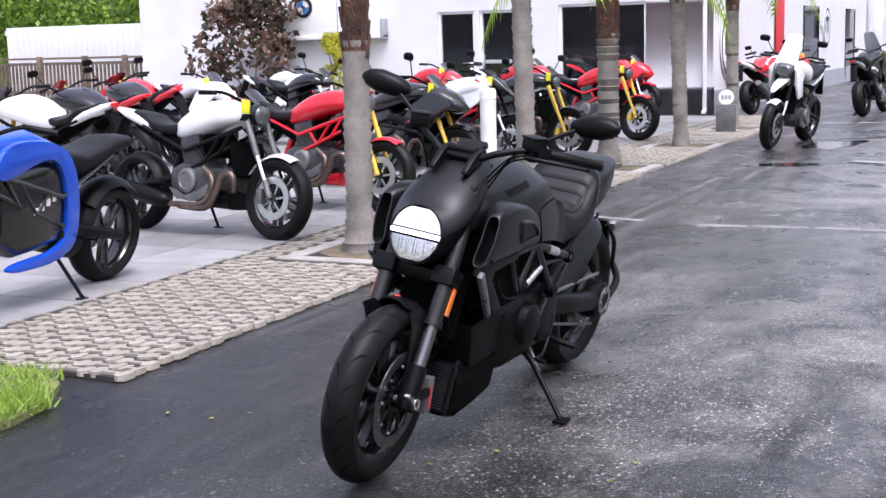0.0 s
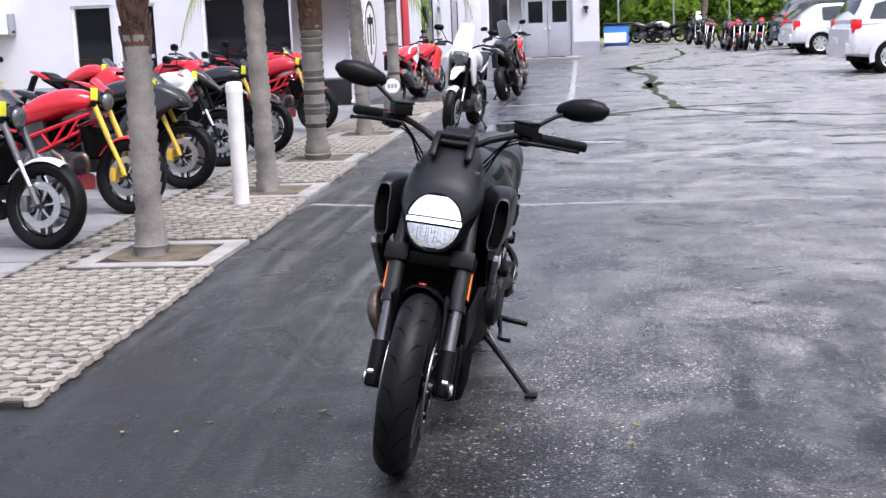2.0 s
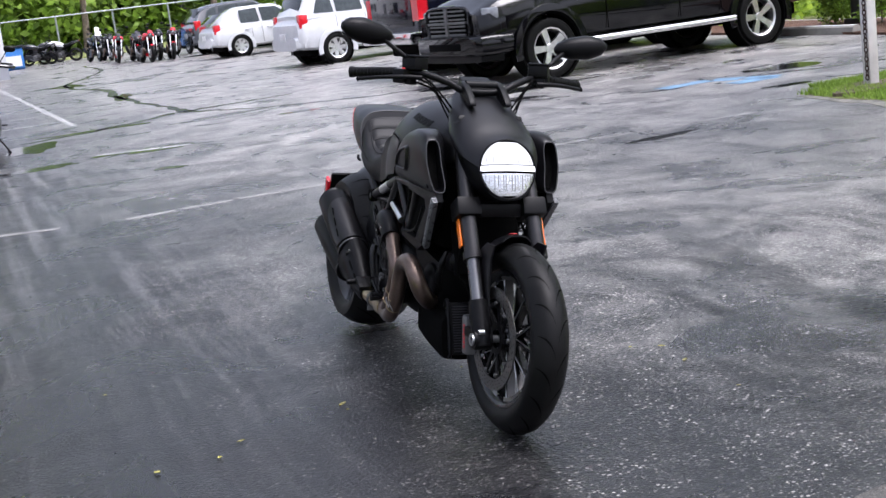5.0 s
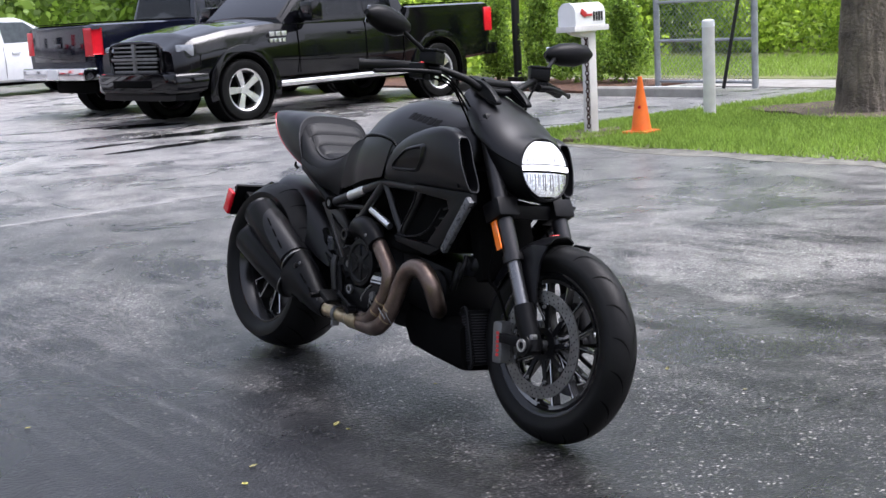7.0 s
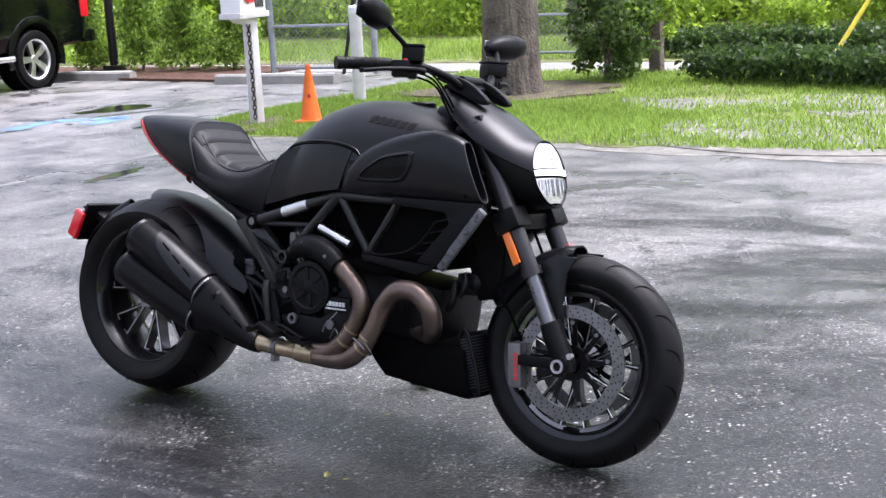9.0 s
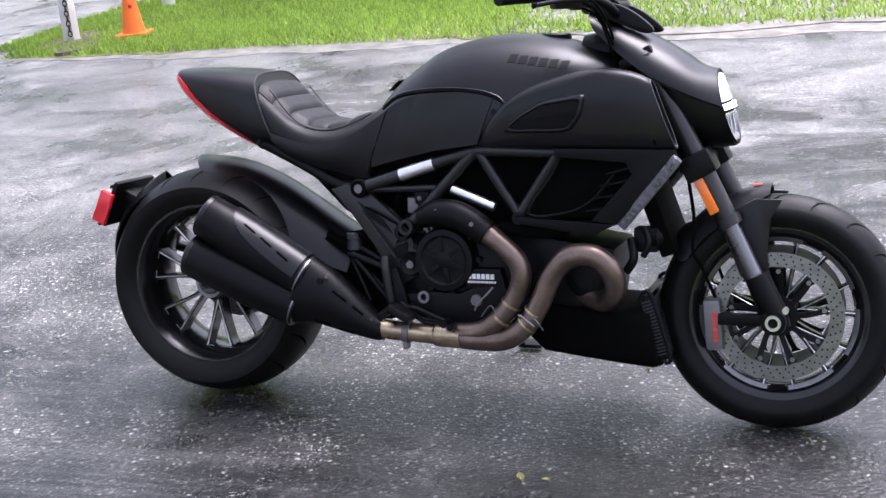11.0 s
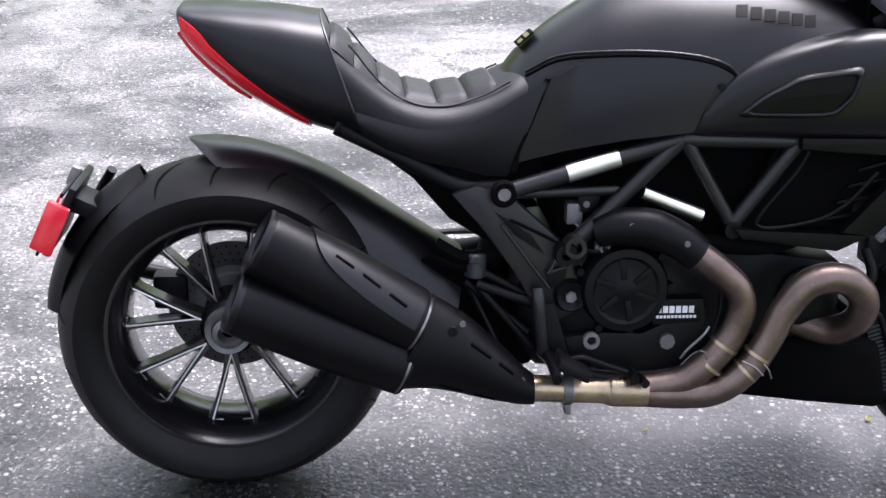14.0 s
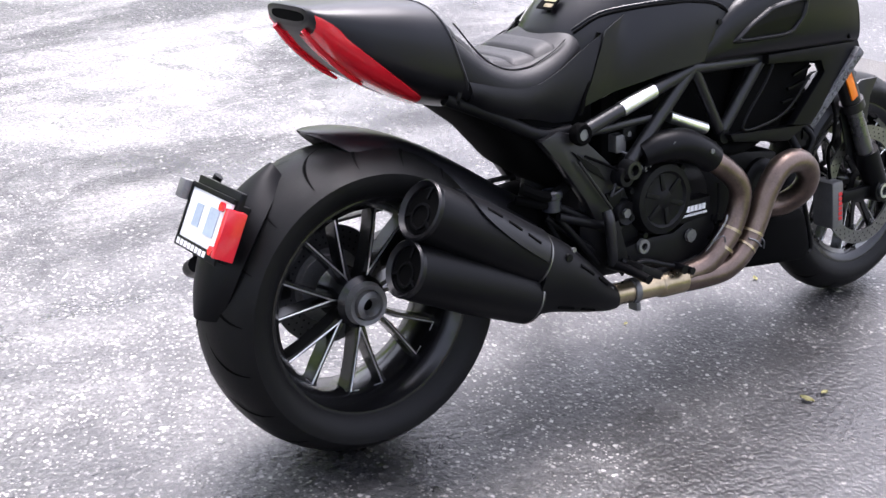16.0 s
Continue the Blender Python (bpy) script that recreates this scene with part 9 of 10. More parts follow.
# ---- palms along the paving ----
def palm(x, y, r, seed, boots=1.95, height=2.75, fronds=9):
    rnd = random.Random(seed)
    t = thing("palm_tree", pose(x, y, 0.02), "slender palm with a ringed grey trunk and brown boots", "palm tree", "palms along the paving")
    lean = (rnd.uniform(-0.04, 0.04), rnd.uniform(-0.04, 0.04))
    prof = []
    k = 0
    z = 0.0
    while z < boots + 0.15:
        w = r * (1.28 - 0.28 * min(1, z / 0.25)) * (1 + 0.05 * rnd.uniform(-1, 1))
        prof.append((lean[0] * z, lean[1] * z, z, w * 1.07))
        prof.append((lean[0] * z, lean[1] * z, z + 0.010, w * 0.93))
        z += rnd.uniform(0.055, 0.095)
    part("trunk", tube(prof, r, 1, 20), PALM_GREY, t, "ringed grey trunk", angle=70)
    bits = []
    for k in range(110):
        zz = boots + (height - boots) * k / 110
        a = k * 2.4 + rnd.uniform(-0.2, 0.2)
        wd = rnd.uniform(0.008, 0.028)
        bits.append(moved(box(-wd, wd, 0.0, 0.014, -rnd.uniform(0.03, 0.09), rnd.uniform(0.04, 0.12), 0.005), Matrix.Translation((lean[0] * zz, lean[1] * zz, zz)) @ Matrix.Rotation(a, 4, "Z") @ Matrix.Translation((0, r * (0.92 + 0.10 * k / 110), 0)) @ Matrix.Rotation(radians(-2 - rnd.uniform(0, 9)), 4, "X") @ Matrix.Rotation(radians(rnd.uniform(-14, 14)), 4, "Y")))
    part("boot_sheath", joined(rod((lean[0] * boots, lean[1] * boots, boots - 0.05), (lean[0] * height, lean[1] * height, height), r * 0.98, 14, r * 1.02), *bits), PALM_BOOT, t, "brown fibrous leaf bases")
    co, faces, ribs = [], [], []
    for k in range(fronds):
        a = 2 * math.pi * k / fronds + rnd.uniform(-0.3, 0.3)
        lift = rnd.uniform(0.3, 1.0)
        L = rnd.uniform(1.3, 1.9)
        line = []
        for i in range(13):
            u = i / 12
            rr = L * (u - 0.22 * u ** 3)
            zz = height + 0.75 * lift * u * L - 0.85 * L * u ** 2.3 * (1.25 - 0.5 * lift)
            line.append(Vector((rr * math.cos(a), rr * math.sin(a), zz)))
        ribs.append(tube([(*p, 0.014 * (1.1 - i / 13)) for i, p in enumerate(line)], 0.01, 1, 5))
        for i in range(1, 13):
            p = line[i]
            d = (line[i] - line[i - 1]).normalized()
            side = d.cross(Vector((0, 0, 1))).normalized()
            for j in range(3):
                q = line[i - 1].lerp(p, j / 3)
                for s in (-1, 1):
                    ln = 0.42 * (1 - abs(2 * i / 13 - 0.8) ** 2 * 0.6) * rnd.uniform(0.8, 1.1)
                    tip = q + side * s * ln * 0.55 + d * ln * 0.35 - Vector((0, 0, ln * rnd.uniform(0.45, 0.8)))
                    mid = q.lerp(tip, 0.45) + Vector((0, 0, 0.04))
                    w = d * 0.014
                    n0 = len(co)
                    co += [q - w, q + w, mid + w, tip, mid - w]
                    faces.append((n0, n0 + 1, n0 + 2, n0 + 3, n0 + 4))
    part("frond_ribs", joined(*ribs), LEAF, t)
    me = bpy.data.meshes.new("fronds")
    me.from_pydata([tuple(c) for c in co], [], faces)
    me.materials.append(LEAF_LIGHT)
    ob = new("fronds", me)
    ob.parent = t
    tagged(ob, "arching green fronds")
    return t


for k, (x, y, r, bt, ht) in enumerate([(-1.93, 7.66, 0.090, 1.32, 3.1), (-1.94, 10.72, 0.086, 2.3, 3.4), (-2.07, 13.38, 0.112, 1.34, 2.25), (-2.08, 16.33, 0.092, 1.82, 2.6), (-2.16, 19.48, 0.092, 1.75, 2.45)]):
    palm(x, y, r, 40 + k, bt, ht, 10)

# planting by the shop wall
shrub(pose(-12.3, 22.0, 0.02), "bronze-leaved rubber plant by the shop wall", LEAF_BRONZE, 0.15, 2.6, 1.25, 5, 34, 85, 6)
shrub(pose(-10.55, 22.2, 0.02), "golden yellow shrub by the shop wall", LEAF_YELLOW, 0.045, 1.6, 0.60, 6, 34, 240)
shrub(pose(-15.0, 29.0, 0.0), "leafy green tree behind the vinyl fence", LEAF_LIGHT, 0.16, 4.5, 1.9, 7, 40, 120)

# ---- lawn and verge on the far side ----
def waver(y, seed=0.0):
    return 0.10 * math.sin(1.9 * y + seed) + 0.07 * math.sin(4.7 * y + 1.3 + seed) + 0.05 * math.sin(9.8 * y + 2.1) + 0.03 * math.sin(21 * y + seed)


LAWN_EDGE = [(6.16 + 0.9 * waver(y), y) for y in np.arange(-12, 9.3, 0.12)]
tagged(part("verge", slab([(6.2, -60)] + LAWN_EDGE + [(6.05, 9.5), (6.15, 10.1), (6.6, 10.3), (7.8, 10.6), (9.2, 10.6), (10.4, 10.7), (10.95, 8.85), (11.45, 8.0), (11.8, 7.4), (12.1, 6.5), (12.1, -60)], -0.1, 0.0065, plane="xy"), TURF), "green lawn verge beside the asphalt", "lawn", kind="structure")
tagged(part("lawn_far", slab([(13.35, -60), (13.35, 60), (80, 60), (80, -60)], -0.1, 0.02, plane="xy"), TURF), "grass beyond the driveway", "lawn", kind="structure")
tagged(part("lawn_north", slab([(1.6, 66.5), (40, 64.0), (40, 130), (-20, 130), (-20, 80)], -0.1, 0.018, plane="xy"), TURF), "grass strip beyond the parked motorcycles", "lawn", kind="structure")
tagged(part("driveway", slab([(12.1, -60), (12.1, 6.5), (11.8, 7.4), (11.45, 8.0), (10.95, 8.85), (10.4, 10.7), (12.1, 10.7), (12.1, 13.4), (13.0, 13.6), (13.0, 60), (13.35, 60), (13.35, -60)], -0.1, 0.012, plane="xy"), CONCRETE), "pale concrete path behind the verge", "path", kind="structure")
tagged(part("mulch_bed", slab([(10.75, 13.7), (12.9, 13.7), (12.9, 40), (11.4, 40), (11.1, 17)], -0.1, 0.035, plane="xy"), MULCH), "red-brown mulch bed with small shrubs", "mulch bed", kind="structure")
for k, (pts) in enumerate([blob(7.3, 4.0, 1.1, 2.3, 0.1, 92, -0.05, 0.0105, 90, 0.75), blob(8.7, 5.2, 0.9, 1.7, 0.2, 93, -0.05, 0.0115, 90, 0.75), blob(7.3, 1.2, 1.0, 2.0, 0.0, 94, -0.05, 0.0110, 90, 0.75)]):
    tagged(part("sandy_patch", pts, SAND), "bare pale sand showing in the lawn", "sand", kind="structure")
SAND_LINE = [(float(np.interp(y, [-20, -2, 2, 3.8, 5, 6.5, 8, 9.3], [5.4, 5.35, 5.50, 5.66, 5.76, 5.80, 5.86, 5.86])) + 0.55 * waver(y, 2.0), y) for y in np.arange(-20, 9.4, 0.12)]
tagged(part("sand_edge", slab(SAND_LINE + [(6.05, 10.1), (6.7, 9.8), (6.7, -20)], -0.05, 0.0030, plane="xy"), SAND), "pale sandy edge of the asphalt", "edge", kind="structure")
tagged(part("corner_lawn", slab([(-30, -30), (-1.30, -30), (-1.28, 3.2), (-1.24, 3.7), (-1.28, 3.92), (-1.44, 4.18), (-1.62, 4.33), (-30, 4.38)], -0.1, 0.03, plane="xy"), TURF), "lawn corner beside the paving", "lawn", kind="structure")


def grass_object(name, areas, count, seed, avoid, tall=0.05):
    rng = np.random.default_rng(seed)
    pts = []
    for (x0, x1, y0, y1), n in zip(areas, count):
        p = np.stack([rng.uniform(x0, x1, n), rng.uniform(y0, y1, n)], 1)
        pts.append(p)
    p = np.concatenate(pts)
    keep = np.ones(len(p), bool)
    for cx, cy, rx, ry, thin in avoid:
        inside = ((p[:, 0] - cx) / rx) ** 2 + ((p[:, 1] - cy) / ry) ** 2 < 1
        keep &= ~(inside & (rng.random(len(p)) < thin))
    p = p[keep]
    n = len(p)
    a = rng.uniform(0, 6.28, n)
    h = tall * rng.uniform(0.4, 1.4, n)
    lean = rng.normal(0, 0.5, (n, 2)) * h[:, None]
    w = 0.006 + 0.5 * 0.004
    dx, dy = np.cos(a) * w, np.sin(a) * w
    z = np.full(n, 0.008)
    A = np.stack([p[:, 0] - dx, p[:, 1] - dy, z], 1)
    B = np.stack([p[:, 0] + dx, p[:, 1] + dy, z], 1)
    C = np.stack([p[:, 0] + lean[:, 0], p[:, 1] + lean[:, 1], z + h], 1)
    me = bpy.data.meshes.new(name)
    me.from_pydata(np.stack([A, B, C], 1).reshape(-1, 3).tolist(), [], np.arange(3 * n).reshape(n, 3).tolist())
    me.materials.append(GRASS)
    return tagged(new(name, me), "fresh green grass blades", "grass", kind="stuff")


grass_object("grass", [(6.08, 8.6, 2.0, 10.15), (8.6, 12.0, 1.0, 10.55), (6.5, 8.6, 10.1, 10.5), (6.1, 10.0, -4.0, 2.0)], [74000, 52000, 7000, 22000], 11, [(7.3, 4.0, 1.05, 2.1, 0.72), (8.7, 5.2, 0.9, 1.6, 0.62), (7.3, 1.2, 1.0, 1.9, 0.70), (6.6, 6.2, 0.5, 1.2, 0.6), (9.4, 6.4, 1.2, 0.8, 0.6), (9.6, 8.6, 1.0, 1.2, 0.9), (6.10, 6.3, 0.16, 4, 0.5), (6.10, 1.0, 0.25, 3.5, 0.5), (6.9, 9.85, 0.4, 0.25, 0.6)])
grass_object("grass", [(-4.5, -1.5, 1.5, 4.30), (-1.5, -1.25, 2.2, 4.1)], [17000, 2600], 12, [(-1.22, 4.16, 0.2, 0.22, 1.0)], 0.075)
grass_object("grass", [(13.7, 18.0, 0.0, 26.0)], [36000], 13, [], 0.12)

# ---- oak trunk ----
def trunk_mesh(height, r0, r1, seed, lobes=9, rows=90, cols=144):
    rnd = random.Random(seed)
    rings = []
    for i in range(rows + 1):
        u = i / rows
        z = height * u
        r = r1 + (r0 - r1) * (1 - u) ** 1.2 + 0.12 * r0 * math.exp(-z / 0.14)
        ring = []
        for k in range(cols):
            a = 2 * math.pi * k / cols
            rid = abs(math.sin(lobes * a * 1.0 + 2.2 * noise.noise((math.cos(a) * 1.5, math.sin(a) * 1.5, z * 0.8)) * 2))
            wob = noise.noise((math.cos(a) * 3.2, math.sin(a) * 3.2, z * 2.2)) * 0.05 + noise.noise((math.cos(a) * 11, math.sin(a) * 11, z * 5)) * 0.028
            x3, y3 = math.cos(a) * 7 + 0.8 * noise.noise((math.cos(a) * 5, math.sin(a) * 5, z * 3)), math.sin(a) * 7
            furrow = min(1.0, abs(noise.noise((x3, y3, z * 1.1))) * 5.0)
            chips = noise.noise((math.cos(a) * 22, math.sin(a) * 22, z * 9)) * 0.014
            rr = r * (1 + 0.03 * rid + wob + 0.045 * furrow + chips)
            ring.append(Vector((rr * math.cos(a) + 0.03 * z, rr * math.sin(a), z)))
        rings.append(ring)
    return loft(rings, cap=True)


OAK_BARK = stuff("lichened_oak_bark", (0.15, 0.125, 0.10), 0.9, vary=0.6, scale=3.5, fine=32, relief=1.0, depth=0.04)
oak = thing("oak_tree", pose(9.38, 8.56, 0.02), "thick oak trunk with rough grey-brown bark", "tree")
part("trunk", trunk_mesh(4.2, 0.285, 0.235, 3), OAK_BARK, oak, angle=70)
part("knot", moved(lathe([(0.02, 0.0), (0.06, 0.03), (0.085, 0.02), (0.10, 0.0), (0.09, -0.03), (0.02, -0.02)], 20, "x"), Matrix.Translation((-0.20, 0.11, 1.72)) @ Matrix.Rotation(radians(205), 4, "Z") @ Matrix.Scale(1.7, 4, (0, 0, 1))), BARK, oak)
for a, z in ((0.4, 3.4), (2.4, 3.7), (4.3, 3.5), (5.5, 3.9)):
    part("limb", tube([(0.1, 0, z, 0.16), (0.9 * math.cos(a), 0.9 * math.sin(a), z + 0.6, 0.12), (2.2 * math.cos(a), 2.2 * math.sin(a), z + 1.2, 0.07), (3.2 * math.cos(a + 0.2), 3.2 * math.sin(a + 0.2), z + 1.5, 0.03)], 0.1, 4, 10), BARK, oak)
# crown out of view, spread wide to darken what the wet ground reflects
rng = np.random.default_rng(71)
leaf_object("crown", clump_points(rng, [(rng.uniform(-4.2, 4.2), rng.uniform(-4.2, 4.2), rng.uniform(4.2, 7.6)) for _ in range(110)], [rng.uniform(0.5, 0.9) for _ in range(110)], 110), 0.12, LEAF, 72, oak)
tagged(part("bare_soil", blob(9.65, 8.7, 0.85, 1.35, 0.2, 51, -0.05, 0.034, 50, 0.3), SOIL), "bare soil round the oak", "soil", kind="structure")

# ---- things on the verge ----
ORANGE = stuff("orange_cone_plastic", (0.85, 0.16, 0.01), 0.5, vary=0.12, scale=8, relief=0.1)
POST_W = stuff("weathered_white_paint", (0.66, 0.64, 0.62), 0.6, vary=0.12, scale=6, fine=50, relief=0.4, depth=0.003)
RUST = stuff("rusty_chain", (0.055, 0.028, 0.018), 0.8, metal=0.4, vary=0.4, relief=0.4)
cone = thing("traffic_cone", pose(6.87, 9.36, 0.03, 0, 0, 12) @ Matrix.Scale(0.74, 4), "orange traffic cone on the edge of the lawn", "traffic cone")
part("base", joined(box(-0.18, 0.18, -0.18, 0.18, 0.0, 0.03, 0.012), *[box(x - 0.03, x + 0.03, y - 0.03, y + 0.03, -0.004, 0.01) for x in (-0.14, 0.14) for y in (-0.14, 0.14)]), ORANGE, cone)
part("body", lathe([(0.135, 0.028), (0.128, 0.05), (0.028, 0.69), (0.030, 0.705), (0.022, 0.71), (0.018, 0.69), (0.12, 0.04)], 32, "z"), ORANGE, cone)
part("sticker", moved(lathe([(0, 0.002), (0.022, 0.002), (0.022, 0), (0, 0)], 12, "x", closed=False), Matrix.Translation((-0.088, -0.03, 0.33))), RED_LENS, cone)

mail = thing("mailbox", pose(6.72, 9.87, 0.02), "white rural mailbox on a weathered post with a rusty chain", "mailbox")
part("post", box(-0.050, 0.050, -0.050, 0.050, 0.0, 0.99, 0.006), POST_W, mail, "weathered white timber post")
box_ring = [(-0.105 + 0.0, 0.0), (-0.105, 0.14)] + [(-0.105 * math.cos(radians(a)), 0.14 + 0.105 * math.sin(radians(a))) for a in range(15, 180, 15)] + [(0.105, 0.14), (0.105, 0.0)]
MB = Matrix.Translation((-0.09, -0.02, 1.035)) @ Matrix.Rotation(radians(12), 4, "Z") @ Matrix.Scale(0.88, 4)
part("shelf", moved(joined(box(-0.34, 0.34, -0.12, 0.12, -0.06, 0.0, 0.006), slab([(-0.26, -0.06), (0.20, -0.06), (0.10, -0.14), (-0.16, -0.10)], -0.05, 0.05)), MB), POST_W, mail)
part("box", moved(loft([[Vector((x, y, z)) for y, z in box_ring] for x in (-0.29, 0.29)]), MB), SIGN_WHITE, mail, "white tunnel-shaped box")
part("door_rim", moved(loft([[Vector((x, y * 1.05, z * 1.03 - 0.003)) for y, z in box_ring] for x in (-0.305, -0.27)]), MB), SIGN_WHITE, mail)
part("flag", moved(joined(box(-0.16, 0.02, -0.118, -0.108, 0.10, 0.125, 0.002), moved(box(-0.05, 0.05, -0.118, -0.108, -0.03, 0.03, 0.002), Matrix.Translation((-0.15, 0, 0.135)) @ Matrix.Rotation(radians(25), 4, "Y"))), MB), RED_INK, mail, "small red flag")
part("number_bars", moved(joined(*[box(0.045 + 0.052 * k, 0.082 + 0.052 * k, -0.1095, -0.1055, 0.045, 0.145) for k in range(4)]), MB), BLACK_INK, mail, "black number bars")
links = []
for k in range(22):
    ring = lathe([(0.012, -0.004), (0.020, -0.004), (0.020, 0.004), (0.012, 0.004)], 12)
    links.append(moved(ring, Matrix.Translation((-0.070, -0.035, 0.96 - 0.042 * k)) @ Matrix.Rotation(radians(90 * (k % 2) + 20), 4, "Z") @ Matrix.Scale(1.5, 4, (0, 0, 1))))
part("chain", joined(*links), RUST, mail, "hanging rusty chain")
tagged(part("soil_patch", blob(6.62, 9.80, 0.45, 0.28, 0.3, 66, -0.05, 0.036, 40, 0.35), SOIL), "bare soil at the foot of the mailbox", "soil", kind="structure")

bol = thing("bollard", pose(8.62, 9.98, 0.02), "white plastic pipe bollard on the lawn", "bollard", "white bollards")
part("pipe", lathe([(0, 0.0), (0.066, 0.0), (0.066, 0.92), (0, 0.92)], 28, "z", closed=False), POST_W, bol)
part("cap", lathe([(0.0, 1.005), (0.050, 1.0), (0.067, 0.985), (0.070, 0.92), (0.0, 0.92)], 28, "z", closed=False), SIGN_WHITE, bol)
bol2 = copy_thing(bol, pose(-1.96, 9.93, 0.02))
tagged(bol2, "white plastic pipe bollard on the paving")

GALV = stuff("galvanised_steel", (0.36, 0.38, 0.40), 0.45, metal=0.6, vary=0.2, relief=0.1)


def chain_link(x, y0, y1, z1, seed):
    """Chain-link panel with its frame; the wire is real diagonal mesh."""
    t = thing("chain_link_fence", pose(x, 0, 0.02), "galvanised chain-link fence panel with steel posts", "fence", "chain-link panels")
    for y in (y0, y1):
        part("post", joined(rod((0, y, 0), (0, y, z1 + 0.06), 0.045, 12), lathe([(0, z1 + 0.09), (0.03, z1 + 0.08), (0.04, z1 + 0.05), (0, z1 + 0.05)], 12, "z", (0, y, 0), closed=False)), GALV, t)
    for z in (0.08, z1 * 0.55, z1):
        part("rail", rod((0, y0, z), (0, y1, z), 0.020, 10), GALV, t)
    co, fc = [], []
    step = 0.075
    w = 0.0042
    n = int((y1 - y0 + z1) / step)
    for k in range(n):
        for s in (1, -1):
            a = y0 + step * k - (z1 if s > 0 else 0)
            if s > 0:
                p, q = [a, 0.08], [a + z1, z1 + 0.08]
            else:
                a = y0 + step * k
                p, q = [a, 0.08], [a - z1, z1 + 0.08]
            for e, f in ((p, q), (q, p)):
                lim = min(max(e[0], y0), y1)
                if e[0] != lim:
                    e[1] += (lim - e[0]) * (1 if (q[0] > p[0]) else -1)
                    e[0] = lim
            if not (0 <= p[1] < z1) or q[1] <= p[1] or q[1] > z1 + 0.1:
                continue
            i = len(co)
            co += [(0, p[0] - w, p[1]), (0, p[0] + w, p[1]), (0, q[0] + w, q[1]), (0, q[0] - w, q[1]), (0.004, p[0], p[1]), (0.004, q[0], q[1])]
            fc += [(i, i + 1, i + 2, i + 3), (i, i + 4, i + 5, i + 3), (i + 1, i + 4, i + 5, i + 2)]
    me = bpy.data.meshes.new("wire_mesh")
    me.from_pydata(co, [], fc)
    me.materials.append(GALV)
    ob = new("wire_mesh", me)
    ob.parent = t
    tagged(ob, "diamond wire mesh", kind="stuff")
    return t


chain_link(11.75, 11.8, 13.5, 1.18, 1)
chain_link(14.0, 9.4, 10.75, 1.11, 2)
tagged(part("fence_brace", rod((11.70, 12.29, 0.02), (11.65, 11.86, 1.75), 0.025, 10), BLACK_INK), "dark slanted pole by the gate", "pole")
for x, y, r, h in ((12.2, 16.95, 0.07, 4.0),):
    tagged(part("lamp_pole", joined(rod((x, y, 0.02), (x, y, h), r, 14), box(x - 0.13, x + 0.13, y - 0.13, y + 0.13, 0.02, 0.12, 0.02)), BLACK_INK), "dark steel lamp pole in the mulch bed", "lamp pole")
for x, y, h in ((16.0, 10.8, 5.0), (16.0, 10.15, 5.0)):
    tagged(part("utility_pole", rod((x, y, 0), (x, y, h), 0.13, 14), BARK), "brown timber utility pole", "utility pole")
tagged(part("timber_stump", box(11.75, 11.90, 7.80, 7.95, 0.012, 0.62, 0.02), BARK), "short dark timber post", "post")
for k, (x, y, a) in enumerate([(10.6, 12.6, 95), (11.0, 16.4, 94), (11.0, 20.3, 94)]):
    ws = thing("wheel_stop", pose(x, y, 0.0, 0, 0, a), "pale concrete wheel stop", "wheel stop", "wheel stops")
    part("block", loft([[Vector((xx, yy, zz)) for yy, zz in [(-0.09, 0), (-0.07, 0.10), (-0.04, 0.125), (0.04, 0.125), (0.07, 0.10), (0.09, 0)]] for xx in (-0.9, -0.85, 0.85, 0.9)]), CONCRETE, ws)
    part("stripe", box(-0.86, 0.3, -0.035, 0.035, 0.124, 0.129), SIGN_WHITE, ws)

# slim shrubs in the mulch bed
for k, (x, y, h) in enumerate([(12.2, 17.45, 1.40), (12.25, 16.4, 1.48), (12.3, 15.55, 1.48), (12.35, 14.7, 1.30)]):
    rng = np.random.default_rng(200 + k)
    s = thing("column_shrub", pose(x, y, 0.03), "slim feathery green shrub in the mulch bed", "shrub", "column shrubs")
    cs = [(0.19 * rng.normal() * (1.1 - z / h), 0.19 * rng.normal() * (1.1 - z / h), z) for z in np.linspace(0.15, h - 0.1, 40)]
    leaf_object("crown", clump_points(rng, cs, [0.17] * 40, 150), 0.055, LEAF, 210 + k, s)
    part("stem", rod((0, 0, 0), (0, 0, h * 0.8), 0.02, 8), BARK, s)

# dark bush, small bright shrub and clipped hedges
shrub(pose(10.80, 8.06, 0.01), "dark leafy bush on the lawn", LEAF_BUSH, 0.07, 1.12, 0.56, 31, 46, 85)
shrub(pose(11.85, 7.86, 0.42), "small bright green shrub behind the post", LEAF_LIGHT, 0.05, 0.50, 0.27, 32, 18, 120)
shrub(pose(14.6, 7.0, 0.03), "bright green shrub by the path", LEAF_LIGHT, 0.06, 0.8, 0.42, 33, 24, 130)


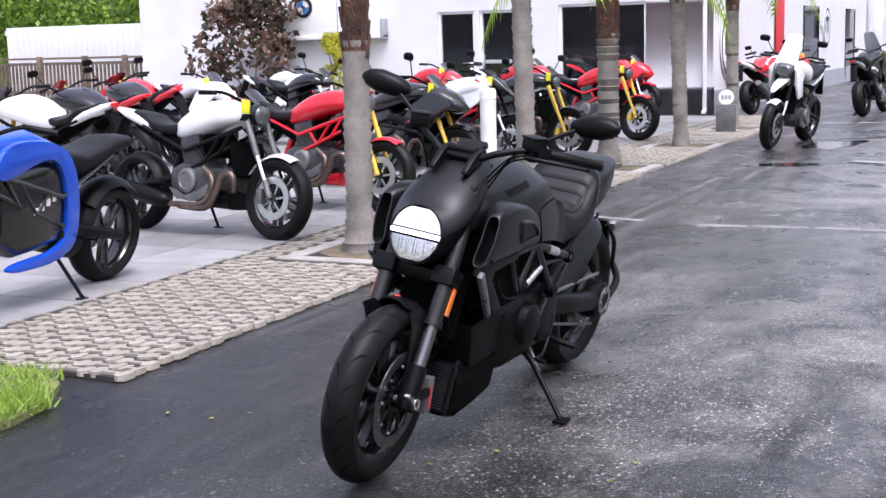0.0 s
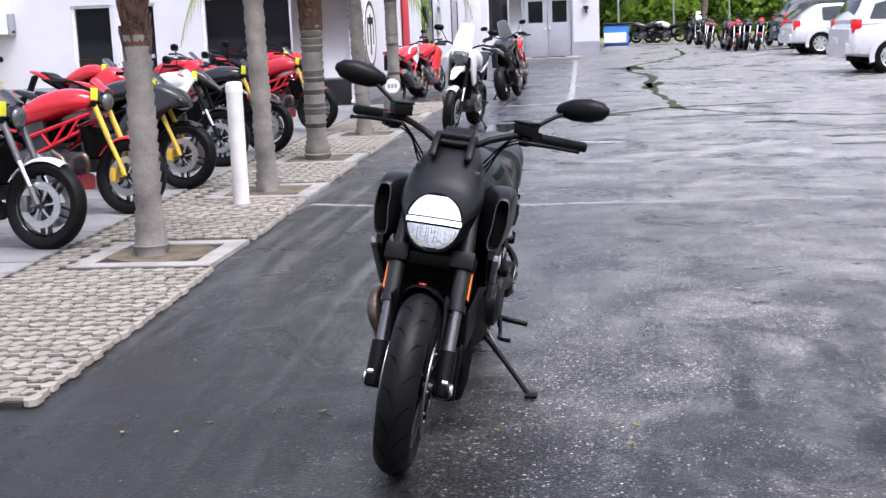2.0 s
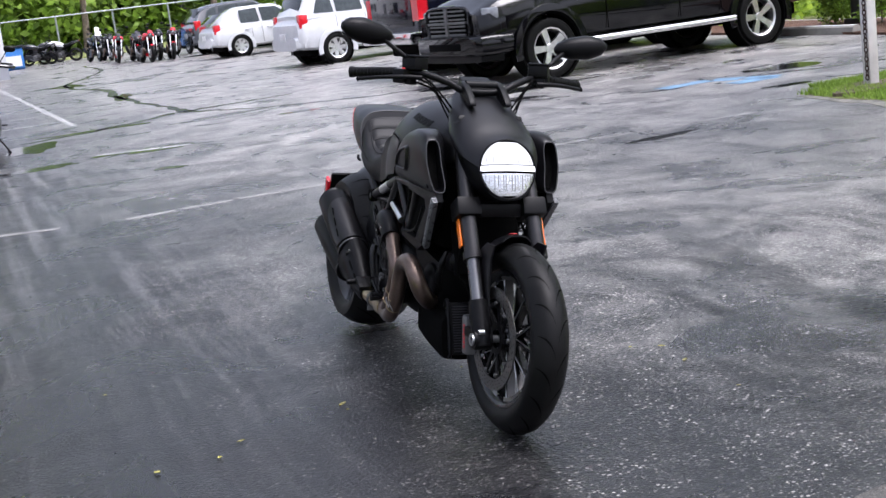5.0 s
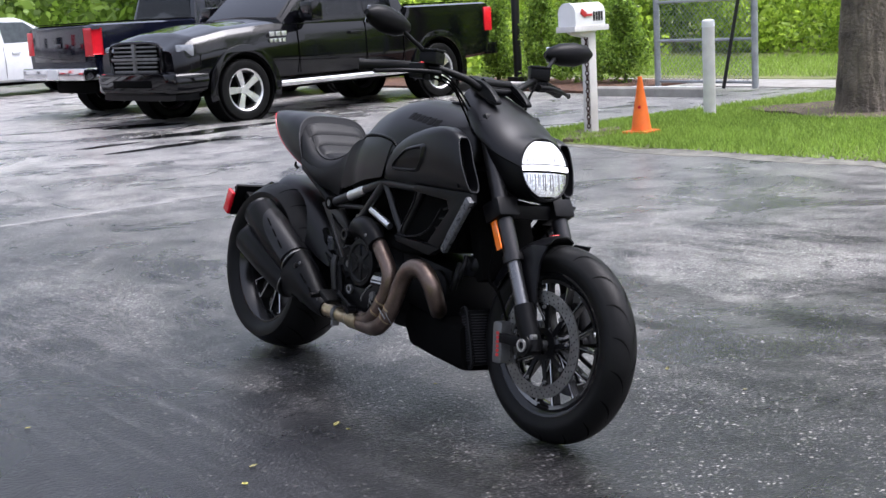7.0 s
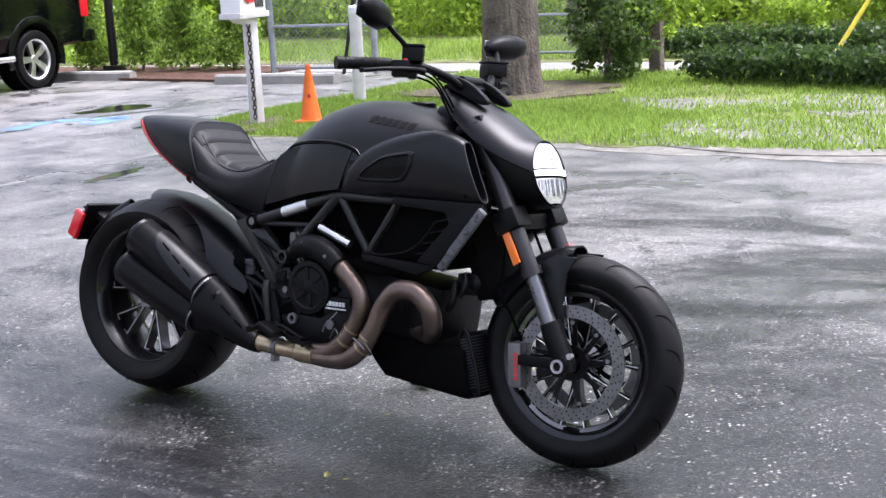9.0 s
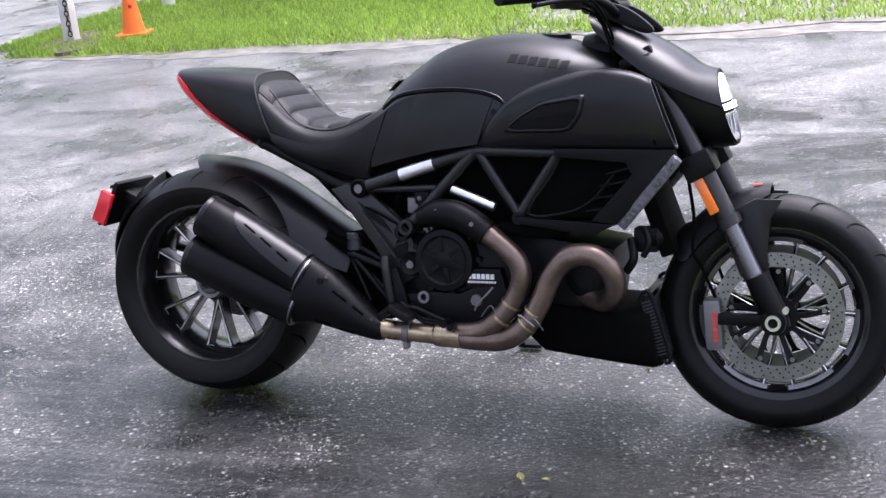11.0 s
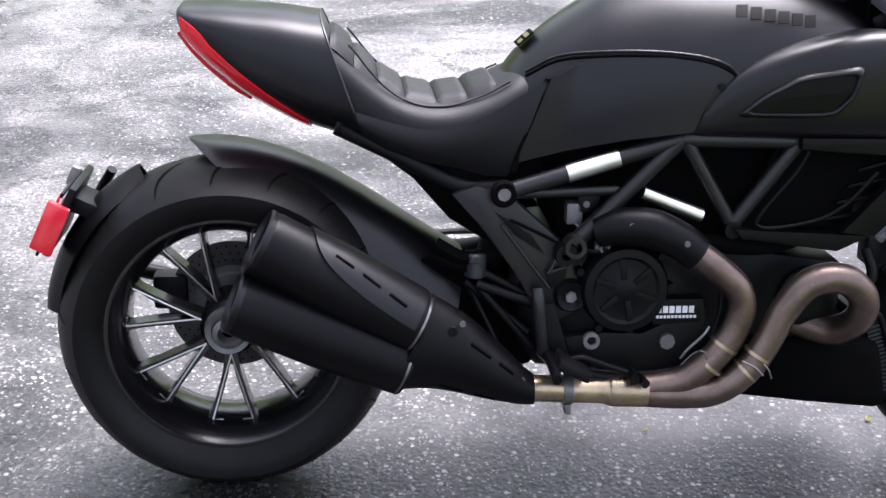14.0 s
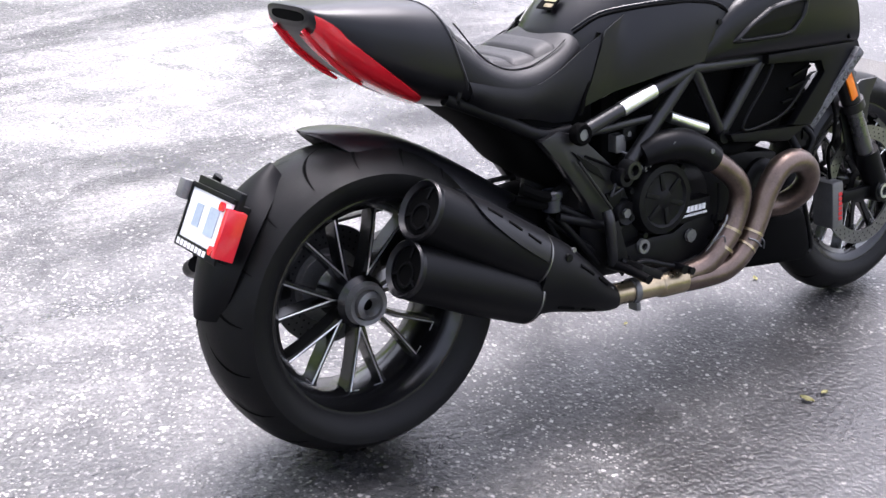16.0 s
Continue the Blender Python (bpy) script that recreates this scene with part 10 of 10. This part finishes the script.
def hedge(m, length, height, depth, seed, label):
    rng = np.random.default_rng(seed)
    t = thing("hedge", m, label, "hedge", "clipped hedges")
    n = int(length * 2600)
    p = np.stack([rng.uniform(0, length, n), rng.uniform(-depth / 2, depth / 2, n), rng.uniform(0.08, height, n)], 1)
    face = rng.integers(0, 3, n)
    p[face == 0, 2] = height * (0.93 + 0.09 * np.sin(p[face == 0, 0] * 2.3 + seed) * np.sin(p[face == 0, 0] * 5.1)) + rng.normal(0, 0.055, (face == 0).sum())
    p[face == 1, 1] = np.sign(p[face == 1, 1]) * depth / 2 + rng.normal(0, 0.035, (face == 1).sum())
    leaf_object("crown", p, 0.065, LEAF_DARK, seed + 1, t)
    part("twigs", joined(*[rod((x, 0, 0), (x + 0.1 * math.sin(7 * x), 0.1 * math.cos(5 * x), height * 0.8), 0.012, 6) for x in np.arange(0.15, length, 0.3)]), BARK, t)
    return t


hedge(pose(11.05, 7.05, 0.01, 0, 0, -112), 6.0, 0.31, 0.62, 61, "clipped dark green hedge on the lawn")
hedge(pose(14.2, 9.8, 0.03, 0, 0, -95), 6.0, 0.30, 0.5, 63, "low light hedge beyond the path")


guy = thing("guy_wire", pose(12.0, 5.95, 0.02), "yellow plastic guard on a slanting guy wire", "guy wire")
part("guard", rod((0, 0, -0.02), (1.10, -1.06, 2.08), 0.026, 10), stuff("yellow_guard_plastic", (0.72, 0.60, 0.04), 0.45, vary=0.15, relief=0.1), guy)
part("cable", rod((1.10, -1.06, 2.08), (3.2, -3.08, 6.05), 0.007, 6), GREYCAST, guy, "thin steel cable")


# ---- woods behind ----
def woods(name, places, mat, size, seed, label, per=420, radius=(0.9, 1.7)):
    rng = np.random.default_rng(seed)
    cs, rs = [], []
    for x, y, h in places:
        for k in range(5):
            cs.append((x + rng.normal(0, 0.6), y + rng.normal(0, 0.8), h * rng.uniform(0.15, 1.0)))
            rs.append(rng.uniform(*radius))
    ob = leaf_object(name, clump_points(rng, cs, rs, per), size, mat, seed + 1)
    return tagged(ob, label, "woods", kind="stuff")


rng = np.random.default_rng(900)
row = lambda n, x0, x1, y0, y1, h0, h1: [(rng.uniform(x0, x1), y, rng.uniform(h0, h1)) for y in np.linspace(y0, y1, n)]
woods("woods", row(34, 19.5, 22.0, -6, 34, 1.4, 2.6), LEAF_LIGHT, 0.115, 901, "bright green undergrowth behind the fence", 620, (0.7, 1.3))
woods("woods", row(34, 22.0, 25.0, -8, 40, 2.4, 4.6), LEAF, 0.15, 903, "dense green woods", 560, (1.0, 1.8))
woods("woods", row(34, 26.0, 30.0, 0, 50, 3.6, 5.6), LEAF, 0.26, 905, "tall dark green woods", 360, (1.6, 2.6))
woods("woods", [(x, y, h) for x, y, h in zip(rng.uniform(-6, 34, 44), rng.uniform(80, 90, 44), rng.uniform(2, 10, 44))], LEAF, 0.55, 907, "green woods beyond the car park", 300, (2.2, 3.6))
woods("woods", [(x, y, h) for x, y, h in zip(rng.uniform(12, 22, 26), rng.uniform(30, 50, 26), rng.uniform(2, 6, 26))], LEAF, 0.32, 909, "green woods behind the parked cars", 260, (1.4, 2.2))
woods("woods", [(x, 33 + rng.uniform(0, 3), rng.uniform(3, 7)) for x in np.linspace(-33, -17, 18)], LEAF, 0.20, 911, "trees behind the deck", 480, (1.3, 2.0))
woods("woods", row(16, 13, 15, 20, 34, 0.6, 1.3), LEAF_LIGHT, 0.14, 913, "shrubs behind the parked cars", 260, (0.6, 1.0))
for k, (x, y) in enumerate([(23.5, 20.0), (24.0, 26.0), (25.0, 11.0), (23.0, 33.0), (24.5, 4.0), (14.0, 76.0), (7.0, 79.0)]):
    tagged(part("tree_trunk", tube([(x, y, 0, 0.22), (x + 0.2, y, 3, 0.18), (x + 0.1, y + 0.3, 7, 0.10)], 0.2, 3, 10), BARK), "bare trunk standing in the woods", "tree trunk")
tagged(part("back_fence", joined(*[rod((x, 73, 0), (x, 73, 2.2), 0.05, 8) for x in np.arange(2, 22, 3.0)], rod((2, 73, 2.2), (22, 73, 2.2), 0.04, 8)), GALV), "galvanised rail fence beyond the car park", "fence")


# ---- small ground litter ----
DRY = stuff("fallen_leaf", (0.24, 0.22, 0.06), 0.6, vary=0.4, relief=0, each=0.5)
rl = random.Random(77)
LEAF_MESH = None
for k, (x, y, s) in enumerate([(-0.106, 4.305, 0.035), (-0.79, 4.06, 0.030), (-0.50, 4.17, 0.028), (-0.09, 4.26, 0.022), (-0.58, 4.07, 0.03), (-0.83, 5.06, 0.022), (1.05, 3.92, 0.03)] + [(rl.uniform(-1.1, 1.6), rl.uniform(2.6, 5.6), rl.uniform(0.012, 0.028)) for _ in range(10)]):
    if LEAF_MESH is None:
        LEAF_MESH = finish(shell([[Vector((u, w * math.sin(math.pi * min(1, max(0.02, u))) * 0.32, 0.12 * abs(w) + 0.1 * u * u)) for w in (-1, 0, 1)] for u in (0.0, 0.2, 0.5, 0.8, 1.0)], 0.02), DRY, "fallen_leaf")
    ob = new("fallen_leaf", LEAF_MESH)
    ob.matrix_basis = pose(x, y, 0.003 + dip(x, y), 0, 0, rl.uniform(0, 360)) @ Matrix.Scale(s, 4)
    tagged(ob, "small fallen leaf on the wet asphalt", "leaf", "fallen leaves")

# ---- sign leaning at the last palm ----
aboard = thing("ground_sign", pose(-2.08, 18.75, 0.02, 0, 0, 8), "round white ground sign with grey letters shapes on a stake", "sign")
part("board", joined(lathe([(0, -0.012), (0.11, -0.012), (0.11, 0.012), (0, 0.012)], 24, center=(0, 0, 0.50), closed=False)), SIGN_WHITE, aboard)
part("marks", joined(*[box(-0.07 + 0.05 * k, -0.035 + 0.05 * k, -0.016, -0.012, 0.47, 0.53, 0) for k in range(3)]), SKIRT, aboard)
part("foot", joined(box(-0.14, 0.14, -0.05, 0.05, 0.0, 0.40, 0.01)), GREYCAST, aboard)

# ---- paving pieces ----
PITS = [(-1.87, 7.68), (-1.95, 10.75), (-2.06, 13.4), (-2.06, 16.35), (-2.12, 19.5)]
for x, y in PITS:
    tagged(part("tree_pit", joined(*[box(a, b, c, d, -0.02, 0.030, 0.006) for a, b, c, d in ((x - 0.46, x + 0.46, y - 0.46, y - 0.33), (x - 0.46, x + 0.46, y + 0.33, y + 0.46), (x - 0.46, x - 0.33, y - 0.33, y + 0.33), (x + 0.33, x + 0.46, y - 0.33, y + 0.33))]), CONCRETE), "pale concrete surround of a palm pit", "kerb", kind="structure")
    tagged(part("pit_soil", blob(x, y, 0.36, 0.36, 0, int(y * 10), -0.02, 0.026, 30, 0.15), SOIL), "leafy soil in the palm pit", "soil", kind="structure")


def in_pit(x, y):
    return any(abs(x - a) < 0.50 and abs(y - b) < 0.52 for a, b in PITS)


def edge_at(y):
    return float(np.interp(y, [4.3, 7.8, 10.2, 14.0, 20.0, 22.8], [EDGE_X, -1.38, -1.48, -1.57, -1.62, -1.65]))


bed = bpy.data.objects["paving_bed"]


def lattice_block():
    """A bow-tie concrete block with waisted sides, 12 cm by 20 cm."""
    pts = [(-0.098, -0.036), (-0.074, -0.0485), (-0.054, -0.044), (-0.042, -0.013), (0.034, -0.009), (0.050, -0.044), (0.072, -0.0485), (0.098, -0.030), (0.098, 0.036), (0.074, 0.0485), (0.054, 0.044), (0.042, 0.013), (-0.034, 0.009), (-0.050, 0.044), (-0.072, 0.0485), (-0.098, 0.030)]
    bm = slab(pts, 0.0, 0.026, plane="xy")
    for v in bm.verts:
        if v.co.z > 0.02:
            v.co.x *= 0.975
            v.co.y *= 0.97
    return bm


block_me = finish(lattice_block(), LATTICE, "lattice_block", smooth=False)
rest, made = [], 0
rp = random.Random(5)
for j in range(0, 184):
    y = 4.40 + j * 0.0995
    for i in range(7 if j % 2 else 6):
        half = j % 2 and i == 0
        x = edge_at(y) - (0.052 if half else 0.100 + i * 0.203 - (0.1015 if j % 2 else 0.0)) + rp.uniform(-0.012, 0.012) * (i == 0)
        if y > 22.6 or in_pit(x, y):
            continue
        m = pose(x + rp.uniform(-0.004, 0.004), y + rp.uniform(-0.004, 0.004), 0.003 + rp.uniform(0, 0.004), rp.uniform(-1.5, 1.5), rp.uniform(-1.5, 1.5), rp.uniform(-2, 2)) @ Matrix.Diagonal((0.5 if half else 1.0, 1.0, 1.0, 1.0))
        if y < 9.2 and made < 300:
            ob = new("lattice_block", block_me)
            ob.parent = bed
            ob.matrix_basis = m
            made += 1
        else:
            rest.append(m)
co, fc = [], []
src = [v.co.copy() for v in block_me.vertices]
pol = [tuple(p.vertices) for p in block_me.polygons]
for m in rest:
    b = len(co)
    co += [tuple(m @ v) for v in src]
    fc += [tuple(i + b for i in p) for p in pol]
me = bpy.data.meshes.new("lattice_rest")
me.from_pydata(co, [], fc)
me.materials.append(LATTICE)
ob = new("lattice_rest", me)
ob.parent = bed
tagged(ob, "sandy concrete lattice blocks", kind="stuff")

tile_me = finish(box(-0.292, 0.292, -0.292, 0.292, 0.0, 0.022, 0.004, 1), PAVER, "paver", smooth=False)
for j in range(31):
    for i in range(12):
        y = 4.72 + 0.6 * j
        x = edge_at(y) - 1.56 - 0.6 * i
        if y > 22.5 or x < -9.2:
            continue
        ob = new("paver", tile_me)
        ob.parent = bed
        ob.matrix_basis = pose(x, y, 0.007 + rp.uniform(0, 0.003), 0, 0, rp.choice((0, 90, 180, 270)) + rp.uniform(-0.4, 0.4))
